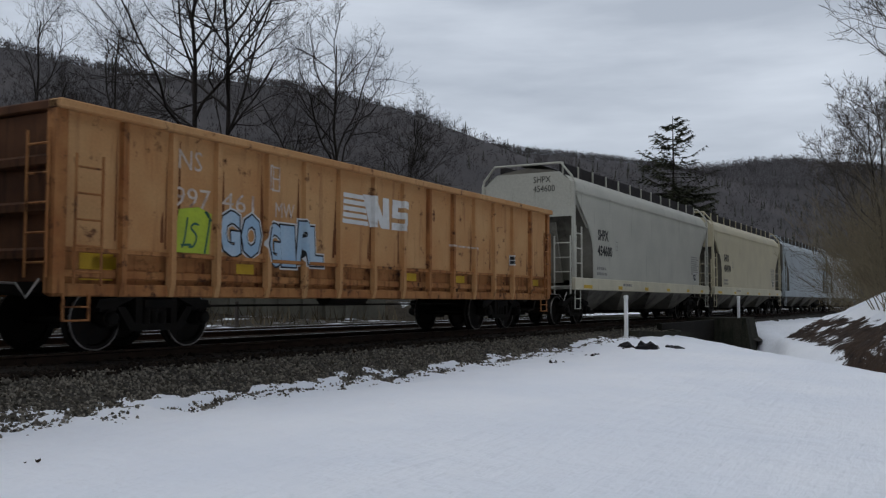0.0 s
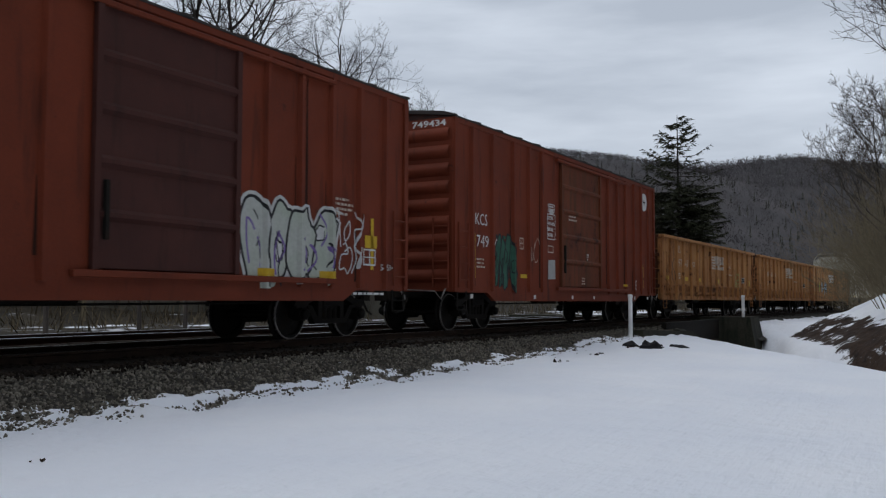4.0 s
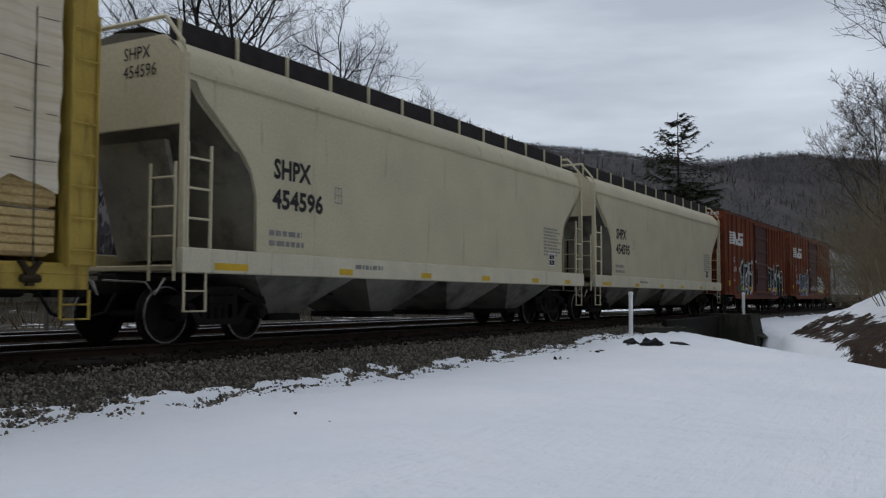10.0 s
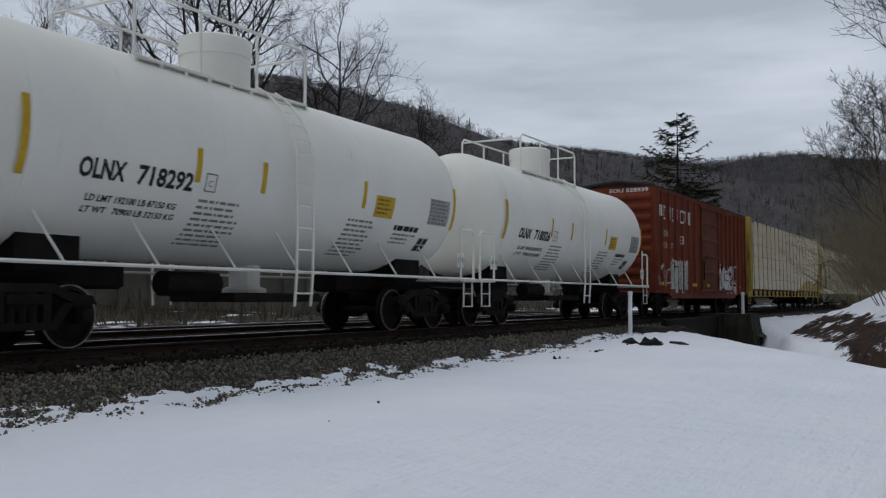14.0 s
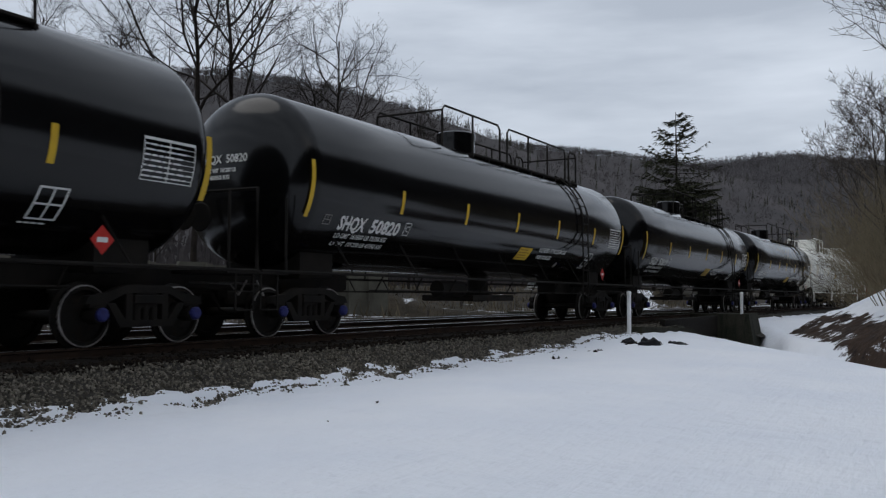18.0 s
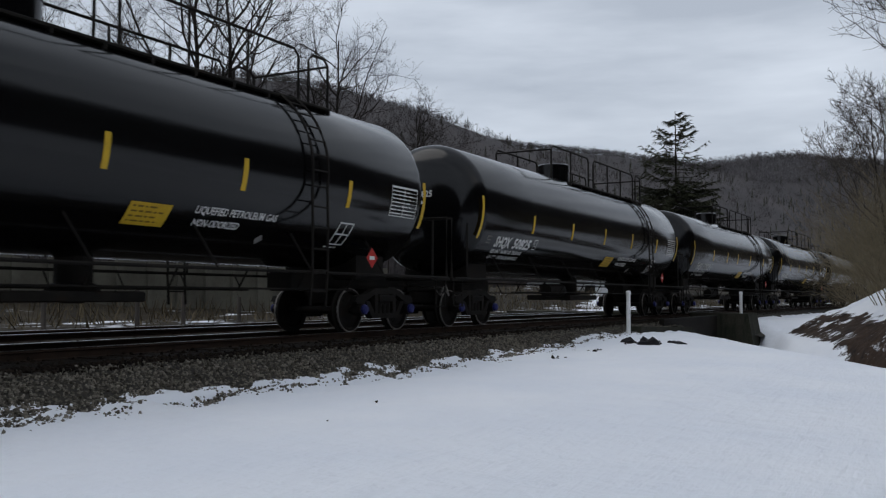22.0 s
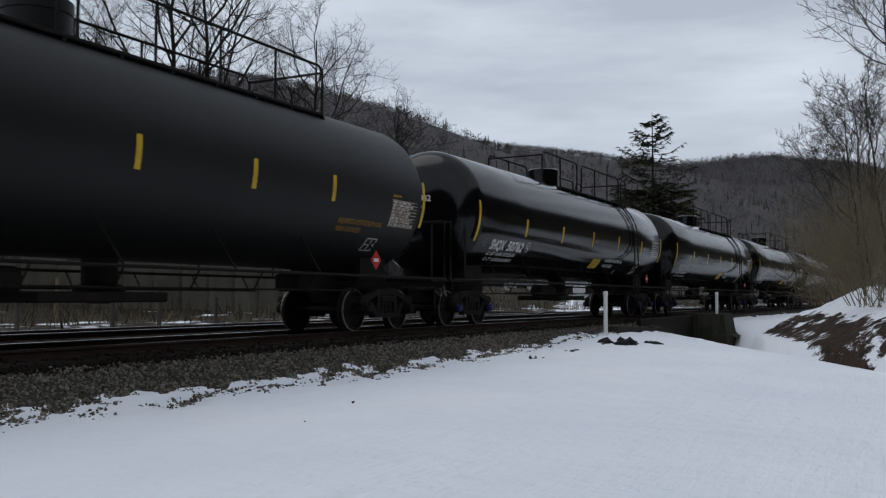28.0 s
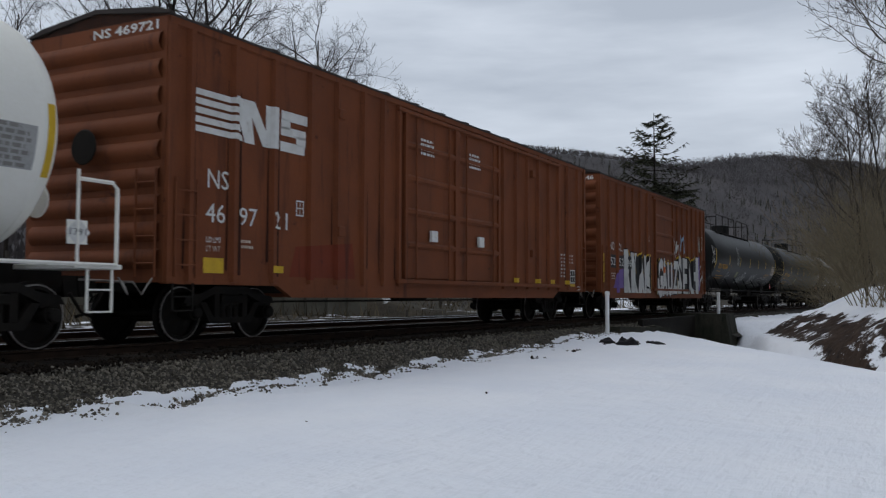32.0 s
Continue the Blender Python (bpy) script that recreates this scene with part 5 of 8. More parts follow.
def gondola(number, mw_x, seed, label):
    car = thing("gondola_car", label, "gondola car", "train cars")
    half, w, top = 8.08, 1.55, 3.28
    rnd = random.Random(seed)
    paint = ORANGE if number == "997461" else ORANGE_DEEP
    part("floor", Shape().box(-half + 0.1, half - 0.1, -w + 0.1, w - 0.1, 1.0, 1.12), ORANGE_DIM, car)
    ribs = (-7.0, -6.1, -5.17, -3.98, -2.98, -1.95, -0.8, 0.3, 1.35, 2.45, 3.52, 4.57, 5.67, 6.8)
    for side in (-1, 1):
        y = side * (w - 0.1)
        upper = Shape().box(-half, half, y - 0.03, y + 0.03, 1.36, top - 0.06)
        part("side_sheet", upper, paint, car, "faded orange side sheet streaked with rust")
        part("lower_side_sheet", Shape().box(-half, half, y - side * 0.08 - 0.02, y - side * 0.08 + 0.02, 0.92, 1.36), ORANGE_DIM, car, "rusty lower side sheet set back")
        part("top_chord", Shape().box(-half - 0.04, half + 0.04, y - side * 0.05, y + side * 0.18, top - 0.12, top), paint, car)
        part("side_sill", Shape().box(-half, half, y - 0.05, y + 0.06, 0.76, 0.93), ORANGE_DIM, car)
        part("side_ledge", Shape().box(-half, half, y - side * 0.06, y + side * 0.07, 1.34, 1.40), ORANGE_DIM, car, "rust-eaten ledge along the side")
        for x in ribs:
            sh = Shape().loft([[(x - 0.06, side * (w - 0.08), z), (x - 0.045, side * (w + o), z), (x + 0.045, side * (w + o), z), (x + 0.06, side * (w - 0.08), z)]
                               for z, o in ((0.76, -0.03), (0.95, 0.02), (1.42, 0.02), (top - 0.13, 0.01))])
            part("side_rib", sh, ORANGE_DIM if rnd.random() < 0.25 else paint, car)
        for x in (-half + 0.06, half - 0.06):
            part("corner_post", Shape().box(x - 0.09, x + 0.09, y - 0.09, y + 0.09, 0.78, top - 0.02), ORANGE_DIM, car)
    for sgn in (-1, 1):
        x = sgn * (half - 0.05)
        # end parts carry the shade between the cars in their colour
        part("end_sheet", Shape().box(x - 0.03, x + 0.03, -w + 0.1, w - 0.1, 0.95, top - 0.15), END_SHADED, car)
        for z in (1.3, 1.9, 2.5):
            part("end_rib", Shape().loft([[(x, yy, z - 0.11), (x + sgn * 0.1, yy, z - 0.05), (x + sgn * 0.1, yy, z + 0.05), (x, yy, z + 0.11)] for yy in (-w + 0.12, w - 0.12)]), END_SHADED, car)
        part("end_chord", Shape().box(x - 0.09, x + 0.09, -w, w, top - 0.13, top + 0.0), END_SHADED, car)
        ladder(car, sgn * (half + 0.08), sgn * (half + 0.08), -w + 0.08, -w + 0.5, 1.0, 2.9, 5, ORANGE_DIM)
        ladder(car, sgn * (half - 0.2), sgn * (half - 0.62), -w - 0.1, -w - 0.1, 0.9, 2.6, 5, ORANGE_DIM)
        step_iron(car, sgn * (half - 0.35) - 0.2, 0.4, -w + 0.04, 0.45, 0.8, ORANGE_DIM)
        coupler(car, sgn * (half + 0.1))
        bogie(car, sgn * (half - 2.15))
    part("scrap_heap", Shape().box(-half + 0.3, half - 0.3, -w + 0.25, w - 0.25, 1.12, 1.5), STEEL, car, "low dark load of scrap on the floor")
    underframe(car, half)
    wall = -(w - 0.065)
    DRAPE.clear()
    DRAPE[wall] = (ribs, 0.065, 0.048, 0.085)
    rust_streaks(car, ribs, wall, 1.42, 3.1, RUST_RUN, seed + 40, 0.09, 0.5)
    rust_streaks(car, ribs, -(w - 0.155), 0.95, 1.35, RUST_RUN, seed + 50, 0.09)
    letter(car, "NS", -6.0, 2.66, 0.30, wall, FADED_INK)
    if number == "997461":
        letter(car, "997", -6.05, 2.10, 0.30, wall, FADED_INK, 0.75)
        letter(car, "461", -5.05, 2.12, 0.30, wall, FADED_INK, 0.75)
    else:
        letter(car, number[:3], -5.98, 2.12, 0.30, wall, FADED_INK, 0.72)
        letter(car, number[3:], -5.0, 2.12, 0.30, wall, FADED_INK, 0.66)
    letter(car, "MW", mw_x + 0.14, 2.12, 0.26, wall, FADED_INK, 0.5)
    emblem(car, -0.72 if number != "997461" else -1.95, 2.16, 2.5, 0.62, wall, FADED_INK if number != "997461" else WHITE_INK)
    bars(car, -5.95, 1.85, 0.6, 3, wall, FADED_INK, seed=seed)
    bars(car, 2.3, 2.0, 1.5, 1, wall, FADED_INK, seed=seed + 1)
    mark(car, 5.52, 1.64, [rect(0, 0.26, 0, 0.26)], wall, BLACK_INK, "stencil_panel")
    frame_mark(car, 5.52, 1.64, 0.26, 0.26, wall, WHITE_INK, True, 0.03, 0.009)
    for x in (-7.4, -4.6, 0.6, 2.8, 7.2):
        if number == "997461":
            tape(car, x, 1.14, 0.42, 0.16, -(w - 0.155))
    if number == "997547":
        for x, wd in ((-7.5, 0.35), (-4.95, 0.55), (-2.7, 0.3), (-1.9, 0.3), (0.55, 0.35)):
            tape(car, x, 1.55, wd, 0.16, wall)
        scrawl(car, -7.0, 1.55, 0.75, 1.1, wall, SPRAY_BLACK, 5, 7, 0.03)
        scrawl(car, 3.98, 1.45, 0.6, 0.75, wall, SPRAY_OLIVE, 6, 5, 0.035)
        scrawl(car, 4.02, 1.5, 0.5, 0.6, wall, SPRAY_OLIVE, 16, 3, 0.03)
        tape(car, 7.0, 1.5, 0.42, 0.28, wall)
        letter(car, "LOADING", 2.55, 2.3, 0.13, wall, FADED_INK, 0.62)
    if number == "997461":
        mark(car, -6.05, 1.42, [[(0, 0), (0.74, 0), (0.78, 0.62), (0.5, 0.7), (0.1, 0.64)]], wall, SPRAY_GREEN, "spray_patch", 0.006, "lime green spray-painted patch")
        scrawl(car, -5.95, 1.55, 0.6, 0.45, wall, SPRAY_TEAL, 9, 4, 0.035, 0.010)
        bubble(car, "GO", -5.08, 1.46, 0.95, 0.62, wall, SPRAY_BLUE, SPRAY_BLACK, 3, SPRAY_WHITE, 0.03)
        bubble(car, "GIRL", -3.98, 1.38, 1.55, 0.62, wall, SPRAY_BLUE, SPRAY_BLACK, 4, SPRAY_WHITE, 0.03)
        tape(car, -7.6, 0.98, 0.55, 0.42, -(w - 0.155))
        frame_mark(car, -4.0, 2.55, 0.35, 0.42, wall, FADED_INK, True, 0.03)
    return car


# ---------------------------------------------------------------- boxcars
def boxcar(label, half, top, paint, door, door_paint, end_text, ribs, sill_low, roof=ROOF_DARK, door_kind="plain"):
    """door: (x0, x1). ribs: x places. sill_low: (x0, x1) of the deeper middle part of the side sill."""
    car = thing("boxcar", label, "boxcar", "train cars")
    w, low = 1.55, 0.92
    for side in (-1, 1):
        y = side * (w - 0.07)
        for a, b in ((-half, door[0]), (door[1], half)):
            part("side_sheet", Shape().box(a, b, y - 0.03, y + 0.03, low, top - 0.08), paint, car)
        part("side_sill", Shape().prism_y([(-half, low + 0.14), (-half, low - 0.02), (sill_low[0] - 0.4, low - 0.02), (sill_low[0], 0.70), (sill_low[1], 0.70), (sill_low[1] + 0.4, low - 0.02),
                                           (half, low - 0.02), (half, low + 0.14)], y - 0.045, y + 0.05), paint, car)
        part("eave", Shape().box(-half - 0.02, half + 0.02, y - 0.06, y + 0.1, top - 0.14, top), paint, car)
        for x in ribs:
            part("side_rib", Shape().loft([[(x - 0.08, y + side * 0.025, z), (x - 0.045, y + side * 0.105, z), (x + 0.045, y + side * 0.105, z), (x + 0.08, y + side * 0.025, z)]
                                           for z in (low + 0.02, top - 0.13)]), paint, car)
        for x in (-half + 0.05, half - 0.05):
            part("corner_post", Shape().box(x - 0.07, x + 0.07, y - 0.08, y + 0.09, low - 0.02, top - 0.02), paint, car)
        x0, x1 = door
        leaves = [(x0, x1)] if door_kind != "double" else [(x0, (x0 + x1) / 2), ((x0 + x1) / 2, x1)]
        for a, b in leaves:
            d = part("door", Shape().box(a + 0.01, b - 0.01, y + side * 0.015, y + side * 0.065, 1.12, top - 0.2), door_paint, car, "steel sliding door")
            n = 5
            for k in range(1, n):
                z = 1.12 + (top - 1.32) * k / n
                part("door_rib", Shape().loft([[(xx, y + side * 0.06, z - 0.09), (xx, y + side * 0.12, z - 0.03), (xx, y + side * 0.12, z + 0.03), (xx, y + side * 0.06, z + 0.09)] for xx in (a + 0.08, b - 0.08)]), door_paint, d)
            for xx in (a + 0.05, b - 0.05):
                part("door_edge", Shape().box(xx - 0.05, xx + 0.05, y + side * 0.05, y + side * 0.12, 1.1, top - 0.19), door_paint, d)
            if door_kind == "double":
                for xx in (a + 0.45, b - 0.45):
                    part("locking_bar", Shape().cyl((xx, y + side * 0.13, 1.1), (xx, y + side * 0.13, top - 0.3), 0.022, 6), door_paint, d)
                part("door_handle", Shape().box((a + b) / 2 - 0.14, (a + b) / 2 + 0.14, y + side * 0.11, y + side * 0.17, 1.95, 2.2), WHITE_INK, d, "white paint-worn door lock")
            else:
                part("door_handle", Shape().box(a + 0.16, a + 0.22, y + side * 0.1, y + side * 0.16, 1.5, 2.3), STEEL, d)
        part("door_track", Shape().box(x0 - 0.3, x1 + (x1 - x0) * 0.9, y + side * 0.05, y + side * 0.13, 1.0, 1.1), paint, car)
        part("upper_door_track", Shape().box(x0 - 0.3, x1 + (x1 - x0) * 0.9, y + side * 0.05, y + side * 0.13, top - 0.26, top - 0.18), paint, car)
    poly = [(-w, top - 0.02), (w, top - 0.02), (w, top + 0.02), (w - 0.3, top + 0.09), (0, top + 0.23), (-w + 0.3, top + 0.09), (-w, top + 0.02)]
    part("roof", Shape().prism_x(poly, -half - 0.03, half + 0.03), roof, car)
    n = round(half * 2 / 1.2)
    for k in range(n + 1):
        x = -half + 2 * half * k / n
        sh = Shape().loft([[(xx, yy, zz) for yy, zz in ((-w - 0.02, top + 0.0), (-w - 0.02, top + 0.04), (-w + 0.3, top + 0.13), (0, top + 0.27), (w - 0.3, top + 0.13), (w + 0.02, top + 0.04), (w + 0.02, top + 0.0), (0, top + 0.2))]
                           for xx in (x - 0.06, x + 0.06)])
        part("roof_seam", sh, roof, car)
    for sgn in (-1, 1):
        x = sgn * half
        part("end_sheet", Shape().prism_x([(-w + 0.05, low), (w - 0.05, low), (w - 0.05, top), (0, top + 0.2), (-w + 0.05, top)], x - sgn * 0.03, x + sgn * 0.03), paint, car)
        m = 9
        for k in range(m):
            z = low + 0.35 + (top - low - 0.75) * k / (m - 1)
            sh = Shape().loft([[(x + sgn * o, yy, z + dz) for o, dz in ((0.02, -0.16), (0.09, -0.10), (0.12, 0), (0.09, 0.10), (0.02, 0.16))] for yy in (-w + 0.14, -w + 0.22, w - 0.22, w - 0.14)], closed=False, caps=False)
            part("end_rib", sh, paint, car, smooth=True)
        coupler(car, sgn * (half + 0.12))
        bogie(car, sgn * (half - 1.95))
        ladder(car, sgn * (half - 0.12), sgn * (half - 0.56), -w - 0.03, -w - 0.03, 1.0, 2.5, 4, paint)
        ladder(car, sgn * (half + 0.16), sgn * (half + 0.16), -w + 0.1, -w + 0.5, 1.0, 2.6, 4, paint)
        step_iron(car, sgn * (half - 0.33) - 0.2, 0.42, -w + 0.02, 0.5, low, STEEL)
    part("brake_wheel", Shape().lathe_x(3.0, [(0.26, -half - 0.22), (0.28, -half - 0.235), (0.26, -half - 0.25)], 18), STEEL, car)
    underframe(car, half)
    DRAPE.clear()
    DRAPE[WALL] = (ribs, 0.085, 0.047, 0.078)
    rust_streaks(car, ribs, WALL, low + 0.05, top - 0.2, GRIME_RUN, len(label) + round(half * 10), 0.10, 0.32)
    if end_text:
        me = glyphs(end_text, 0.14 * 1.42, 0, 0.004)
        us = [v.co.x for v in me.vertices]
        k = 0.155 * len(end_text) / (max(us) - min(us))
        for v in me.vertices:
            v.co = (-half - 0.036, -1.32 + (max(us) - v.co.x) * k, top - 0.2 + v.co.y)
        link_mesh("lettering", me, WHITE_INK, car)
    return car


WALL = -1.515
RUST_RUN = surface("runs of rust", (0.19, 0.075, 0.03), (0.12, 0.045, 0.02), scale=3, fine=30, rough=0.9, bump=0)
GRIME_RUN = surface("runs of dark grime", (0.045, 0.016, 0.010), (0.03, 0.012, 0.008), scale=3, fine=30, rough=0.9, bump=0)


def disc_car():
    car = boxcar("oxide-red boxcar with a white round disc and spray paint", 7.65, 4.93, RED_BROWN, (-1.45, 1.8), RED_RUSTY, "KCS 749434",
                 (-6.8, -5.75, -4.55, -3.6, -2.75, 2.6, 3.5, 4.35, 5.25, 6.05, 6.9), (-5.6, 5.4))
    letter(car, "KCS", -6.62, 2.52, 0.28, WALL, WHITE_INK, 0.62)
    letter(car, "749", -6.55, 2.0, 0.28, WALL, WHITE_INK, 0.62)
    letter(car, "434", -5.62, 2.0, 0.24, WALL, WHITE_INK, 0.55)
    shards(car, -5.6, 1.1, 1.1, 1.15, WALL, SPRAY_TEAL, SPRAY_BLACK, 12, 4)
    tape(car, -6.72, 1.25, 0.1, 1.05, WALL)
    tape(car, -4.1, 1.3, 0.4, 0.1, WALL)
    tape(car, 4.1, 1.2, 0.28, 0.07, WALL)
    tape(car, 6.25, 1.15, 0.08, 0.9, WALL)
    mark(car, 6.475, 4.28, [[(0.325 * math.cos(a), 0.325 * math.sin(a)) for a in (2 * math.pi * k / 24 for k in range(24))]], WALL, WHITE_INK, "disc", 0.006, "white round disc")
    mark(car, 6.475, 4.28, [rect(-0.14, 0.14, -0.03, 0.03), rect(-0.02, 0.02, -0.1, 0.1)], WALL, STEEL, "disc_mark", 0.010)
    frame_mark(car, -2.34, 2.42, 0.56, 0.72, WALL, WHITE_INK, False, 0.022)
    for k, (word, wd) in enumerate((("SECURE", 0.36), ("BOTH HASPS", 0.46), ("BEFORE", 0.36), ("MOVING", 0.34))):
        letter(car, word, -2.29, 2.98 - k * 0.16, 0.095, WALL, WHITE_INK, wd, 0, 0.004)
    frame_mark(car, -2.28, 3.2, 0.46, 0.22, WALL, WHITE_INK, False, 0.022)
    bars(car, -2.22, 3.37, 0.34, 2, WALL, WHITE_INK, 0.08, 0.045, seed=5)
    frame_mark(car, -2.3, 2.05, 0.38, 0.2, WALL, FADED_INK, False, 0.025)
    frame_mark(car, -4.15, 2.05, 0.24, 0.3, WALL, FADED_INK, True, 0.025)
    mark(car, -2.3, 1.3, [[(0, 0), (0.52, 0.02), (0.5, 0.56), (0.03, 0.54)]], WALL, PALE_PANEL, "faded_placard", 0.005, "faded pale placard smeared with rust")
    mark(car, -2.2, 3.13, [[(0, 0), (0.3, 0.02), (0.28, 0.13), (0.02, 0.11)]], WALL, SPRAY_WHITE, "paper_scraps", 0.008)
    mark(car, 0.55, 1.95, [rect(0.0, 0.09, 0, 0.03), rect(0, 0.03, 0, 0.17), rect(0.0, 0.11, 0.15, 0.18), rect(0.09, 0.12, 0.07, 0.18)], WALL - 0.06, WHITE_INK, "chalk_mark", 0.006)
    scrawl(car, -3.6, 1.7, 0.6, 0.6, WALL, FADED_INK, 211, 4, 0.018)
    bars(car, 0.1, 1.4, 0.35, 3, WALL - 0.06, FADED_INK, 0.08, 0.04, seed=212)
    frame_mark(car, 5.2, 1.1, 0.3, 0.32, WALL, WHITE_INK, True, 0.03)
    bars(car, -6.55, 1.72, 0.5, 3, WALL, FADED_INK, seed=3)
    bars(car, -0.9, 3.2, 0.7, 2, WALL - 0.06, FADED_INK, 0.1, 0.05, seed=4)
    for x in (-6.9, -3.3, -0.6, 1.2, 5.2, 6.7):
        tape(car, x, 0.76, 0.14, 0.1, -1.53, WHITE_INK, "white_patch")
    return car


def tagged_red_car():
    car = boxcar("oxide-red boxcar with a large white spray painting", 7.5, 4.9, RED_BROWN, (-0.4, 2.4), MAROON, "RBOX 42361",
                 (-6.6, -5.6, -4.7, -3.8, -2.9, -2.0, -1.1, 3.1, 4.0, 4.9, 5.8, 6.7), (-5.4, 5.3))
    tape(car, 6.2, 1.3, 0.1, 1.0, WALL)
    scrawl(car, 5.05, 1.8, 0.7, 0.55, WALL, SPRAY_WHITE, 21, 4, 0.03)
    scrawl(car, 5.1, 1.25, 0.65, 0.5, WALL, SPRAY_WHITE, 20, 4, 0.03)
    letter(car, "55194", 6.55, 1.3, 0.12, WALL, WHITE_INK, 0.5)
    shards(car, -5.4, 0.9, 3.2, 1.5, WALL, SPRAY_WHITE, SPRAY_BLUE, 23, 6, None, SPRAY_BLACK)
    shards(car, 2.55, 1.05, 2.35, 1.25, WALL, SPRAY_SILVER, SPRAY_BLACK, 24, 4, SPRAY_WHITE, SPRAY_PURPLE)
    tape(car, 6.0, 1.72, 0.42, 0.24, WALL)
    frame_mark(car, 5.95, 1.38, 0.42, 0.32, WALL, WHITE_INK, True, 0.03)
    for x in (2.9, 4.55):
        tape(car, x, 1.1, 0.42, 0.13, WALL, lift=0.016)
    scrawl(car, -6.9, 2.6, 1.0, 0.7, WALL, SPRAY_WHITE, 25, 5, 0.06)
    bars(car, 5.0, 2.6, 0.6, 4, WALL, FADED_INK, seed=8)
    bars(car, -6.5, 1.9, 0.6, 3, WALL, FADED_INK, seed=9)
    bars(car, 5.6, 0.86, 1.2, 1, -1.53, WHITE_INK, seed=10)
    return car


def emblem_car(number, end_text, style):
    car = boxcar("orange-brown boxcar with a white striped emblem and graffiti", 7.66, 4.93, RED_ORANGE, (-1.15, 1.9), MAROON, end_text,
                 (-6.85, -6.06, -5.1, -4.1, -3.2, -2.2, 2.6, 3.45, 4.25, 5.05, 5.9, 6.75), (-5.3, 5.1))
    emblem(car, -6.9, 3.38, 2.95, 0.64, WALL, WHITE_INK)
    letter(car, "NS", -5.93, 2.5, 0.3, WALL, WHITE_INK, 0.42)
    letter(car, number[:3], -5.93, 2.03, 0.28, WALL, WHITE_INK, 0.7)
    letter(car, number[3:], -4.97, 2.03, 0.28, WALL, WHITE_INK, 0.66)
    tape(car, -6.95, 1.32, 0.42, 0.26, WALL)
    for x in (-4.2, -2.4, 2.5, 3.9, 6.2):
        tape(car, x, 1.18, 0.46, 0.14, WALL, lift=0.02)
    mark(car, -2.4, 2.5, [rect(0, 0.16, 0.1, 0.25), rect(0.2, 0.34, 0, 0.2), rect(1.05, 1.25, 0.12, 0.26)], WALL - 0.05, SPRAY_WHITE, "paper_scraps", 0.06)
    frame_mark(car, 5.0, 1.35, 0.42, 0.42, WALL, WHITE_INK, True, 0.03)
    bars(car, 5.9, 1.75, 0.5, 6, WALL, FADED_INK, seed=31)
    bars(car, -5.9, 1.7, 0.5, 2, WALL, FADED_INK, seed=32)
    if style == 1:
        scrawl(car, -6.0, 1.68, 1.75, 0.26, WALL, SPRAY_BLUE, 33, 20, 0.028)
        scrawl(car, -4.95, 1.15, 0.45, 0.42, WALL, SPRAY_WHITE, 38, 5, 0.035)
        scrawl(car, 0.2, 0.92, 0.3, 0.22, -1.53, SPRAY_WHITE, 39, 3, 0.03)
        shards(car, -4.2, 0.82, 2.9, 1.45, WALL, SPRAY_STEEL, SPRAY_BLACK, 34, 5, SPRAY_BLUE, SPRAY_WHITE)
        scrawl(car, -0.95, 1.3, 2.7, 0.28, WALL - 0.08, SPRAY_WHITE, 35, 26, 0.028)
        shards(car, 2.15, 1.05, 2.1, 1.15, WALL, SPRAY_SILVER, SPRAY_BLACK, 36, 4, None, SPRAY_WHITE)
        scrawl(car, 4.35, 1.55, 0.62, 0.3, WALL, SPRAY_SILVER, 37, 7, 0.03)
        scrawl(car, 4.4, 1.2, 0.55, 0.3, WALL, SPRAY_SILVER, 137, 6, 0.03)
    else:
        shards(car, -4.3, 0.8, 2.6, 1.6, WALL, SPRAY_BLACK, SPRAY_WHITE, 44, 5, SPRAY_TEAL)
        scrawl(car, -5.2, 0.85, 1.3, 0.7, WALL, SPRAY_TEAL, 45, 6, 0.09)
        scrawl(car, -3.0, 2.0, 0.8, 0.7, WALL, SPRAY_WHITE, 48, 5, 0.04)
        shards(car, 2.05, 0.78, 4.3, 1.75, WALL, SPRAY_BLACK, SPRAY_WHITE, 46, 6, None, SPRAY_TEAL)
        tape(car, 4.6, 2.25, 0.18, 0.16, WALL, SPRAY_GREEN, "green_sticker", 0.02)
        scrawl(car, -1.0, 0.8, 6.6, 0.3, -1.53, SPRAY_BLACK, 47, 22, 0.05)
    return car


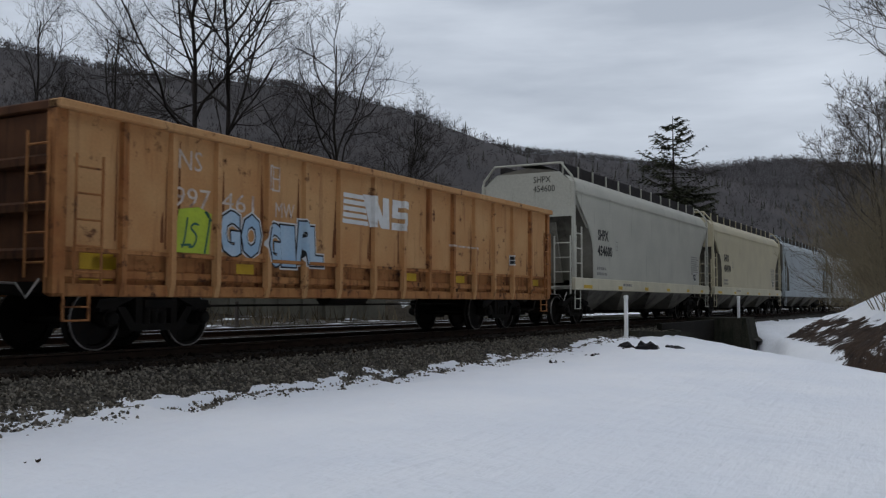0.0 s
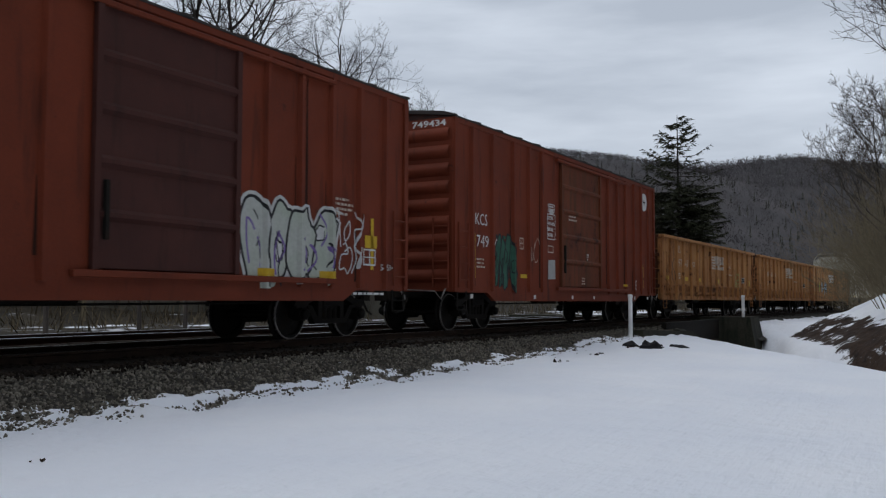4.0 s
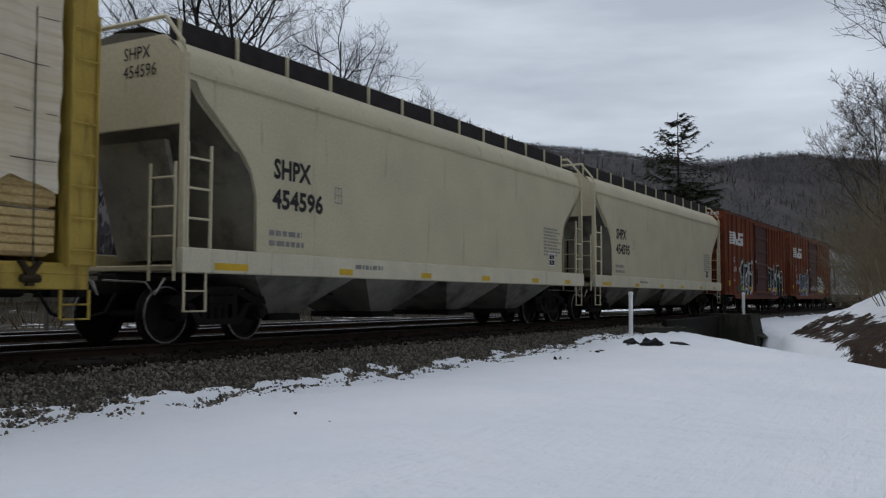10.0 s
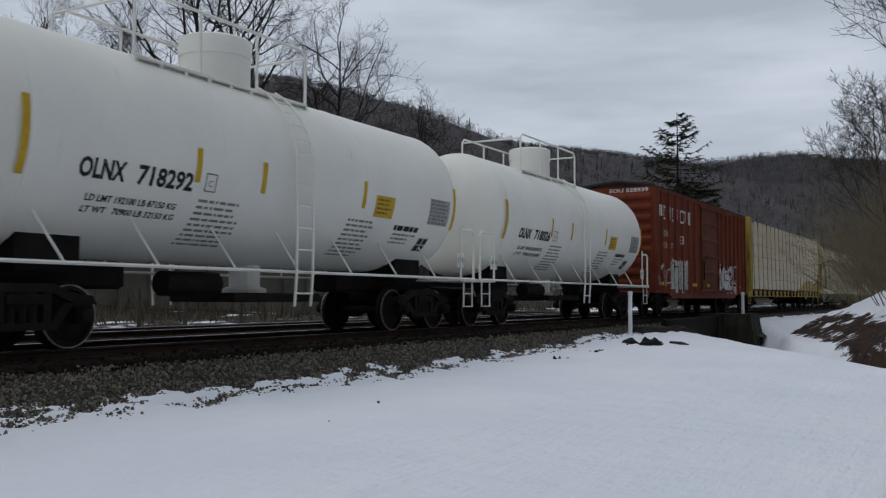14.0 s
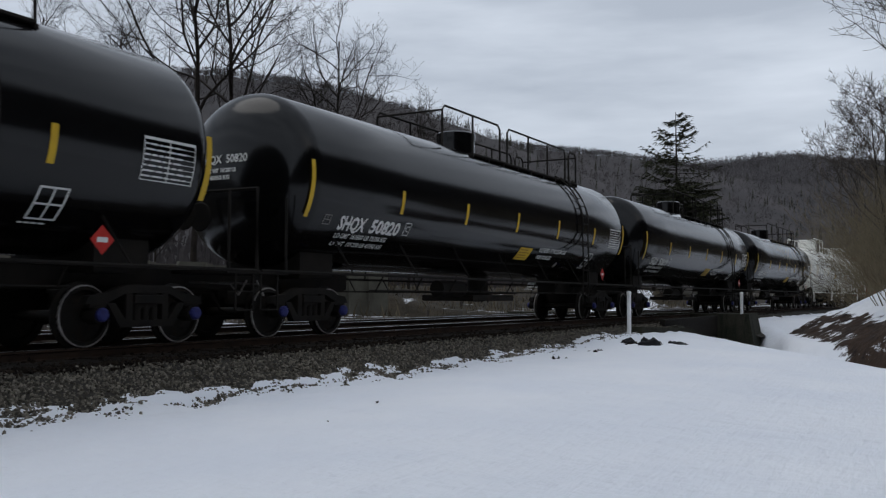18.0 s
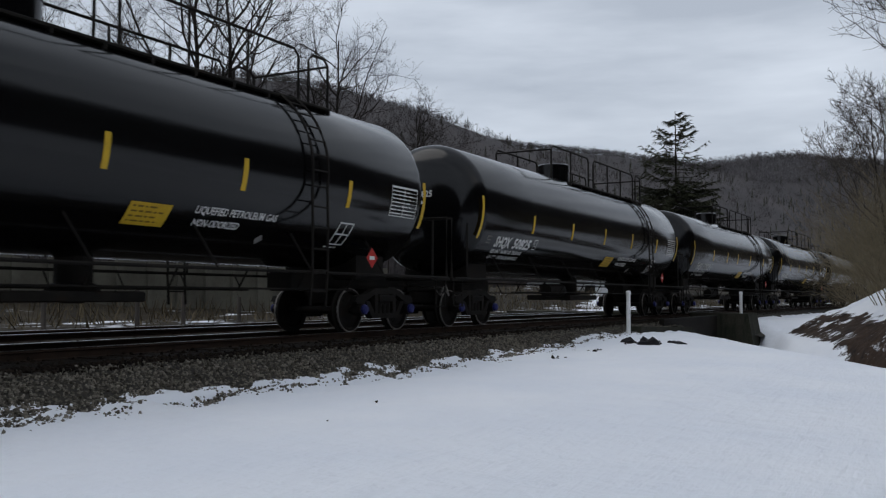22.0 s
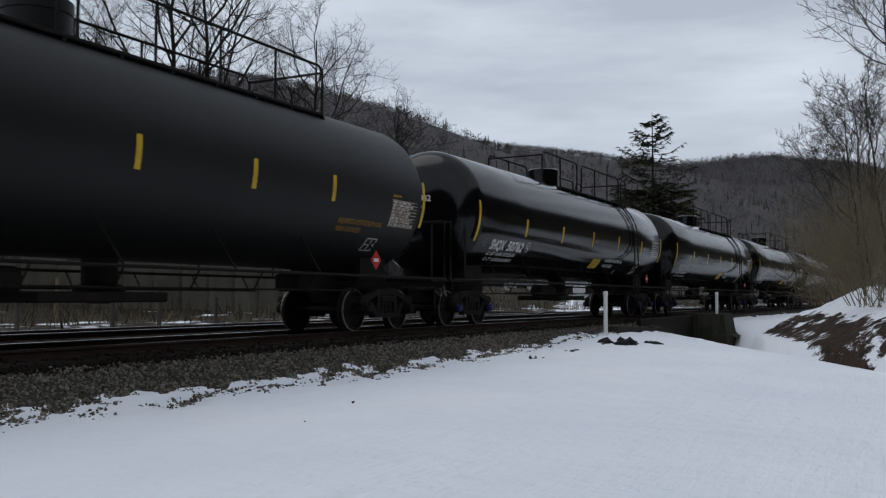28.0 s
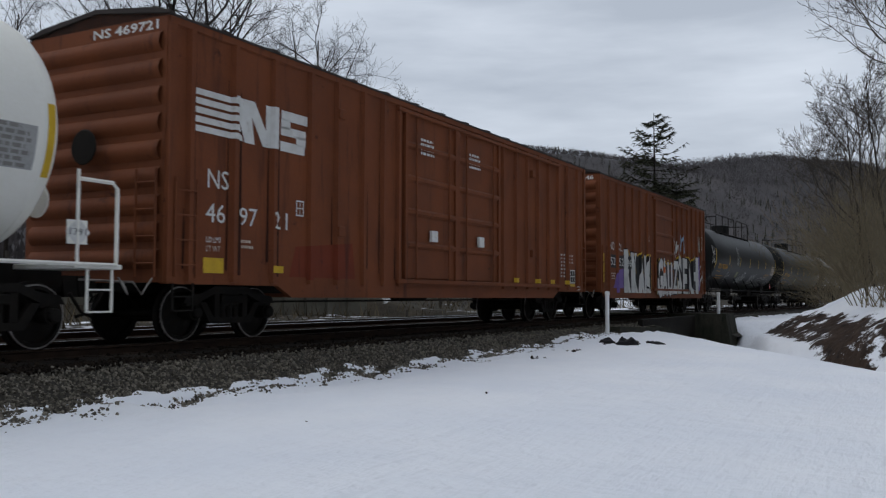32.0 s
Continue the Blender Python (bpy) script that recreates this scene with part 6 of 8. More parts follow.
def worn_lettered_car():
    car = boxcar("oxide-red boxcar with worn white lettering and pale graffiti", 7.65, 4.93, RED_BROWN, (-1.05, 1.9), RED_RUSTY, "SOU 528939",
                 (-6.75, -5.85, -4.9, -3.95, -3.0, -2.05, 2.7, 3.55, 4.4, 5.25, 6.1, 6.9), (-5.4, 5.3))
    rnd = random.Random(3)
    for k in range(8):                                       # worn owner's name as plain worn blocks
        x, wd = -7.0 + k * 0.56, rnd.uniform(0.16, 0.3)
        polys = [rect(0, 0.07, rnd.uniform(0, 0.2), 0.52), rect(0, wd, 0.45, 0.53)] + ([rect(0, wd, 0.0, 0.08)] if k % 2 else [rect(wd - 0.05, wd, 0.1, 0.5)])
        mark(car, x, 3.75, polys, WALL, WHITE_INK, "worn_emblem")
    letter(car, "SOU", -6.6, 3.1, 0.26, WALL, WHITE_INK, 0.66)
    letter(car, "528", -6.6, 2.66, 0.22, WALL, FADED_INK, 0.6)
    letter(car, "939", -5.75, 2.66, 0.22, WALL, FADED_INK, 0.55)
    frame_mark(car, -4.25, 2.9, 0.28, 0.32, WALL, WHITE_INK, True, 0.04)
    shards(car, -5.55, 0.8, 1.0, 1.35, WALL, SPRAY_SILVER, SPRAY_BLACK, 52, 2, SPRAY_WHITE, SPRAY_WHITE)
    ragged = random.Random(58)
    for x0, x1 in ((-4.7, -4.02), (-3.9, -3.12)):
        hem = [(x1 - (x1 - x0) * q / 8, 2.2 + ragged.uniform(-0.07, 0.1)) for q in range(9)]
        mark(car, 0, 0, [[(x0, 0.78), (x1, 0.78)] + hem], WALL, SPRAY_WHITE, "spray_panel", 0.006, "chalky white painted panel")
        for q in range(3):
            scrawl(car, x0 + 0.08, 0.9 + 0.42 * q, x1 - x0 - 0.14, 0.42, WALL, SPRAY_BLACK, 520 + q + round(x0 * 3), 3, 0.022, 0.010)
    scrawl(car, -7.2, 1.2, 1.5, 0.75, WALL, SPRAY_SILVER, 53, 3, 0.05)
    mark(car, -2.9, 1.62, [rect(0, 0.46, 0, 0.48)], WALL, MAROON, "primer_patch", 0.006, "dark primer patch")
    shards(car, 2.0, 1.1, 2.5, 1.1, WALL, SPRAY_WHITE, GRIME_RUN, 54, 4, None, RED_BROWN)
    scrawl(car, 2.0, 0.8, 3.6, 0.5, WALL, SPRAY_WHITE, 55, 12, 0.06)
    scrawl(car, 4.6, 1.35, 0.9, 0.8, WALL, SPRAY_WHITE, 56, 5, 0.05)
    for x, wd in ((-6.95, 0.5), (-2.4, 0.4), (-0.3, 0.45), (2.4, 0.35), (3.3, 0.35), (6.2, 0.4)):
        tape(car, x, 1.2, wd, 0.13, WALL if not -1.1 < x < 1.9 else WALL - 0.07)
    tape(car, 5.35, 1.75, 0.15, 0.15, WALL, SPRAY_GREEN, "green_sticker")
    frame_mark(car, 5.1, 1.25, 0.3, 0.32, WALL, WHITE_INK, True, 0.03)
    bars(car, -7.2, 1.6, 0.35, 5, WALL, FADED_INK, seed=57)
    return car


def painted_car():
    car = boxcar("brown boxcar with huge white black-edged graffiti", 7.66, 4.98, BROWN, (-1.05, 1.7), BROWN, "NOKL 525246",
                 (-6.75, -5.8, -4.85, -3.95, -3.05, -2.05, 2.5, 3.4, 4.3, 5.15, 6.0, 6.85), (-7.0, 7.0))
    letter(car, "NO", -6.6, 2.4, 0.3, WALL, WHITE_INK, 0.5)
    letter(car, "KL", -5.66, 2.4, 0.3, WALL, WHITE_INK, 0.45)
    for k, pair in enumerate(("52", "52", "46")):
        mark(car, -6.6 + k * 0.95, 1.84, [rect(-0.04, 0.62, -0.06, 0.4)], WALL, SPRAY_BLACK, "number_panel", 0.016)
        letter(car, pair, -6.56 + k * 0.95, 1.87, 0.28, WALL, WHITE_INK, 0.52, lift=0.021)
    mark(car, -6.4, 0.8, [[(0, 0), (1.6, 0), (1.6, 1.0), (0.6, 0.9), (0.3, 0.4)]], WALL, SPRAY_PURPLE, "spray_patch", 0.006, "purple spray-painted patch")
    mark(car, 5.9, 0.8, [[(0, 0), (0.8, 0), (0.75, 1.9), (0.1, 1.7)]], WALL, SPRAY_PURPLE, "spray_patch", 0.006, "purple spray-painted patch")
    for x0, x1, za, zb, plane in ((-5.12, -1.5, 0.8, 2.4, WALL), (-0.98, 2.3, 0.84, 2.25, WALL - 0.075), (2.35, 6.15, 0.8, 2.55, WALL)):
        wave = [(x1 - (x1 - x0) * q / 24, zb - 0.1 + 0.09 * math.sin(q * 1.9 + x0) + 0.05 * math.sin(q * 0.7)) for q in range(25)]
        mark(car, 0, 0, [[(x0, za), (x1, za)] + [(u, v + 0.07) for u, v in wave]], plane, YELLOW, "spray_halo", 0.0062, "yellow sprayed edge")
        mark(car, 0, 0, [[(x0 + 0.05, za), (x1 - 0.05, za)] + wave], plane, SPRAY_BLACK, "spray_ground", 0.0068)
        mark(car, 0, 0, [[(x0 + 0.08, za + 0.02), (x1 - 0.08, za + 0.02), (x1 - 0.1, za + 0.28), (x0 + 0.12, za + 0.24)]], plane, SPRAY_WHITE, "spray_band", 0.0074)
    bubble(car, "RKAK", -5.05, 0.86, 3.5, 1.45, WALL, SPRAY_WHITE, SPRAY_BLACK, 61, None, 0.04)
    bubble(car, "GAUZ", -0.95, 0.9, 3.2, 1.3, WALL - 0.075, SPRAY_WHITE, SPRAY_BLACK, 62, None, 0.035)
    bubble(car, "SEAH", 2.4, 0.86, 3.7, 1.55, WALL, SPRAY_WHITE, SPRAY_BLACK, 63, None, 0.04)
    mark(car, 0.0, 1.75, [rect(0, 0.3, 0, 0.25)], WALL - 0.075, surface("orange spray", (0.7, 0.16, 0.03), rough=0.6, bump=0), "spray_patch", 0.02)
    scrawl(car, 1.9, 2.5, 0.75, 0.8, WALL, SPRAY_WHITE, 64, 5, 0.04)
    scrawl(car, 3.1, 2.75, 0.75, 0.8, WALL, SPRAY_BLUE, 65, 5, 0.06)
    scrawl(car, 6.5, 2.9, 0.5, 0.8, WALL, SPRAY_SILVER, 66, 4, 0.04)
    scrawl(car, 6.4, 1.2, 0.5, 0.9, WALL, SPRAY_WHITE, 67, 5, 0.03)
    tape(car, -7.3, 1.25, 0.1, 1.0, WALL)
    tape(car, 6.95, 1.2, 0.09, 0.9, WALL)
    frame_mark(car, -2.0, 2.95, 0.26, 0.24, WALL, FADED_INK, True, 0.03)
    frame_mark(car, 5.85, 1.4, 0.26, 0.28, WALL, WHITE_INK, True, 0.03)
    bars(car, -6.45, 1.6, 0.5, 3, WALL, FADED_INK, seed=68)
    return car


def long_car():
    car = boxcar("long brown boxcar with double plug doors and white emblem", 9.2, 4.93, BROWN, (-2.4, 2.45), BROWN, "NS 469721",
                 (-8.75, -7.75, -6.75, -5.7, -4.85, -3.95, -3.2, -2.6, 2.75, 3.6, 4.4, 5.2, 6.0, 6.8, 7.6, 8.5), (-6.2, 6.4), door_kind="double")
    emblem(car, -8.7, 3.25, 2.9, 0.72, WALL, WHITE_INK)
    letter(car, "NS", -8.35, 2.42, 0.3, WALL, WHITE_INK, 0.48)
    for x, pair in ((-8.38, "46"), (-7.6, "97"), (-6.78, "21")):
        letter(car, pair, x, 1.88, 0.3, WALL, WHITE_INK, 0.44)
    letter(car, "LD LMT", -8.36, 1.56, 0.09, WALL, WHITE_INK, 0.34)
    letter(car, "LT WT", -8.36, 1.42, 0.09, WALL, FADED_INK, 0.32)
    bars(car, -7.55, 1.64, 0.3, 2, WALL, FADED_INK, seed=71)
    bars(car, -7.5, 0.98, 0.35, 2, WALL, WHITE_INK, 0.08, 0.04, seed=72)
    frame_mark(car, -6.1, 2.15, 0.22, 0.28, WALL, WHITE_INK, True, 0.025)
    tape(car, -8.42, 1.08, 0.46, 0.24, WALL)
    for x in (-6.8, -5.5, 3.5, 5.0, 6.2, 7.4):
        tape(car, x, 1.12, 0.36, 0.12, WALL)
    for x in (-1.75, 0.65):
        bars(car, x, 4.22, 0.7, 4, WALL - 0.075, WHITE_INK, 0.1, 0.055, seed=73)
    for x in (-4.9, 4.6):
        part("jacking_bracket", Shape().box(x, x + 0.2, -1.62, -1.5, 1.85, 2.05).box(x, x + 0.2, -1.62, -1.5, 4.1, 4.3), BROWN, car)
    mark(car, 7.86, 1.16, [rect(0, 0.42, 0, 0.42)], WALL, BLACK_INK, "stencil_panel", 0.004)
    frame_mark(car, 7.86, 1.16, 0.42, 0.42, WALL, WHITE_INK, True, 0.03, 0.009)
    tape(car, 7.86, 0.9, 0.42, 0.24, WALL)
    for x in (7.05, 7.75):
        for dx, wd in ((0, 0.13), (0.24, 0.12)):
            bars(car, x + dx, 2.05, wd, 7 if x < 7.5 else 3, WALL, WHITE_INK, 0.11, 0.05, seed=74)
    letter(car, "8215", 8.34, 0.95, 0.12, WALL, WHITE_INK, 0.3)
    mark(car, -6.3, 1.0, [[(0, 0), (2.1, 0.05), (2.0, 0.75), (0.2, 0.6)]], WALL, RED_BROWN, "repaint_patch", 0.0035, "fresher red touch-up patch")
    return car


# ---------------------------------------------------------------- covered hoppers
def hopper(label, half, paint, code, number, ink=BLACK_INK, style=0, end_code=True):
    DRAPE.clear()
    car = thing("covered_hopper_car", label, "hopper car", "train cars")
    w, eave, crown, sill = 1.55, 4.55, 4.78, 1.1
    hx = half - 1.55                                         # where the sloped end meets the side sill
    # body: side, rounded shoulder and roof as one lofted shell between the two slope sheets
    sect = [(-w, sill + 0.30), (-w, 2.35), (-w, 2.7), (-w, 3.0), (-w, 3.3), (-w, 3.65), (-w, 3.95), (-w + 0.10, 4.32), (-w + 0.30, 4.56), (-w + 0.75, 4.74), (0, 4.84), (w - 0.75, 4.74), (w - 0.30, 4.56), (w - 0.10, 4.32), (w, 3.95), (w, 3.65), (w, 3.3), (w, 3.0), (w, 2.7), (w, 2.35), (w, sill + 0.30)]
    ends = {sill + 0.30: hx - 0.04, 2.35: hx - 0.02, 2.7: hx + 0.1, 3.0: hx + 0.36, 3.3: hx + 0.74, 3.65: hx + 1.2, 3.95: half - 0.12}
    rings = [[(u * ends.get(z, half - 0.08), y, z) for y, z in sect] for u in (-1, -0.5, 0, 0.5, 1)]
    body = part("body", Shape().loft(rings), paint, car, smooth=True)
    # sloped ends get a darker colour that stands for the shade under the overhang
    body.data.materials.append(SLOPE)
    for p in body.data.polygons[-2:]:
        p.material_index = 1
    part("roof_walk", Shape().box(-half + 0.3, half - 0.3, -0.32, 0.32, 4.93, 4.97), STEEL, car)
    for sgn in (-1, 1):
        y = sgn * 1.0
        part("edge_walk", Shape().box(-half + 0.25, half - 0.25, y - 0.02, y + 0.02, 4.64, 5.0), WALK_DARK, car, "dark steel running board along the roof")
        n = 12
        for k in range(n + 1):
            x = -half + 0.4 + (2 * half - 0.8) * k / n
            part("walk_bracket", Shape().box(x - 0.03, x + 0.03, sgn * 1.02, sgn * 1.06, 4.6, 5.01), paint, car)
        part("side_seam", Shape().box(-half + 0.1, half - 0.1, sgn * (w + 0.0), sgn * (w + 0.02), 4.03, 4.09), paint, car)
        part("side_sill", Shape().box(-half, half, sgn * (w - 0.07), sgn * (w + 0.05), sill - 0.03, sill + 0.34), SILL if paint in (CREAM, CREAM_GREY) else paint, car)
    for x in (-half * 0.62, -half * 0.22, half * 0.22, half * 0.62):
        sh = Shape().lathe_z(x, 0, [(0.32, 4.8), (0.32, 4.93), (0.25, 4.97)], 14)
        part("roof_hatch", sh, paint, car)
    m = 4 if style == 0 else 3
    for k in range(m):
        c = -hx * 0.98 + 2 * hx * 0.98 * (k + 0.5) / m
        bw = hx / m * 0.98
        sh = Shape().loft([[(c - bw, -w + 0.12, sill + 0.1), (c + bw, -w + 0.12, sill + 0.1), (c + bw, w - 0.12, sill + 0.1), (c - bw, w - 0.12, sill + 0.1)],
                           [(c - 0.36, -0.72, 0.42), (c + 0.36, -0.72, 0.42), (c + 0.36, 0.72, 0.42), (c - 0.36, 0.72, 0.42)]])
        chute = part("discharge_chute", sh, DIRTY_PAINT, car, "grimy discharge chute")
        part("outlet_gate", Shape().box(c - 0.42, c + 0.42, -0.8, 0.8, 0.30, 0.42), STEEL, chute)
    for sgn in (-1, 1):
        e = sgn * half
        # slope sheet bracing and end frame
        brace = Shape().prism_y([(e - sgn * 0.1, 3.98), (e - sgn * 0.35, 3.65), (e - sgn * 0.81, 3.3), (e - sgn * 1.19, 3.0), (e - sgn * 1.45, 2.7), (e - sgn * 1.57, 2.35), (e - sgn * 1.59, sill + 0.3), (e - sgn * 1.66, sill + 0.3), (e - sgn * 1.64, 2.37), (e - sgn * 1.51, 2.75), (e - sgn * 1.25, 3.06), (e - sgn * 0.87, 3.37), (e - sgn * 0.42, 3.72), (e - sgn * 0.18, 4.05)], -w + 0.0, -w + 0.06)
        part("end_gusset", brace, paint, car)
        # bulkhead shares the slope colour, with the end recess's shade painted in
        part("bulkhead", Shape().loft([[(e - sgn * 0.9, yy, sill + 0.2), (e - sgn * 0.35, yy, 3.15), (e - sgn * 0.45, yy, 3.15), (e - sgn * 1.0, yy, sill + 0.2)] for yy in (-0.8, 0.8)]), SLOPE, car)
        part("end_platform", Shape().box(e - sgn * 1.7, e, -w + 0.02, w - 0.02, sill, sill + 0.08), paint, car)
        for y in (-w + 0.03, w - 0.03):
            part("end_post", Shape().box(e - sgn * 0.12, e - sgn * 0.02, y - 0.05, y + 0.05, sill, 4.35), paint, car)
        ladder(car, e - sgn * 0.1, e - sgn * 0.58, -w - 0.02, -w - 0.02, sill + 0.1, 3.0, 4, paint, 0.02, 0.028)
        part("grab_frame", Shape().tube([(e - sgn * 0.05, -w, 4.3), (e - sgn * 0.05, -w + 0.06, 4.5), (e - sgn * 0.05, -1.12, 4.94), (e - sgn * 0.05, 1.12, 4.94), (e - sgn * 0.05, w - 0.06, 4.5), (e - sgn * 0.05, w, 4.3)], 0.036, 6), paint, car)
        ladder(car, e + sgn * 0.02, e + sgn * 0.02, -w + 0.1, -w + 0.62, 0.95, 2.7, 4, paint, 0.018, 0.024)
        step_iron(car, e - sgn * 0.3 - 0.22, 0.44, -w + 0.0, 0.5, sill, paint)
        part("brake_shaft", Shape().cyl((e - sgn * 0.4, -0.5, sill + 0.1), (e - sgn * 0.4, -0.5, 2.6), 0.03, 6), STEEL, car)
        coupler(car, sgn * (half + 0.12))
        bogie(car, sgn * (half - 1.35))
    part("centre_sill", Shape().box(-half, half, -0.2, 0.2, 0.75, 1.1), STEEL, car)
    wall = -w
    if number:
        if style == 0:
            letter(car, code, -6.1, 2.70, 0.32, wall, ink, 1.0, 0, 0.016)
            letter(car, number, -6.13, 2.20, 0.31, wall, ink, 1.38, 0, 0.016)
            bars(car, -6.2, 1.82, 1.0, 2, wall, GREY_INK, 0.17, 0.09, seed=81)
            frame_mark(car, -4.4, 2.42, 0.22, 0.3, wall, GREY_INK, True, 0.02)
            bars(car, 5.2, 2.65, 1.3, 9, wall, GREY_INK, 0.09, 0.05, seed=82)
            mark(car, 5.55, 1.6, [rect(0, 0.42, 0, 0.36)], wall, BLACK_INK, "stencil_panel")
            frame_mark(car, 5.55, 1.6, 0.42, 0.36, wall, WHITE_INK, True, 0.03, 0.009)
            bars(car, -3.8, 1.32, 1.1, 1, wall - 0.05, GREY_INK, 0.1, 0.08, seed=83)
            for x in (-7.5, -4.3, -1.4, 1.4, 4.3, 6.6):
                tape(car, x, sill + 0.02, 0.75 if x == -7.5 else 0.42, 0.11, wall - 0.05)
        else:
            letter(car, code, -6.55, 2.48, 0.30, wall, ink, 0.98, 0, 0.006)
            letter(car, number, -6.55, 2.15, 0.28, wall, ink, 0.85, 0, 0.006)
            letter(car, "LD LMT 221200 LBS", -6.7, 1.98, 0.09, wall, ink, 1.35)
            letter(car, "LT WT   64800 LBS", -6.7, 1.83, 0.09, wall, ink, 1.35)
            frame_mark(car, -5.45, 2.15, 0.24, 0.26, wall, ink, False, 0.018)
            letter(car, "C", -5.38, 2.2, 0.1, wall, ink)
            letter(car, "VDR 05-98", -5.05, 1.84, 0.08, wall, ink, 0.6)
            bars(car, -4.4, 2.02, 1.9, 3, wall, GREY_INK, 0.08, 0.035, seed=84)
            scrawl(car, -2.3, 1.62, 1.6, 0.75, wall, SPRAY_BLACK, 85, 9, 0.04)
            bars(car, -1.5, 1.66, 1.7, 1, wall, RED_FADED, 0.09, 0.06, seed=86)
            scrawl(car, -0.2, 1.85, 1.3, 0.5, wall, RED_FADED, 87, 6, 0.03)
            bars(car, 4.2, 1.98, 1.6, 2, wall, GREY_INK, 0.09, 0.05, seed=88)
            mark(car, 5.9, 1.7, [rect(0, 0.3, 0, 0.26)], wall, BLACK_INK, "stencil_panel")
            for x in (-7.6, -3.5, -0.2, 2.2, 4.0, 7.3):
                tape(car, x, sill + 0.2, 0.5, 0.12, wall - 0.05)
    if end_code and number:
        me = glyphs(code + "\n" + number, 0.2 * 1.42)
        for v in me.vertices:
            v.co = (-half + 0.06, -0.2 - v.co.x * 0.85, 4.36 + v.co.y)
        part("end_head", Shape().prism_x([(-w + 0.05, 3.3), (w - 0.05, 3.3), (w - 0.05, 4.3), (w - 0.5, 4.68), (-w + 0.5, 4.68), (-w + 0.05, 4.3)], -half + 0.07, -half + 0.16), paint, car)
        link_mesh("lettering", me, ink, car)
    return car


SILL = surface("pale hopper sill paint", (0.62, 0.575, 0.43), (0.54, 0.50, 0.37), (0.28, 0.24, 0.18), (0.58, 0.82), scale=1.3, fine=20, rough=0.6, bump=0.05, streak=True)
# paint darkened for the shade inside the car ends, blotched with grime
SLOPE = surface("shaded slope sheet with grime", (0.24, 0.225, 0.185), (0.13, 0.12, 0.10), GRIME, (0.55, 0.8), scale=1.0, fine=20, rough=0.75, bump=0.08)
WALK_DARK = surface("dark walkway grating", (0.035, 0.03, 0.03), (0.022, 0.02, 0.02), scale=3, fine=40, rough=0.8, bump=0.2)
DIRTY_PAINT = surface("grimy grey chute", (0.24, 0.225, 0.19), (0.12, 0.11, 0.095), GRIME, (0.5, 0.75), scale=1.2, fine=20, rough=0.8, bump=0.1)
RED_FADED = surface("faded red lettering", (0.42, 0.22, 0.2), (0.42, 0.3, 0.28), scale=4, rough=0.6, bump=0)


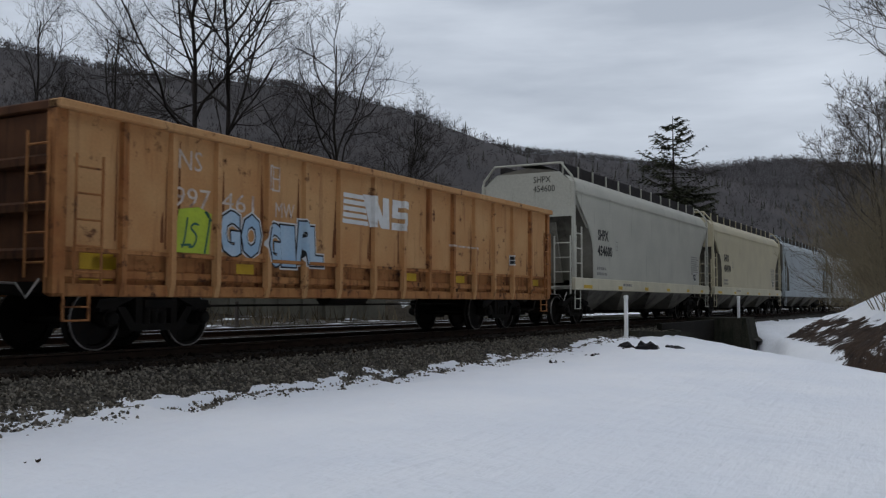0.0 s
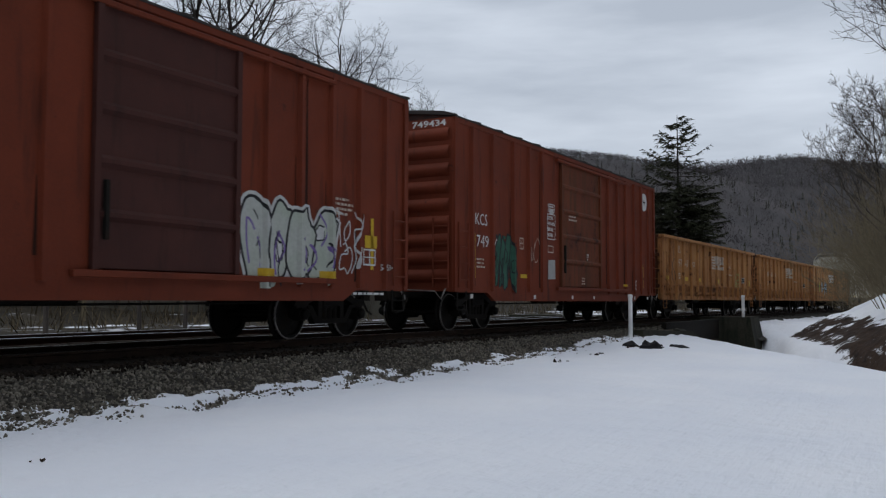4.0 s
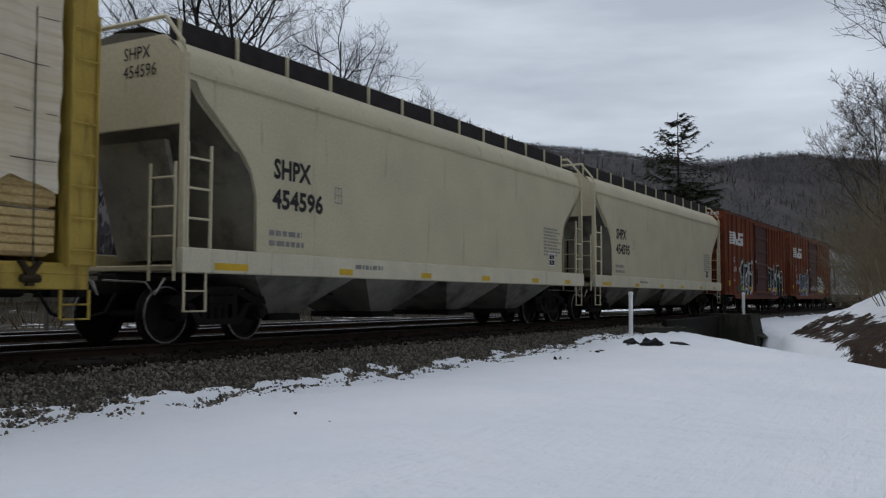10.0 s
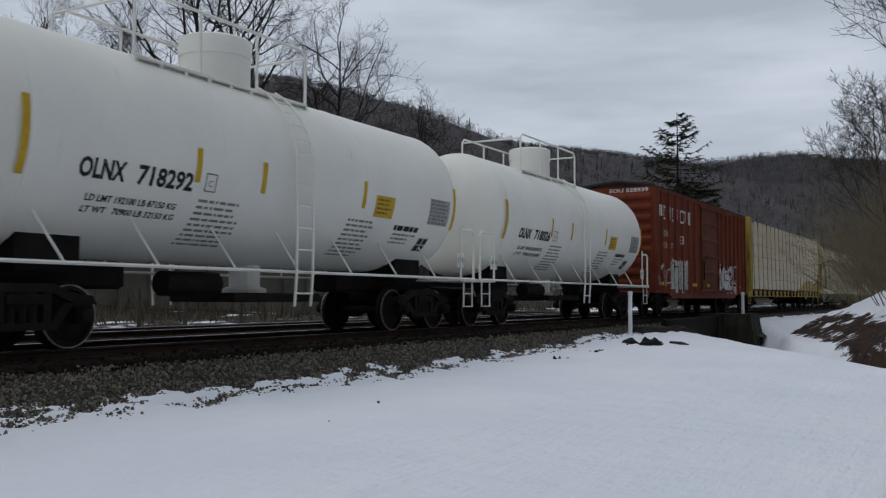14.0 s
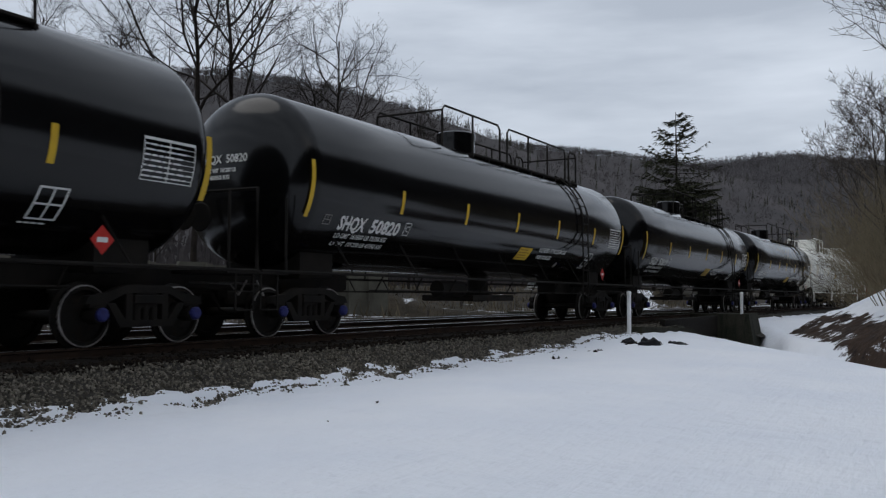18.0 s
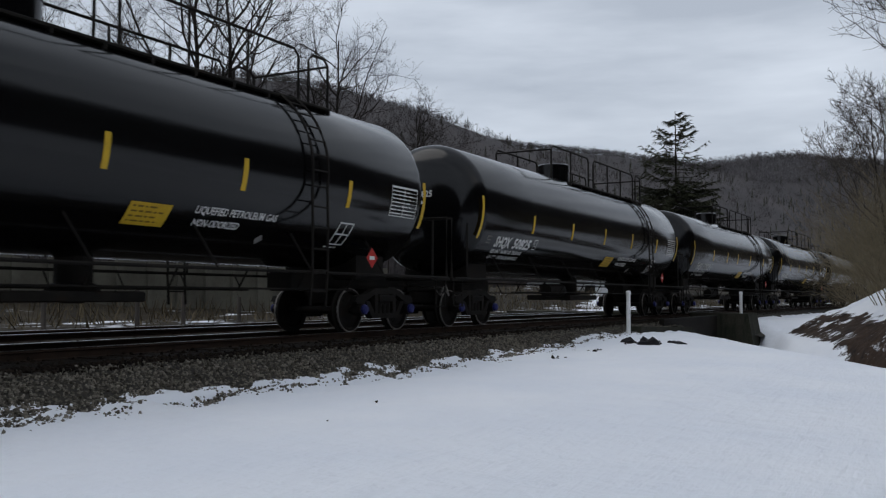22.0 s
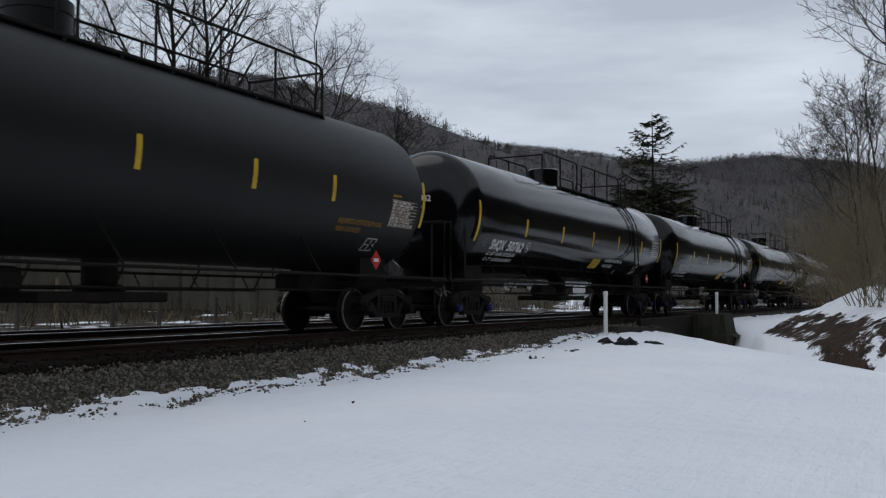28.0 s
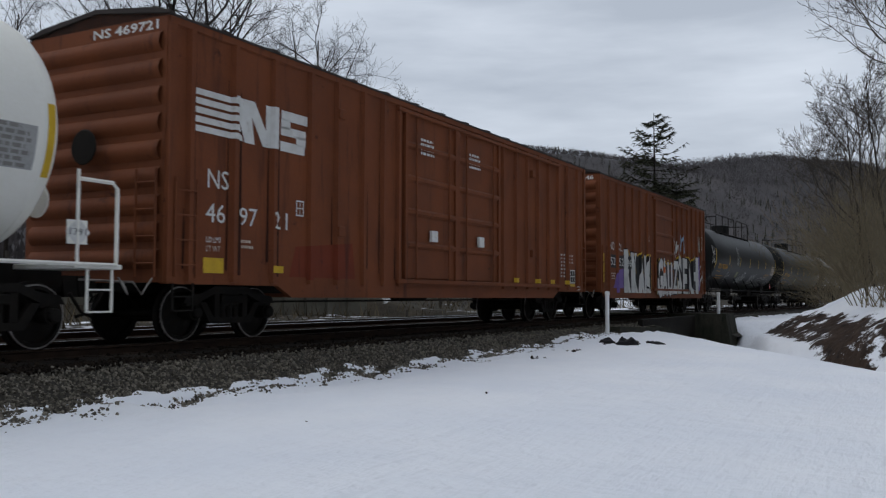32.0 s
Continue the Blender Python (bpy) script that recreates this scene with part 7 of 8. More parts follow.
# ---------------------------------------------------------------- lumber car
def lumber_car():
    car = thing("lumber_flatcar", "yellow centre-beam flatcar stacked with white-wrapped lumber", "flatcar", "train cars")
    half, w = 11.05, 1.5
    part("deck", Shape().box(-half, half, -w, w, 0.98, 1.12), YELLOW_CAR, car)
    for sgn in (-1, 1):
        y = sgn * (w - 0.05)
        part("side_sill", Shape().box(-half, half, y - 0.04, y + 0.05, 0.80, 1.14), YELLOW_CAR, car, "yellow side sill with chain pockets")
        for k in range(19):
            x = -half + 0.95 + k * 1.125
            arm = Shape().prism_y([(x - 0.17, 1.15), (x - 0.10, 1.15), (x, 1.04), (x + 0.10, 1.15), (x + 0.17, 1.15), (x + 0.05, 0.98), (x + 0.05, 0.84), (x - 0.05, 0.84), (x - 0.05, 0.98)], y + sgn * 0.05, y + sgn * 0.11)
            arm.cyl((x - 0.13, y + sgn * 0.09, 0.93), (x + 0.13, y + sgn * 0.09, 0.93), 0.05, 8)
            part("winch", arm, RUSTY_IRON, car, "rusty strap winch in a forked bracket")
        e = sgn * (half - 0.2)
        bulk = part("bulkhead", Shape().box(e - 0.12, e + 0.12, -w, w, 1.12, 5.0), YELLOW_CAR, car, "yellow end bulkhead")
        for y2 in (-w + 0.02, w - 0.02, -0.6, 0.6):
            part("bulkhead_post", Shape().box(e - 0.2, e + 0.2, y2 - 0.09, y2 + 0.09, 1.1, 5.02), YELLOW_CAR, bulk)
        for k in range(5):
            z = 1.5 + k * 0.75
            part("bulkhead_rib", Shape().box(e + sgn * 0.1, e + sgn * 0.22, -w + 0.1, w - 0.1, z, z + 0.16), YELLOW_CAR, bulk)
        part("bulkhead_cap", Shape().box(e - 0.2, e + 0.22, -w, w, 4.9, 5.05), YELLOW_CAR, bulk)
        coupler(car, sgn * (half + 0.12))
        bogie(car, sgn * (half - 2.1))
        step_iron(car, e - 0.2, 0.44, -w + 0.04, 0.42, 0.8, YELLOW_CAR)
        ladder(car, e - 0.2, e + 0.2, -w - 0.1, -w - 0.1, 1.1, 4.4, 8, YELLOW_CAR)
    part("centre_beam", Shape().box(-half + 0.3, half - 0.3, -0.07, 0.07, 1.1, 4.85), YELLOW_CAR, car)
    rnd = random.Random(4)
    for sgn in (-1, 1):
        y0, y1 = sgn * 0.12, sgn * (w - 0.03)
        zs = [1.2, 1.79, 2.39, 2.99, 3.59, 4.19, 4.76]
        xs = [-half + 0.45, -6.55, -3.35, -0.3, 2.3, 5.0, 7.6, half - 0.5]
        for i in range(7):
            for k in range(6):
                open_end = (i == 6 and k < 2) or (i in (4, 5) and k < 1)
                mat = LUMBER if open_end else WRAP
                o = rnd.uniform(0, 0.02)
                part("lumber_pack", Shape().box(xs[i] + 0.012, xs[i + 1] - 0.012, y0, y1 - sgn * o, zs[k] + 0.012, zs[k + 1] - 0.012), mat, car,
                     "bare sawn lumber bundle" if open_end else "lumber bundle in creased white wrap")
                if open_end:
                    for b in range(5):
                        z = zs[k] + 0.06 + b * 0.11
                        part("board_edge", Shape().box(xs[i] + 0.03, xs[i + 1] - 0.03, y1 - sgn * 0.02, y1 + sgn * 0.008, z, z + 0.085), LUMBER, car)
        # loose sheets of wrap hanging over the bundles
        for x0, x1 in ((-half + 0.5, -6.48), (-6.5, -0.24), (-0.25, 5.07), (5.05, half - 0.55)):
            cols, rowsn = 64, 40
            verts = []
            for r in range(rowsn + 1):
                for c in range(cols + 1):
                    u, v = c / cols, r / rowsn
                    # torn lower hem that climbs towards the end of the load
                    hem = x0 + (x1 - x0) * u
                    low = float(np.interp(hem, (-0.3, 2.0, 3.2, 5.0, 6.6, 8.0, 9.2, 9.8, 10.5), (1.22, 1.2, 1.36, 1.78, 1.9, 1.72, 1.8, 2.2, 2.0))) + 0.05 * noise.noise((hem * 2.2, 2, 5))
                    x, z = x0 + (x1 - x0) * u, low + (4.83 - low) * v
                    fold = 0.0
                    for q, (ux, uz, scale) in enumerate(((0.45, 0.9, 1.1), (-0.6, 0.8, 0.8), (0.1, 1.0, 1.7))):
                        fold += max(0, 1 - 7 * abs(noise.noise(((x * ux + z * uz) * scale, (x * uz - z * ux) * 0.25 * scale, 7 * q + sgn))))
                    slack = 1 + 0.9 * smooth(1, 6, x)
                    puff_out = abs(math.sin(math.pi * (x + half - 0.95) / 1.125))
                    z += 0.045 * puff_out * v ** 6 * (1 + 0.6 * noise.noise((x * 0.8, 3, sgn)))
                    verts.append((x, sgn * (w + 0.014 + 0.03 * puff_out * slack + slack * (0.014 * fold + 0.018 * noise.noise((x * 1.3, z * 1.7, 3 + sgn)) + 0.008 * noise.noise((x * 4.3 + z * 3, z * 3.1, 1)))), z))
            faces = [(r * (cols + 1) + c, r * (cols + 1) + c + 1, (r + 1) * (cols + 1) + c + 1, (r + 1) * (cols + 1) + c) for r in range(rowsn) for c in range(cols)]
            part("wrap_sheet", Shape().add(verts, faces), WRAP, car, "creased white plastic wrap", smooth=True)
        # billowing wrap over the top
        verts, cols = [], 40
        for c in range(cols + 1):
            x = -half + 0.45 + (2 * half - 0.95) * c / cols
            lift = 0.06 + 0.16 * noise.noise((x * 0.6, 1, sgn)) + 0.07 * noise.noise((x * 2.1, 4, sgn))
            for j in range(5):
                verts.append((x, sgn * (0.1 + (w - 0.08) * j / 4), 4.80 + lift * (1 - (j / 4) ** 3) + (0.08 if j < 3 else 0)))
        faces = [(c * 5 + j, c * 5 + j + 1, c * 5 + j + 6, c * 5 + j + 5) for c in range(cols) for j in range(4)]
        part("top_wrap", Shape().add(verts, faces), WRAP, car, "loose wrap over the load's top", smooth=True)
        for k in range(19):
            x = -half + 0.95 + k * 1.125
            part("strap_corner", Shape().box(x - 0.035, x + 0.035, sgn * (w - 0.03), sgn * (w + 0.045), 4.70, 4.87), STEEL, car, "black corner guard under the strap")
            part("load_strap", Shape().tube([(x, sgn * (w + 0.08), 1.1), (x, sgn * (w + 0.045), 3.0), (x, sgn * (w + 0.03), 4.78), (x, sgn * (w - 0.3), 4.95), (x, sgn * 0.1, 5.0)], 0.011, 5), STRAP, car, "dark tie-down strap")
        for z in (1.79, 2.39, 2.99, 3.59, 4.19):
            line = []
            for q in range(140):
                x = -half + 0.5 + (2 * half - 1.1) * q / 139
                line.append((x, sgn * (w + 0.026 + 0.03 * abs(math.sin(math.pi * (x + half - 0.95) / 1.125)) * (1 + 0.9 * smooth(1, 6, x)) + 0.012 * noise.noise((x * 0.7, z, 8))), z + 0.02 * noise.noise((x * 0.5, z * 3, 6))))
            part("bundle_gap", Shape().tube(line, 0.007, 4), GAP, car, "dark gap between bundle layers")
    letter(car, "TTZX", -9.6, 0.87, 0.2, -1.5, WHITE_INK, 0.6)
    letter(car, "75130", -7.9, 0.87, 0.2, -1.5, WHITE_INK, 0.65)
    mark(car, 0.1, 0.84, [rect(-0.4, 0.6, -0.02, 0.26)], -1.5, BLACK_INK, "number_panel", 0.004)
    letter(car, "TTX", -0.1, 0.86, 0.2, -1.5, WHITE_INK, 0.62, 0.2)
    part("stencil_plate", Shape().box(4.5, 4.94, -1.66, -1.64, 0.70, 1.14), STEEL, car, "black stencil plate hung on the sill")
    frame_mark(car, 4.5, 0.70, 0.44, 0.44, -1.662, WHITE_INK, True, 0.045)
    underframe(car, half, 0.7, 1.0)
    return car


GAP = surface("shadowed gap", (0.12, 0.10, 0.08), (0.36, 0.315, 0.25), scale=1.1, fine=8, rough=0.9, bump=0)
RUSTY_IRON = surface("rusty iron fitting", (0.05, 0.035, 0.018), (0.025, 0.018, 0.012), scale=5, fine=40, rough=0.85, bump=0.3)


# ---------------------------------------------------------------- tank cars
NOTICE = surface("pale green notice", (0.2, 0.21, 0.09), rough=0.6, bump=0)
PALE_PANEL = surface("grey stencil ground", (0.4, 0.4, 0.39), (0.34, 0.34, 0.33), scale=4, rough=0.6, bump=0)
BRONZE_INK = surface("brown print", (0.2, 0.12, 0.02), (0.16, 0.1, 0.02), scale=4, rough=0.6, bump=0)


def shell_profile(half, r, dish=0.62):
    prof = []
    for k in range(9):
        a = math.pi / 2 * k / 8
        prof.append((max(0.02, r * math.sin(a) ** 0.8), -half + dish * (1 - math.cos(a))))
    body = [(r, -half + dish + (2 * half - 2 * dish) * k / 6) for k in range(1, 6)]
    back = [(rr, -x) for rr, x in reversed(prof)]
    return prof + body + back


def rail_loop(car, pts, r, mat, name="handrail"):
    return part(name, Shape().tube(pts, r, 6), mat, car)


def tank(label, half, stripes, code, number, style):
    """style: 'gas' glossy black pressure car, 'amber' dull black with amber letters, 'white' short chemical car. half: of the shell."""
    car = thing("tank_car", label, "tank car", "train cars")
    white = style == "white"
    paint = {"gas": BLACK_TANK, "amber": BLACK_DULL, "white": WHITE_TANK}[style]
    fit = WHITE_TANK if white else STEEL
    r, zc = (1.63, 2.90) if not white else (1.61, 2.87)
    car_half = half + (0.95 if not white else 0.75)
    part("shell", Shape().lathe_x(zc, shell_profile(half, r), 48), paint, car, smooth=True)
    for x in (-half + 0.62, half - 0.62, -half * 0.33, half * 0.33) if white else ():
        part("weld_seam", Shape().lathe_x(zc, [(r + 0.001, x - 0.025), (r + 0.007, x - 0.012), (r + 0.007, x + 0.012), (r + 0.001, x + 0.025)], 40), paint, car, smooth=True)
    # dome, platform and rails
    bonnet_r = 0.5 if not white else 0.62
    top = zc + r
    bx = -0.35 if not white else -0.55
    hb = 0.5 if not white else 0.78
    part("bonnet", Shape().lathe_z(bx, 0, [(bonnet_r, top - 0.1), (bonnet_r, top + hb * 0.55), (bonnet_r * 1.03, top + hb * 0.55), (bonnet_r * 1.03, top + hb - 0.04), (bonnet_r * 0.92, top + hb), (0.05, top + hb + 0.03)], 24),
         paint if not white else WHITE_TANK, car, "valve bonnet on top of the tank", smooth=True)
    loops = {"gas": [(-2.7, 0.4), (0.85, 5.0), (5.3, 5.9)], "amber": [(-2.7, -0.75), (-0.4, 5.5)] if number == "953564" else [(-5.4, -0.9), (-0.4, 2.9)], "white": [(-3.2, 0.85)]}[style]
    px0, px1 = (-1.2 if style == "gas" else loops[0][0]), loops[-1][1]
    foot, rail_z = top - 0.25, 5.27
    deck = part("platform", Shape().box(px0, px1, -0.97, -0.36, foot, foot + 0.05).box(px0, px1, 0.36, 0.97, foot, foot + 0.05), fit, car, "open grating walkway")
    for k in range(9):
        x = px0 + (px1 - px0) * k / 8
        part("platform_bracket", Shape().box(x - 0.03, x + 0.03, -0.97, -0.5, foot - 0.2, foot), fit, deck)
    for y in (-0.92, 0.92):
        for a, b in loops:
            rail_loop(car, [(a, y, foot), (a, y, rail_z - 0.12), (a + 0.12, y, rail_z), (b - 0.12, y, rail_z), (b, y, rail_z - 0.12), (b, y, foot)], 0.027, fit)
            n = max(1, round((b - a) / 1.5))
            for k in range(1, n):
                x = a + (b - a) * k / n
                rail_loop(car, [(x, y, foot), (x, y, rail_z)], 0.025, fit, "rail_post")
    for x in (loops[0][0], px1):
        rail_loop(car, [(x, -0.92, rail_z - 0.12), (x, 0.92, rail_z - 0.12)], 0.025, fit)
    # bowed ladder down the near and far side
    lx = 4.65 if not white else -0.1
    for sgn in (-1, 1) if style != "amber" else ():
        sh = Shape()
        for x in (lx - 0.22, lx + 0.22):
            pts = []
            for k in range(11):
                a = math.pi / 2 - (math.pi / 2 + 0.15) * k / 10 - 0.5 * (1 - k / 10)
                pts.append((x, sgn * (r + 0.09) * math.cos(a), zc + (r + 0.09) * math.sin(a)))
            pts += [(x, sgn * (r + 0.09), zc - 0.9), (x, sgn * (r + 0.09), 1.1), (x - 0.0, sgn * (r + 0.05), 0.55)]
            sh.tube(pts, 0.026, 5)
        stiles = part("ladder", sh, fit, car, "steel ladder bent round the tank")
        for k in range(13):
            if k < 8:
                a = 0.98 - 1.13 * k / 7
                p = (sgn * (r + 0.09) * math.cos(a), zc + (r + 0.09) * math.sin(a))
            else:
                p = (sgn * (r + 0.09), zc - 0.25 - (k - 7) * 0.37)
            part("rung", Shape().cyl((lx - 0.22, p[0], p[1]), (lx + 0.22, p[0], p[1]), 0.017, 5), fit, stiles)
    # running rail along the tank's foot, with brackets
    for sgn in (-1, 1):
        y = sgn * 1.5
        part("side_rail", Shape().cyl((-car_half + 0.1, y, 1.14), (car_half - 0.1, y, 1.14), 0.03, 6), fit, car)
        for k in range(7):
            x = -half * 0.8 + 1.6 * half * k / 6
            part("rail_bracket", Shape().cyl((x, y, 1.14), (x - 0.28, sgn * 1.2, zc - 1.05), 0.02, 5), fit, car)
        if not white:
            part("lower_rail", Shape().cyl((-half + 2.6, sgn * 1.3, 0.84), (half - 2.6, sgn * 1.3, 0.84), 0.018, 5), fit, car)
            for k in range(9):
                x = -half + 2.8 + (2 * half - 5.6) * k / 8
                part("hanger", Shape().cyl((x, sgn * 1.5, 1.14), (x, sgn * 1.3, 0.82), 0.016, 5), fit, car)
    for sgn in (-1, 1):
        e = sgn * car_half
        part("draft_sill", Shape().box(e, sgn * (half - 3.2), -0.3, 0.3, 0.82, 1.2).box(sgn * (half - 1.9), sgn * (half - 0.9), -0.9, 0.9, 1.05, zc - r + 0.35), STEEL, car)
        part("end_platform", Shape().box(e, e - sgn * 0.8, -1.5, 1.5, 1.08, 1.15), fit, car)
        rail_loop(car, [(e - sgn * 0.06, -1.45, 1.1), (e - sgn * 0.06, -1.45, 2.2), (e - sgn * 0.14, -1.45, 2.28), (e - sgn * 0.7, -1.45, 2.28)] if white else [(e - sgn * 0.06, -1.45, 1.1), (e - sgn * 0.06, -1.45, 2.5), (e - sgn * 0.06, 1.45, 2.5), (e - sgn * 0.06, 1.45, 1.1)], 0.03, fit)
        rail_loop(car, [(e - sgn * 0.75, -1.48, 1.1), (e - sgn * 0.75, -1.48, 2.4)], 0.024, fit, "grab_post")
        step_iron(car, e - sgn * 0.35 - 0.2, 0.42, -1.45, 0.5, 1.1, fit)
        part("hand_brake", Shape().lathe_x(2.1, [(0.24, e - sgn * 0.2), (0.26, e - sgn * 0.22), (0.24, e - sgn * 0.24)], 16), fit, car)
        coupler(car, sgn * (car_half + 0.1))
        bogie(car, sgn * (half - (1.05 if not white else 0.95)), BLUE_CAP if style == "gas" else STEEL)
    part("outlet_valve", Shape().lathe_z(0.9 if not white else 0.3, 0, [(0.28, 1.7), (0.28, 0.9), (0.4, 0.86), (0.4, 0.7), (0.15, 0.6)], 14), fit, car)
    part("brake_reservoir", Shape().cyl((-2.2, -0.5, 0.92), (-1.0, -0.5, 0.92), 0.2, 12), STEEL, car)
    part("brake_lever_frame", Shape().box(-0.8, 1.6, -0.75, 0.75, 0.62, 0.78), STEEL, car)
    wall = (r, zc)
    for x, z0, z1 in stripes:
        tape(car, x - 0.05, z0, 0.11, z1 - z0, wall)
    if style == "gas":
        letter(car, code, -7.45, 1.93, 0.28, wall, WHITE_INK, 0.87, 0, 0.014)
        letter(car, number, -6.4, 1.93, 0.28, wall, WHITE_INK, 1.04, 0, 0.014)
        letter(car, "LD LMT 161800 LB 73350 KG", -7.4, 1.74, 0.11, wall, WHITE_INK, 1.76, 0, 0.003)
        letter(car, "LT WT  101200 LB 45950 KG", -7.35, 1.55, 0.11, wall, WHITE_INK, 1.72, 0, 0.003)
        frame_mark(car, -5.19, 1.95, 0.22, 0.29, wall, WHITE_INK, False, 0.018)
        letter(car, "C", -5.14, 2.04, 0.13, wall, WHITE_INK)
        frame_mark(car, -7.95, 2.0, 0.2, 0.2, wall, GREY_INK, True, 0.015)
        mark(car, 0.72, 1.6, [rect(0, 0.78, 0, 0.4)], wall, YELLOW, "warning_panel")
        bars(car, 0.78, 1.95, 0.64, 4, wall, BRONZE_INK, 0.085, 0.03, seed=91, lift=0.009)
        letter(car, "LIQUEFIED PETROLEUM GAS", 1.98, 1.92, 0.13, wall, WHITE_INK, 1.9, 0, 0.004)
        letter(car, "NON-ODORIZED", 2.04, 1.69, 0.13, wall, WHITE_INK, 1.03, 0, 0.004)
        mark(car, 3.75, 1.52, [[(0, -0.12), (0.1, 0.0), (0, 0.12), (-0.1, 0.0)]], wall, GREY_INK, "small_emblem")
        frame_mark(car, 5.67, 1.55, 0.46, 0.52, wall, WHITE_INK, True, 0.03)
        bars(car, 5.62, 1.5, 0.5, 1, wall, WHITE_INK, 0.05, 0.03, seed=92)
        mark(car, 7.15, 2.33, [rect(0, 0.99, 0.0, 0.016), rect(0, 0.99, 0.58, 0.62), rect(0, 0.016, 0, 0.6), rect(0.974, 0.99, 0, 0.6), rect(0.48, 0.496, 0, 0.6)]
             + [rect(0.0, 0.99, 0.06 + k * 0.075, 0.068 + k * 0.075) for k in range(7)], wall, WHITE_INK, "test_table")
        bars(car, 7.18, 2.935, 0.94, 8, wall, WHITE_INK, 0.075, 0.026, seed=93)
    elif style == "amber":
        letter(car, code, -7.68, 2.25, 0.25, wall, AMBER_INK, 0.82, 0, 0.01)
        letter(car, number, -6.75, 2.25, 0.25, wall, AMBER_INK, 1.17, 0, 0.01)
        bars(car, -7.6, 2.12, 0.75, 1, wall, AMBER_INK, 0.1, 0.06, seed=94)
        bars(car, -7.4, 1.86, 1.8, 2, wall, AMBER_INK, 0.16, 0.06, seed=95)
        frame_mark(car, -5.0, 2.2, 0.22, 0.3, wall, AMBER_INK, False, 0.018)
        letter(car, "C", -4.95, 2.28, 0.12, wall, AMBER_INK)
        mark(car, -2.98, 1.82, [rect(0, 0.52, 0, 0.34)], wall, NOTICE, "notice")
        bars(car, -2.93, 2.11, 0.42, 3, wall, GREY_INK, 0.09, 0.03, seed=990, lift=0.009)
        letter(car, "LIQUEFIED PETROLEUM GAS", 5.31, 2.12, 0.11, wall, AMBER_INK, 1.55)
        letter(car, "NON-ODORIZED", 5.33, 1.95, 0.11, wall, AMBER_INK, 0.85)
        frame_mark(car, 6.6, 1.52, 0.4, 0.34, wall, WHITE_INK, True, 0.025)
        mark(car, 7.08, 2.18, [rect(0, 1.05, 0.07 * k, 0.07 * k + 0.012) for k in range(9)], wall, FADED_INK, "test_table")
        bars(car, 7.1, 2.73, 1.0, 8, wall, FADED_INK, 0.07, 0.035, seed=97)
        bars(car, 7.1, 2.86, 0.35, 1, wall, AMBER_INK, 0.07, 0.05, seed=970)
    else:
        letter(car, code, -4.6, 2.27, 0.26, wall, BLACK_INK, 0.76, 0, 0.012)
        letter(car, number, -3.63, 2.27, 0.26, wall, BLACK_INK, 1.05, 0, 0.012)
        letter(car, "LD LMT 192100 LB 87150 KG", -4.37, 1.94, 0.1, wall, BLACK_INK, 1.6, 0, 0.003)
        letter(car, "LT WT   70900 LB 32150 KG", -4.36, 1.76, 0.1, wall, BLACK_INK, 1.64, 0, 0.003)
        frame_mark(car, -2.34, 2.29, 0.23, 0.28, wall, BLACK_INK, False, 0.015)
        letter(car, "C", -2.28, 2.37, 0.1, wall, BLACK_INK)
        bars(car, -2.38, 2.16, 1.1, 9, wall, GREY_INK, 0.105, 0.045, seed=98)
        bars(car, 1.5, 2.17, 1.0, 9, wall, GREY_INK, 0.105, 0.045, seed=99)
        mark(car, 2.26, 2.27, [rect(0, 0.68, 0, 0.43)], wall, YELLOW, "warning_panel")
        bars(car, 2.32, 2.64, 0.54, 4, wall, BRONZE_INK, 0.085, 0.04, seed=100, lift=0.009)
        bars(car, 3.15, 2.16, 1.1, 1, wall, BLACK_INK, 0.1, 0.11, seed=101)
        bars(car, 3.2, 1.98, 0.9, 3, wall, GREY_INK, 0.1, 0.04, seed=103)
        mark(car, 4.28, 1.58, [rect(0, 0.4, 0, 0.37)], wall, BLACK_INK, "stencil_panel")
        frame_mark(car, 4.28, 1.58, 0.4, 0.37, wall, WHITE_INK, True, 0.02, 0.009)
        mark(car, 4.34, 2.27, [rect(0, 0.86, 0, 0.56)], wall, PALE_PANEL, "test_table", 0.004)
        bars(car, 4.36, 2.82, 0.82, 7, wall, GREY_INK, 0.08, 0.05, seed=102)
    def on_head(text, y0, z0, size, width, mat):
        """Letters on the dished head at the car's rear."""
        me = glyphs(text, size * 1.42, 0, 0.006)
        us = [v.co.x for v in me.vertices]
        for v in me.vertices:
            y, zz = y0 - (v.co.x - min(us)) / (max(us) - min(us)) * width, z0 + v.co.y
            rho = min(1, math.hypot(y, zz - zc) / r) ** 1.25
            v.co = (-half + 0.62 * (1 - math.sqrt(max(0, 1 - rho * rho))) - 0.016, y, zz)
        link_mesh("lettering", me, mat, car)

    ink = {"gas": WHITE_INK, "amber": AMBER_INK, "white": BLACK_INK}[style]
    on_head(code + "  " + number, 0.75, 3.15, 0.15, 1.15, ink)
    on_head("LT WT  101200 LB", 0.55, 2.98, 0.07, 0.7, ink)
    on_head("45950 KG", 0.5, 2.85, 0.07, 0.5, ink)
    diamond = [[(0, -0.2), (0.2, 0), (0, 0.2), (-0.2, 0)]]
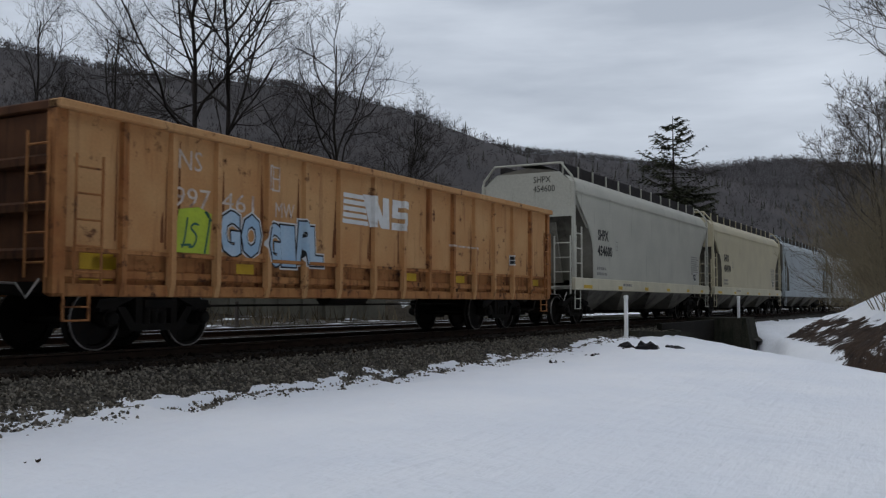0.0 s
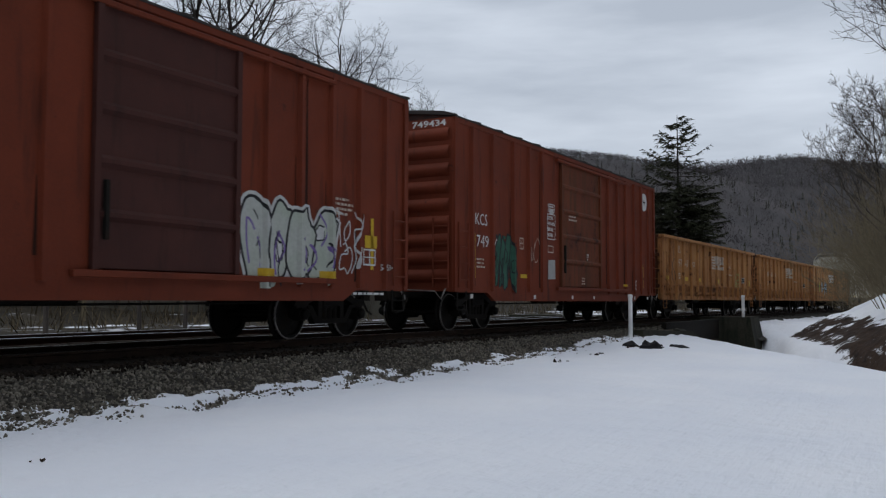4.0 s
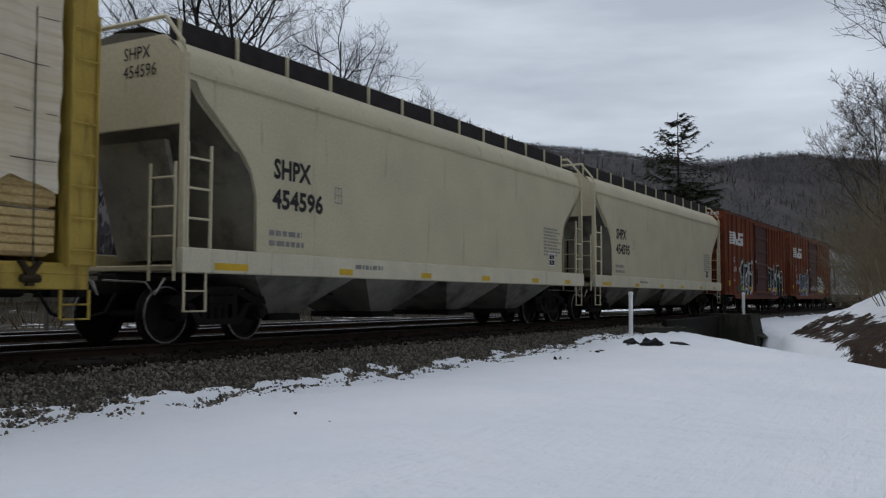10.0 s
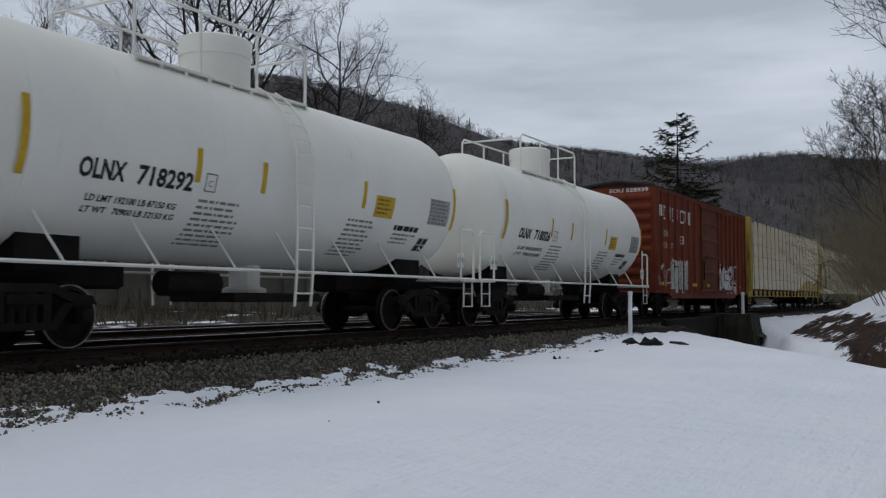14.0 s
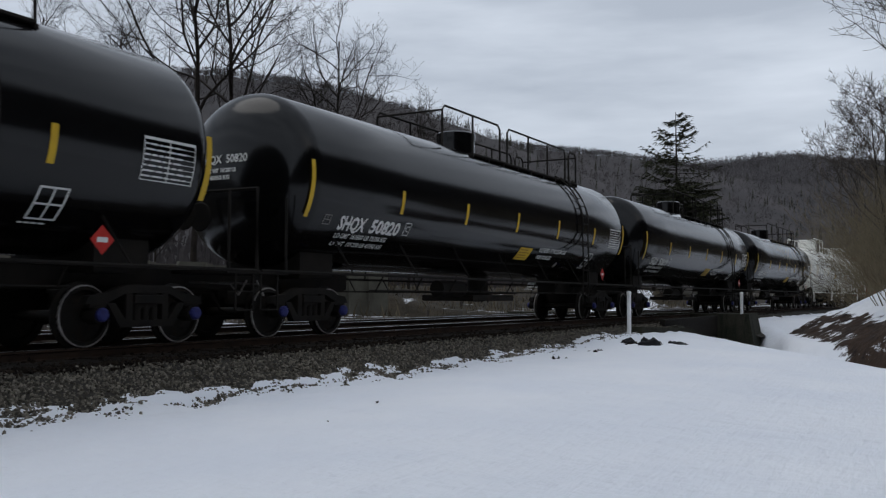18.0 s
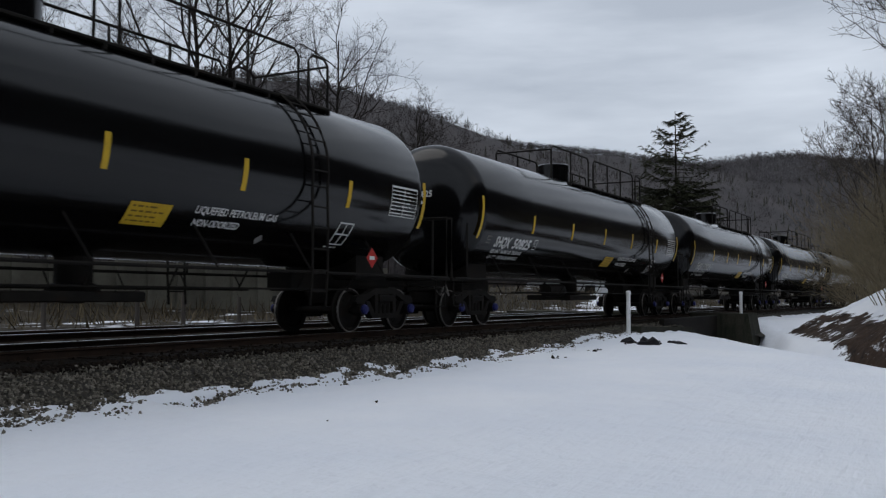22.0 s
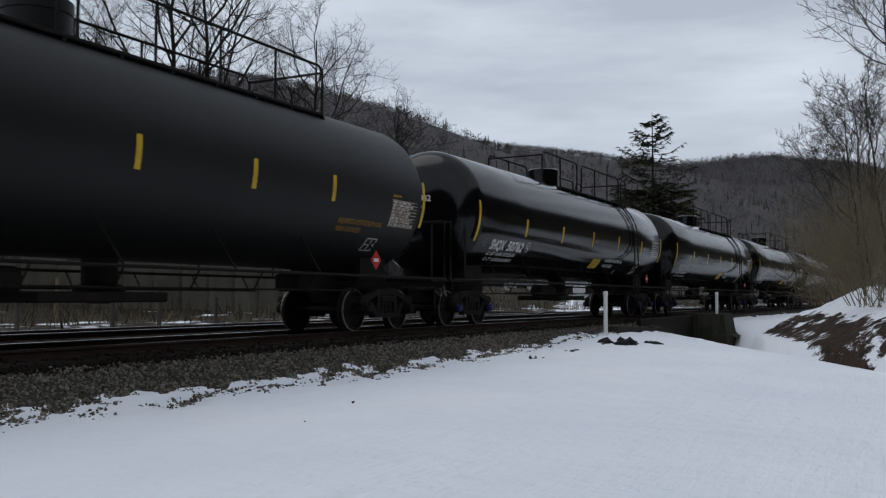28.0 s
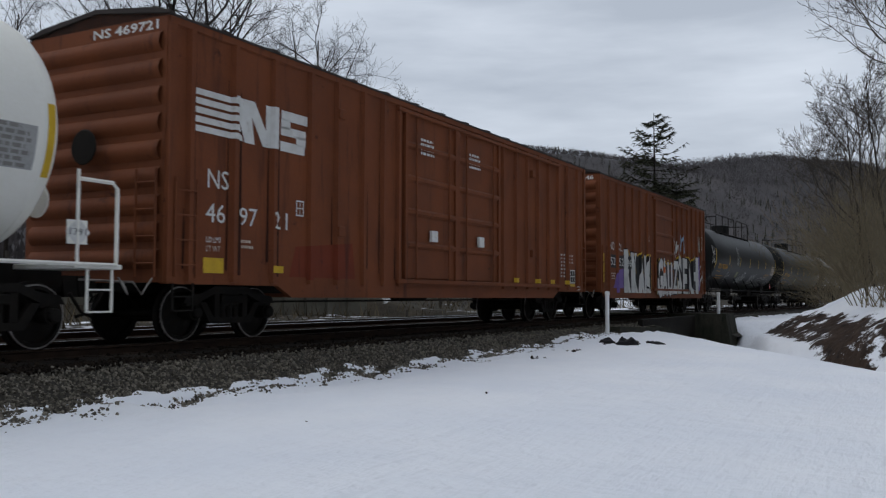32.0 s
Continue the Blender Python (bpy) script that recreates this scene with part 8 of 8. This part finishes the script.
    if not white:
        mark(car, 6.52, 1.46, diamond, -1.57, RED_INK, "placard", 0.0, "red diamond placard")
        mark(car, 6.52, 1.46, [rect(-0.09, 0.09, -0.035, 0.035)], -1.574, WHITE_INK, "placard_panel", 0.0)
    else:
        for e in (-5.95, 5.95):
            part("placard_holder", Shape().box(e - 0.16, e + 0.16, -1.48, -1.46, 1.4, 1.72), WHITE_TANK, car)
            mark(car, e, 1.56, diamond, -1.49, WHITE_INK, "placard", 0.0, "white diamond placard")
            letter(car, "1791", e - 0.13, 1.52, 0.09, -1.494, BLACK_INK, 0.26, lift=0.0)
    return car


# ---------------------------------------------------------------- the train
GAS_STRIPES = [(-8.5, 2.1, 3.14), (-5.5, 2.4, 2.88), (-2.7, 2.38, 2.87), (0.08, 2.39, 2.89), (2.81, 2.38, 2.9), (5.7, 2.36, 2.87), (8.42, 2.14, 3.13)]
SHIFTED_STRIPES = [(-8.5, 2.1, 3.14), (-5.19, 2.4, 2.88), (-2.58, 2.38, 2.87), (-0.4, 2.39, 2.89), (2.4, 2.38, 2.9), (5.7, 2.36, 2.87), (8.42, 2.14, 3.13)]
AMBER_STRIPES = [(-8.44, 2.27, 3.27), (-5.3, 2.5, 3.0), (-2.6, 2.5, 3.0), (0.1, 2.5, 3.0), (2.64, 2.5, 3.0), (4.94, 2.51, 3.0), (8.4, 2.23, 3.25)]
WHITE_STRIPES = [(-5.44, 2.18, 3.18), (-2.52, 2.41, 2.92), (-1.04, 2.39, 2.9), (1.86, 2.4, 2.92), (5.4, 2.2, 3.15)]
TRAIN = []


def couple(car, s):
    TRAIN.append((car, s))


couple(hopper("off-white covered hopper car", 8.15, PALE, "", "", end_code=False), 86.64)
couple(hopper("blue-grey covered hopper car", 8.15, BLUE_GREY, "", "", end_code=False), 68.84)
couple(hopper("cream covered hopper car", 8.15, CREAM, "SHPX", "454598"), 51.23)
couple(hopper("pale grey covered hopper car with dark letters", 8.15, CREAM_GREY, "SHPX", "454600"), 33.9)
couple(gondola("997461", -3.9, 1, "faded orange gondola car with blue graffiti and green patch"), 15.79)
couple(gondola("997541", -3.95, 2, "faded orange gondola car streaked with rust"), -1.68)
couple(gondola("997547", -3.95, 3, "faded orange gondola car with yellow tape patches"), -19.3)
couple(disc_car(), -36.07)
couple(tagged_red_car(), -53.32)
couple(hopper("grey covered hopper car with black letters and a black tag", 8.35, GREY, "GACX", "7410", BLACK_INK, 1), -70.81)
couple(emblem_car("402508", "402508", 1), -87.99)
couple(emblem_car("409245", "409245", 2), -104.64)
couple(hopper("cream covered hopper car with black numbers", 8.15, CREAM, "SHPX", "454595"), -121.42)
couple(hopper("cream covered hopper car with black numbers", 8.15, CREAM, "SHPX", "454596"), -138.74)
couple(lumber_car(), -159.51)
couple(worn_lettered_car(), -179.36)
couple(tank("white chemical tank car with black numbers", 5.95, WHITE_STRIPES, "OLNX", "718026", "white"), -194.36)
couple(tank("white chemical tank car with black numbers", 5.95, WHITE_STRIPES, "OLNX", "718292", "white"), -207.99)
for k, number in enumerate(("50817", "50819", "50820", "50822", "50823", "50825", "50812", "50813", "50811", "50816", "50762")):
    couple(tank("glossy black gas tank car with white numbers and yellow stripes", 8.85, SHIFTED_STRIPES if number in ("50817", "50823") else GAS_STRIPES, "SHQX", number, "gas"), (-224.73, -244.17, -263.8, -283.33, -302.82, -322.5, -342.24, -361.86, -381.44, -400.99, -420.64)[k])
first_amber = tank("dull black gas tank car with amber numbers", 8.85, AMBER_STRIPES, "UTLX", "953564", "amber")
couple(first_amber, -440.46)
second_amber = tank("dull black gas tank car with amber numbers and chalk-white tags", 8.85, AMBER_STRIPES, "UTLX", "953386", "amber")
couple(second_amber, -460.49)
for x, z, wd, h, seed, thick in ((-9.35, 2.6, 0.75, 0.7, 111, 0.035), (-3.45, 2.5, 0.5, 0.95, 112, 0.035), (-5.0, 1.4, 0.6, 0.65, 113, 0.03), (1.3, 1.4, 1.5, 0.7, 116, 0.03), (-1.9, 1.4, 1.6, 0.7, 117, 0.035)):
    scrawl(second_amber, x, z, wd, h, (1.63, 2.90), SPRAY_WHITE, seed, 5, thick)
bubble(second_amber, "RADAK", 3.55, 1.3, 2.6, 0.62, (1.63, 2.90), BLACK_DULL, SPRAY_WHITE, 118, None, 0.028)
couple(painted_car(), -478.84)
couple(long_car(), -497.24)
couple(tank("white chemical tank car with a white placard", 5.95, WHITE_STRIPES, "OLNX", "718031", "white"), -513.98)


def run(t):
    """Metres that the train has gone after t seconds."""
    u = (t - 16) / 16
    return t * (15.797 + 0.3524 * u + 0.0261 * u ** 2 + 0.0273 * u ** 3 - 0.1567 * u ** 4 + 0.0922 * u ** 5)


LEAVES = []
for size, seed, words in ((0.024, 71, "dark dry leaf blown along the snow by the train"), (0.011, 72, "small dry leaf scrap blown along the snow")):
    leaf = thing("blown_leaf", words, "leaf", "leaves blown over the snow")
    part("blade", leaf_shape(size, seed), LEAF, leaf)
    LEAVES.append(leaf)


def motions():
    blown = (
        ((0, 4.93, -4.91), (6.6, 4.9, -4.94), (7.0, 5.06, -4.81), (7.4, 5.61, -4.75), (7.8, 6.35, -4.5), (8.2, 6.5, -4.58), (8.6, 6.9, -4.68), (9, 7.36, -4.92),
         (9.4, 7.64, -5.02), (10, 8.03, -5.03), (10.5, 8.06, -5.09), (11, 8.88, -5.06), (11.5, 9.38, -5.24), (12, 9.38, -5.25), (30.3, 9.38, -5.22), (30.6, 9.5, -5.18), (30.8, 9.84, -5.16),
         (31.2, 9.96, -5.3), (31.4, 10.45, -5.47), (31.6, 10.8, -5.66), (31.8, 10.95, -5.9), (32, 11.1, -6.2)),
        ((0, 4.85, -4.86), (7, 4.85, -4.87), (7.4, 5.84, -5.16), (7.8, 6.66, -5.44), (8.2, 7.05, -5.62), (8.6, 7.5, -5.65), (9, 7.7, -5.73), (32, 7.7, -5.73)))
    for leaf, way in zip(LEAVES, blown):
        rows, spin = [], 0.0
        for k, (t, x, y) in enumerate(way):
            spin += 55 if k and math.hypot(x - way[k - 1][1], y - way[k - 1][2]) > 0.1 else 0
            rows.append((t, pose(x, y, ground_z(x, y) + 0.004, 0, 0, spin)))
        walk(leaf, rows)
    for car, s0 in TRAIN:
        rows = []
        for t in range(33):
            a, b = line_at(s0 + run(t) - 6), line_at(s0 + run(t) + 6)
            h = math.atan2(b[1] - a[1], b[0] - a[0])
            rows.append((t, pose((a[0] + b[0]) / 2, (a[1] + b[1]) / 2, 0, 0, 0, math.degrees(h))))
        walk(car, rows)
    # wheels roll without slipping; all those in the same seat of a truck share one set of keys
    done = {}
    for w, seat in WHEELSETS:
        if seat not in done:
            rows = [(n / FPS, pose(w.location.x, 0, 0.437, 0, math.degrees(run(n / FPS) / 0.437) % 360, 0)) for n in range(0, 32 * FPS + 1)]
            walk(w, rows)
            done[seat] = w
        else:
            first = done[seat].animation_data
            w.rotation_mode = "QUATERNION"
            keys = w.animation_data_create()
            keys.action = first.action
            keys.action_slot = first.action_slot


motions()
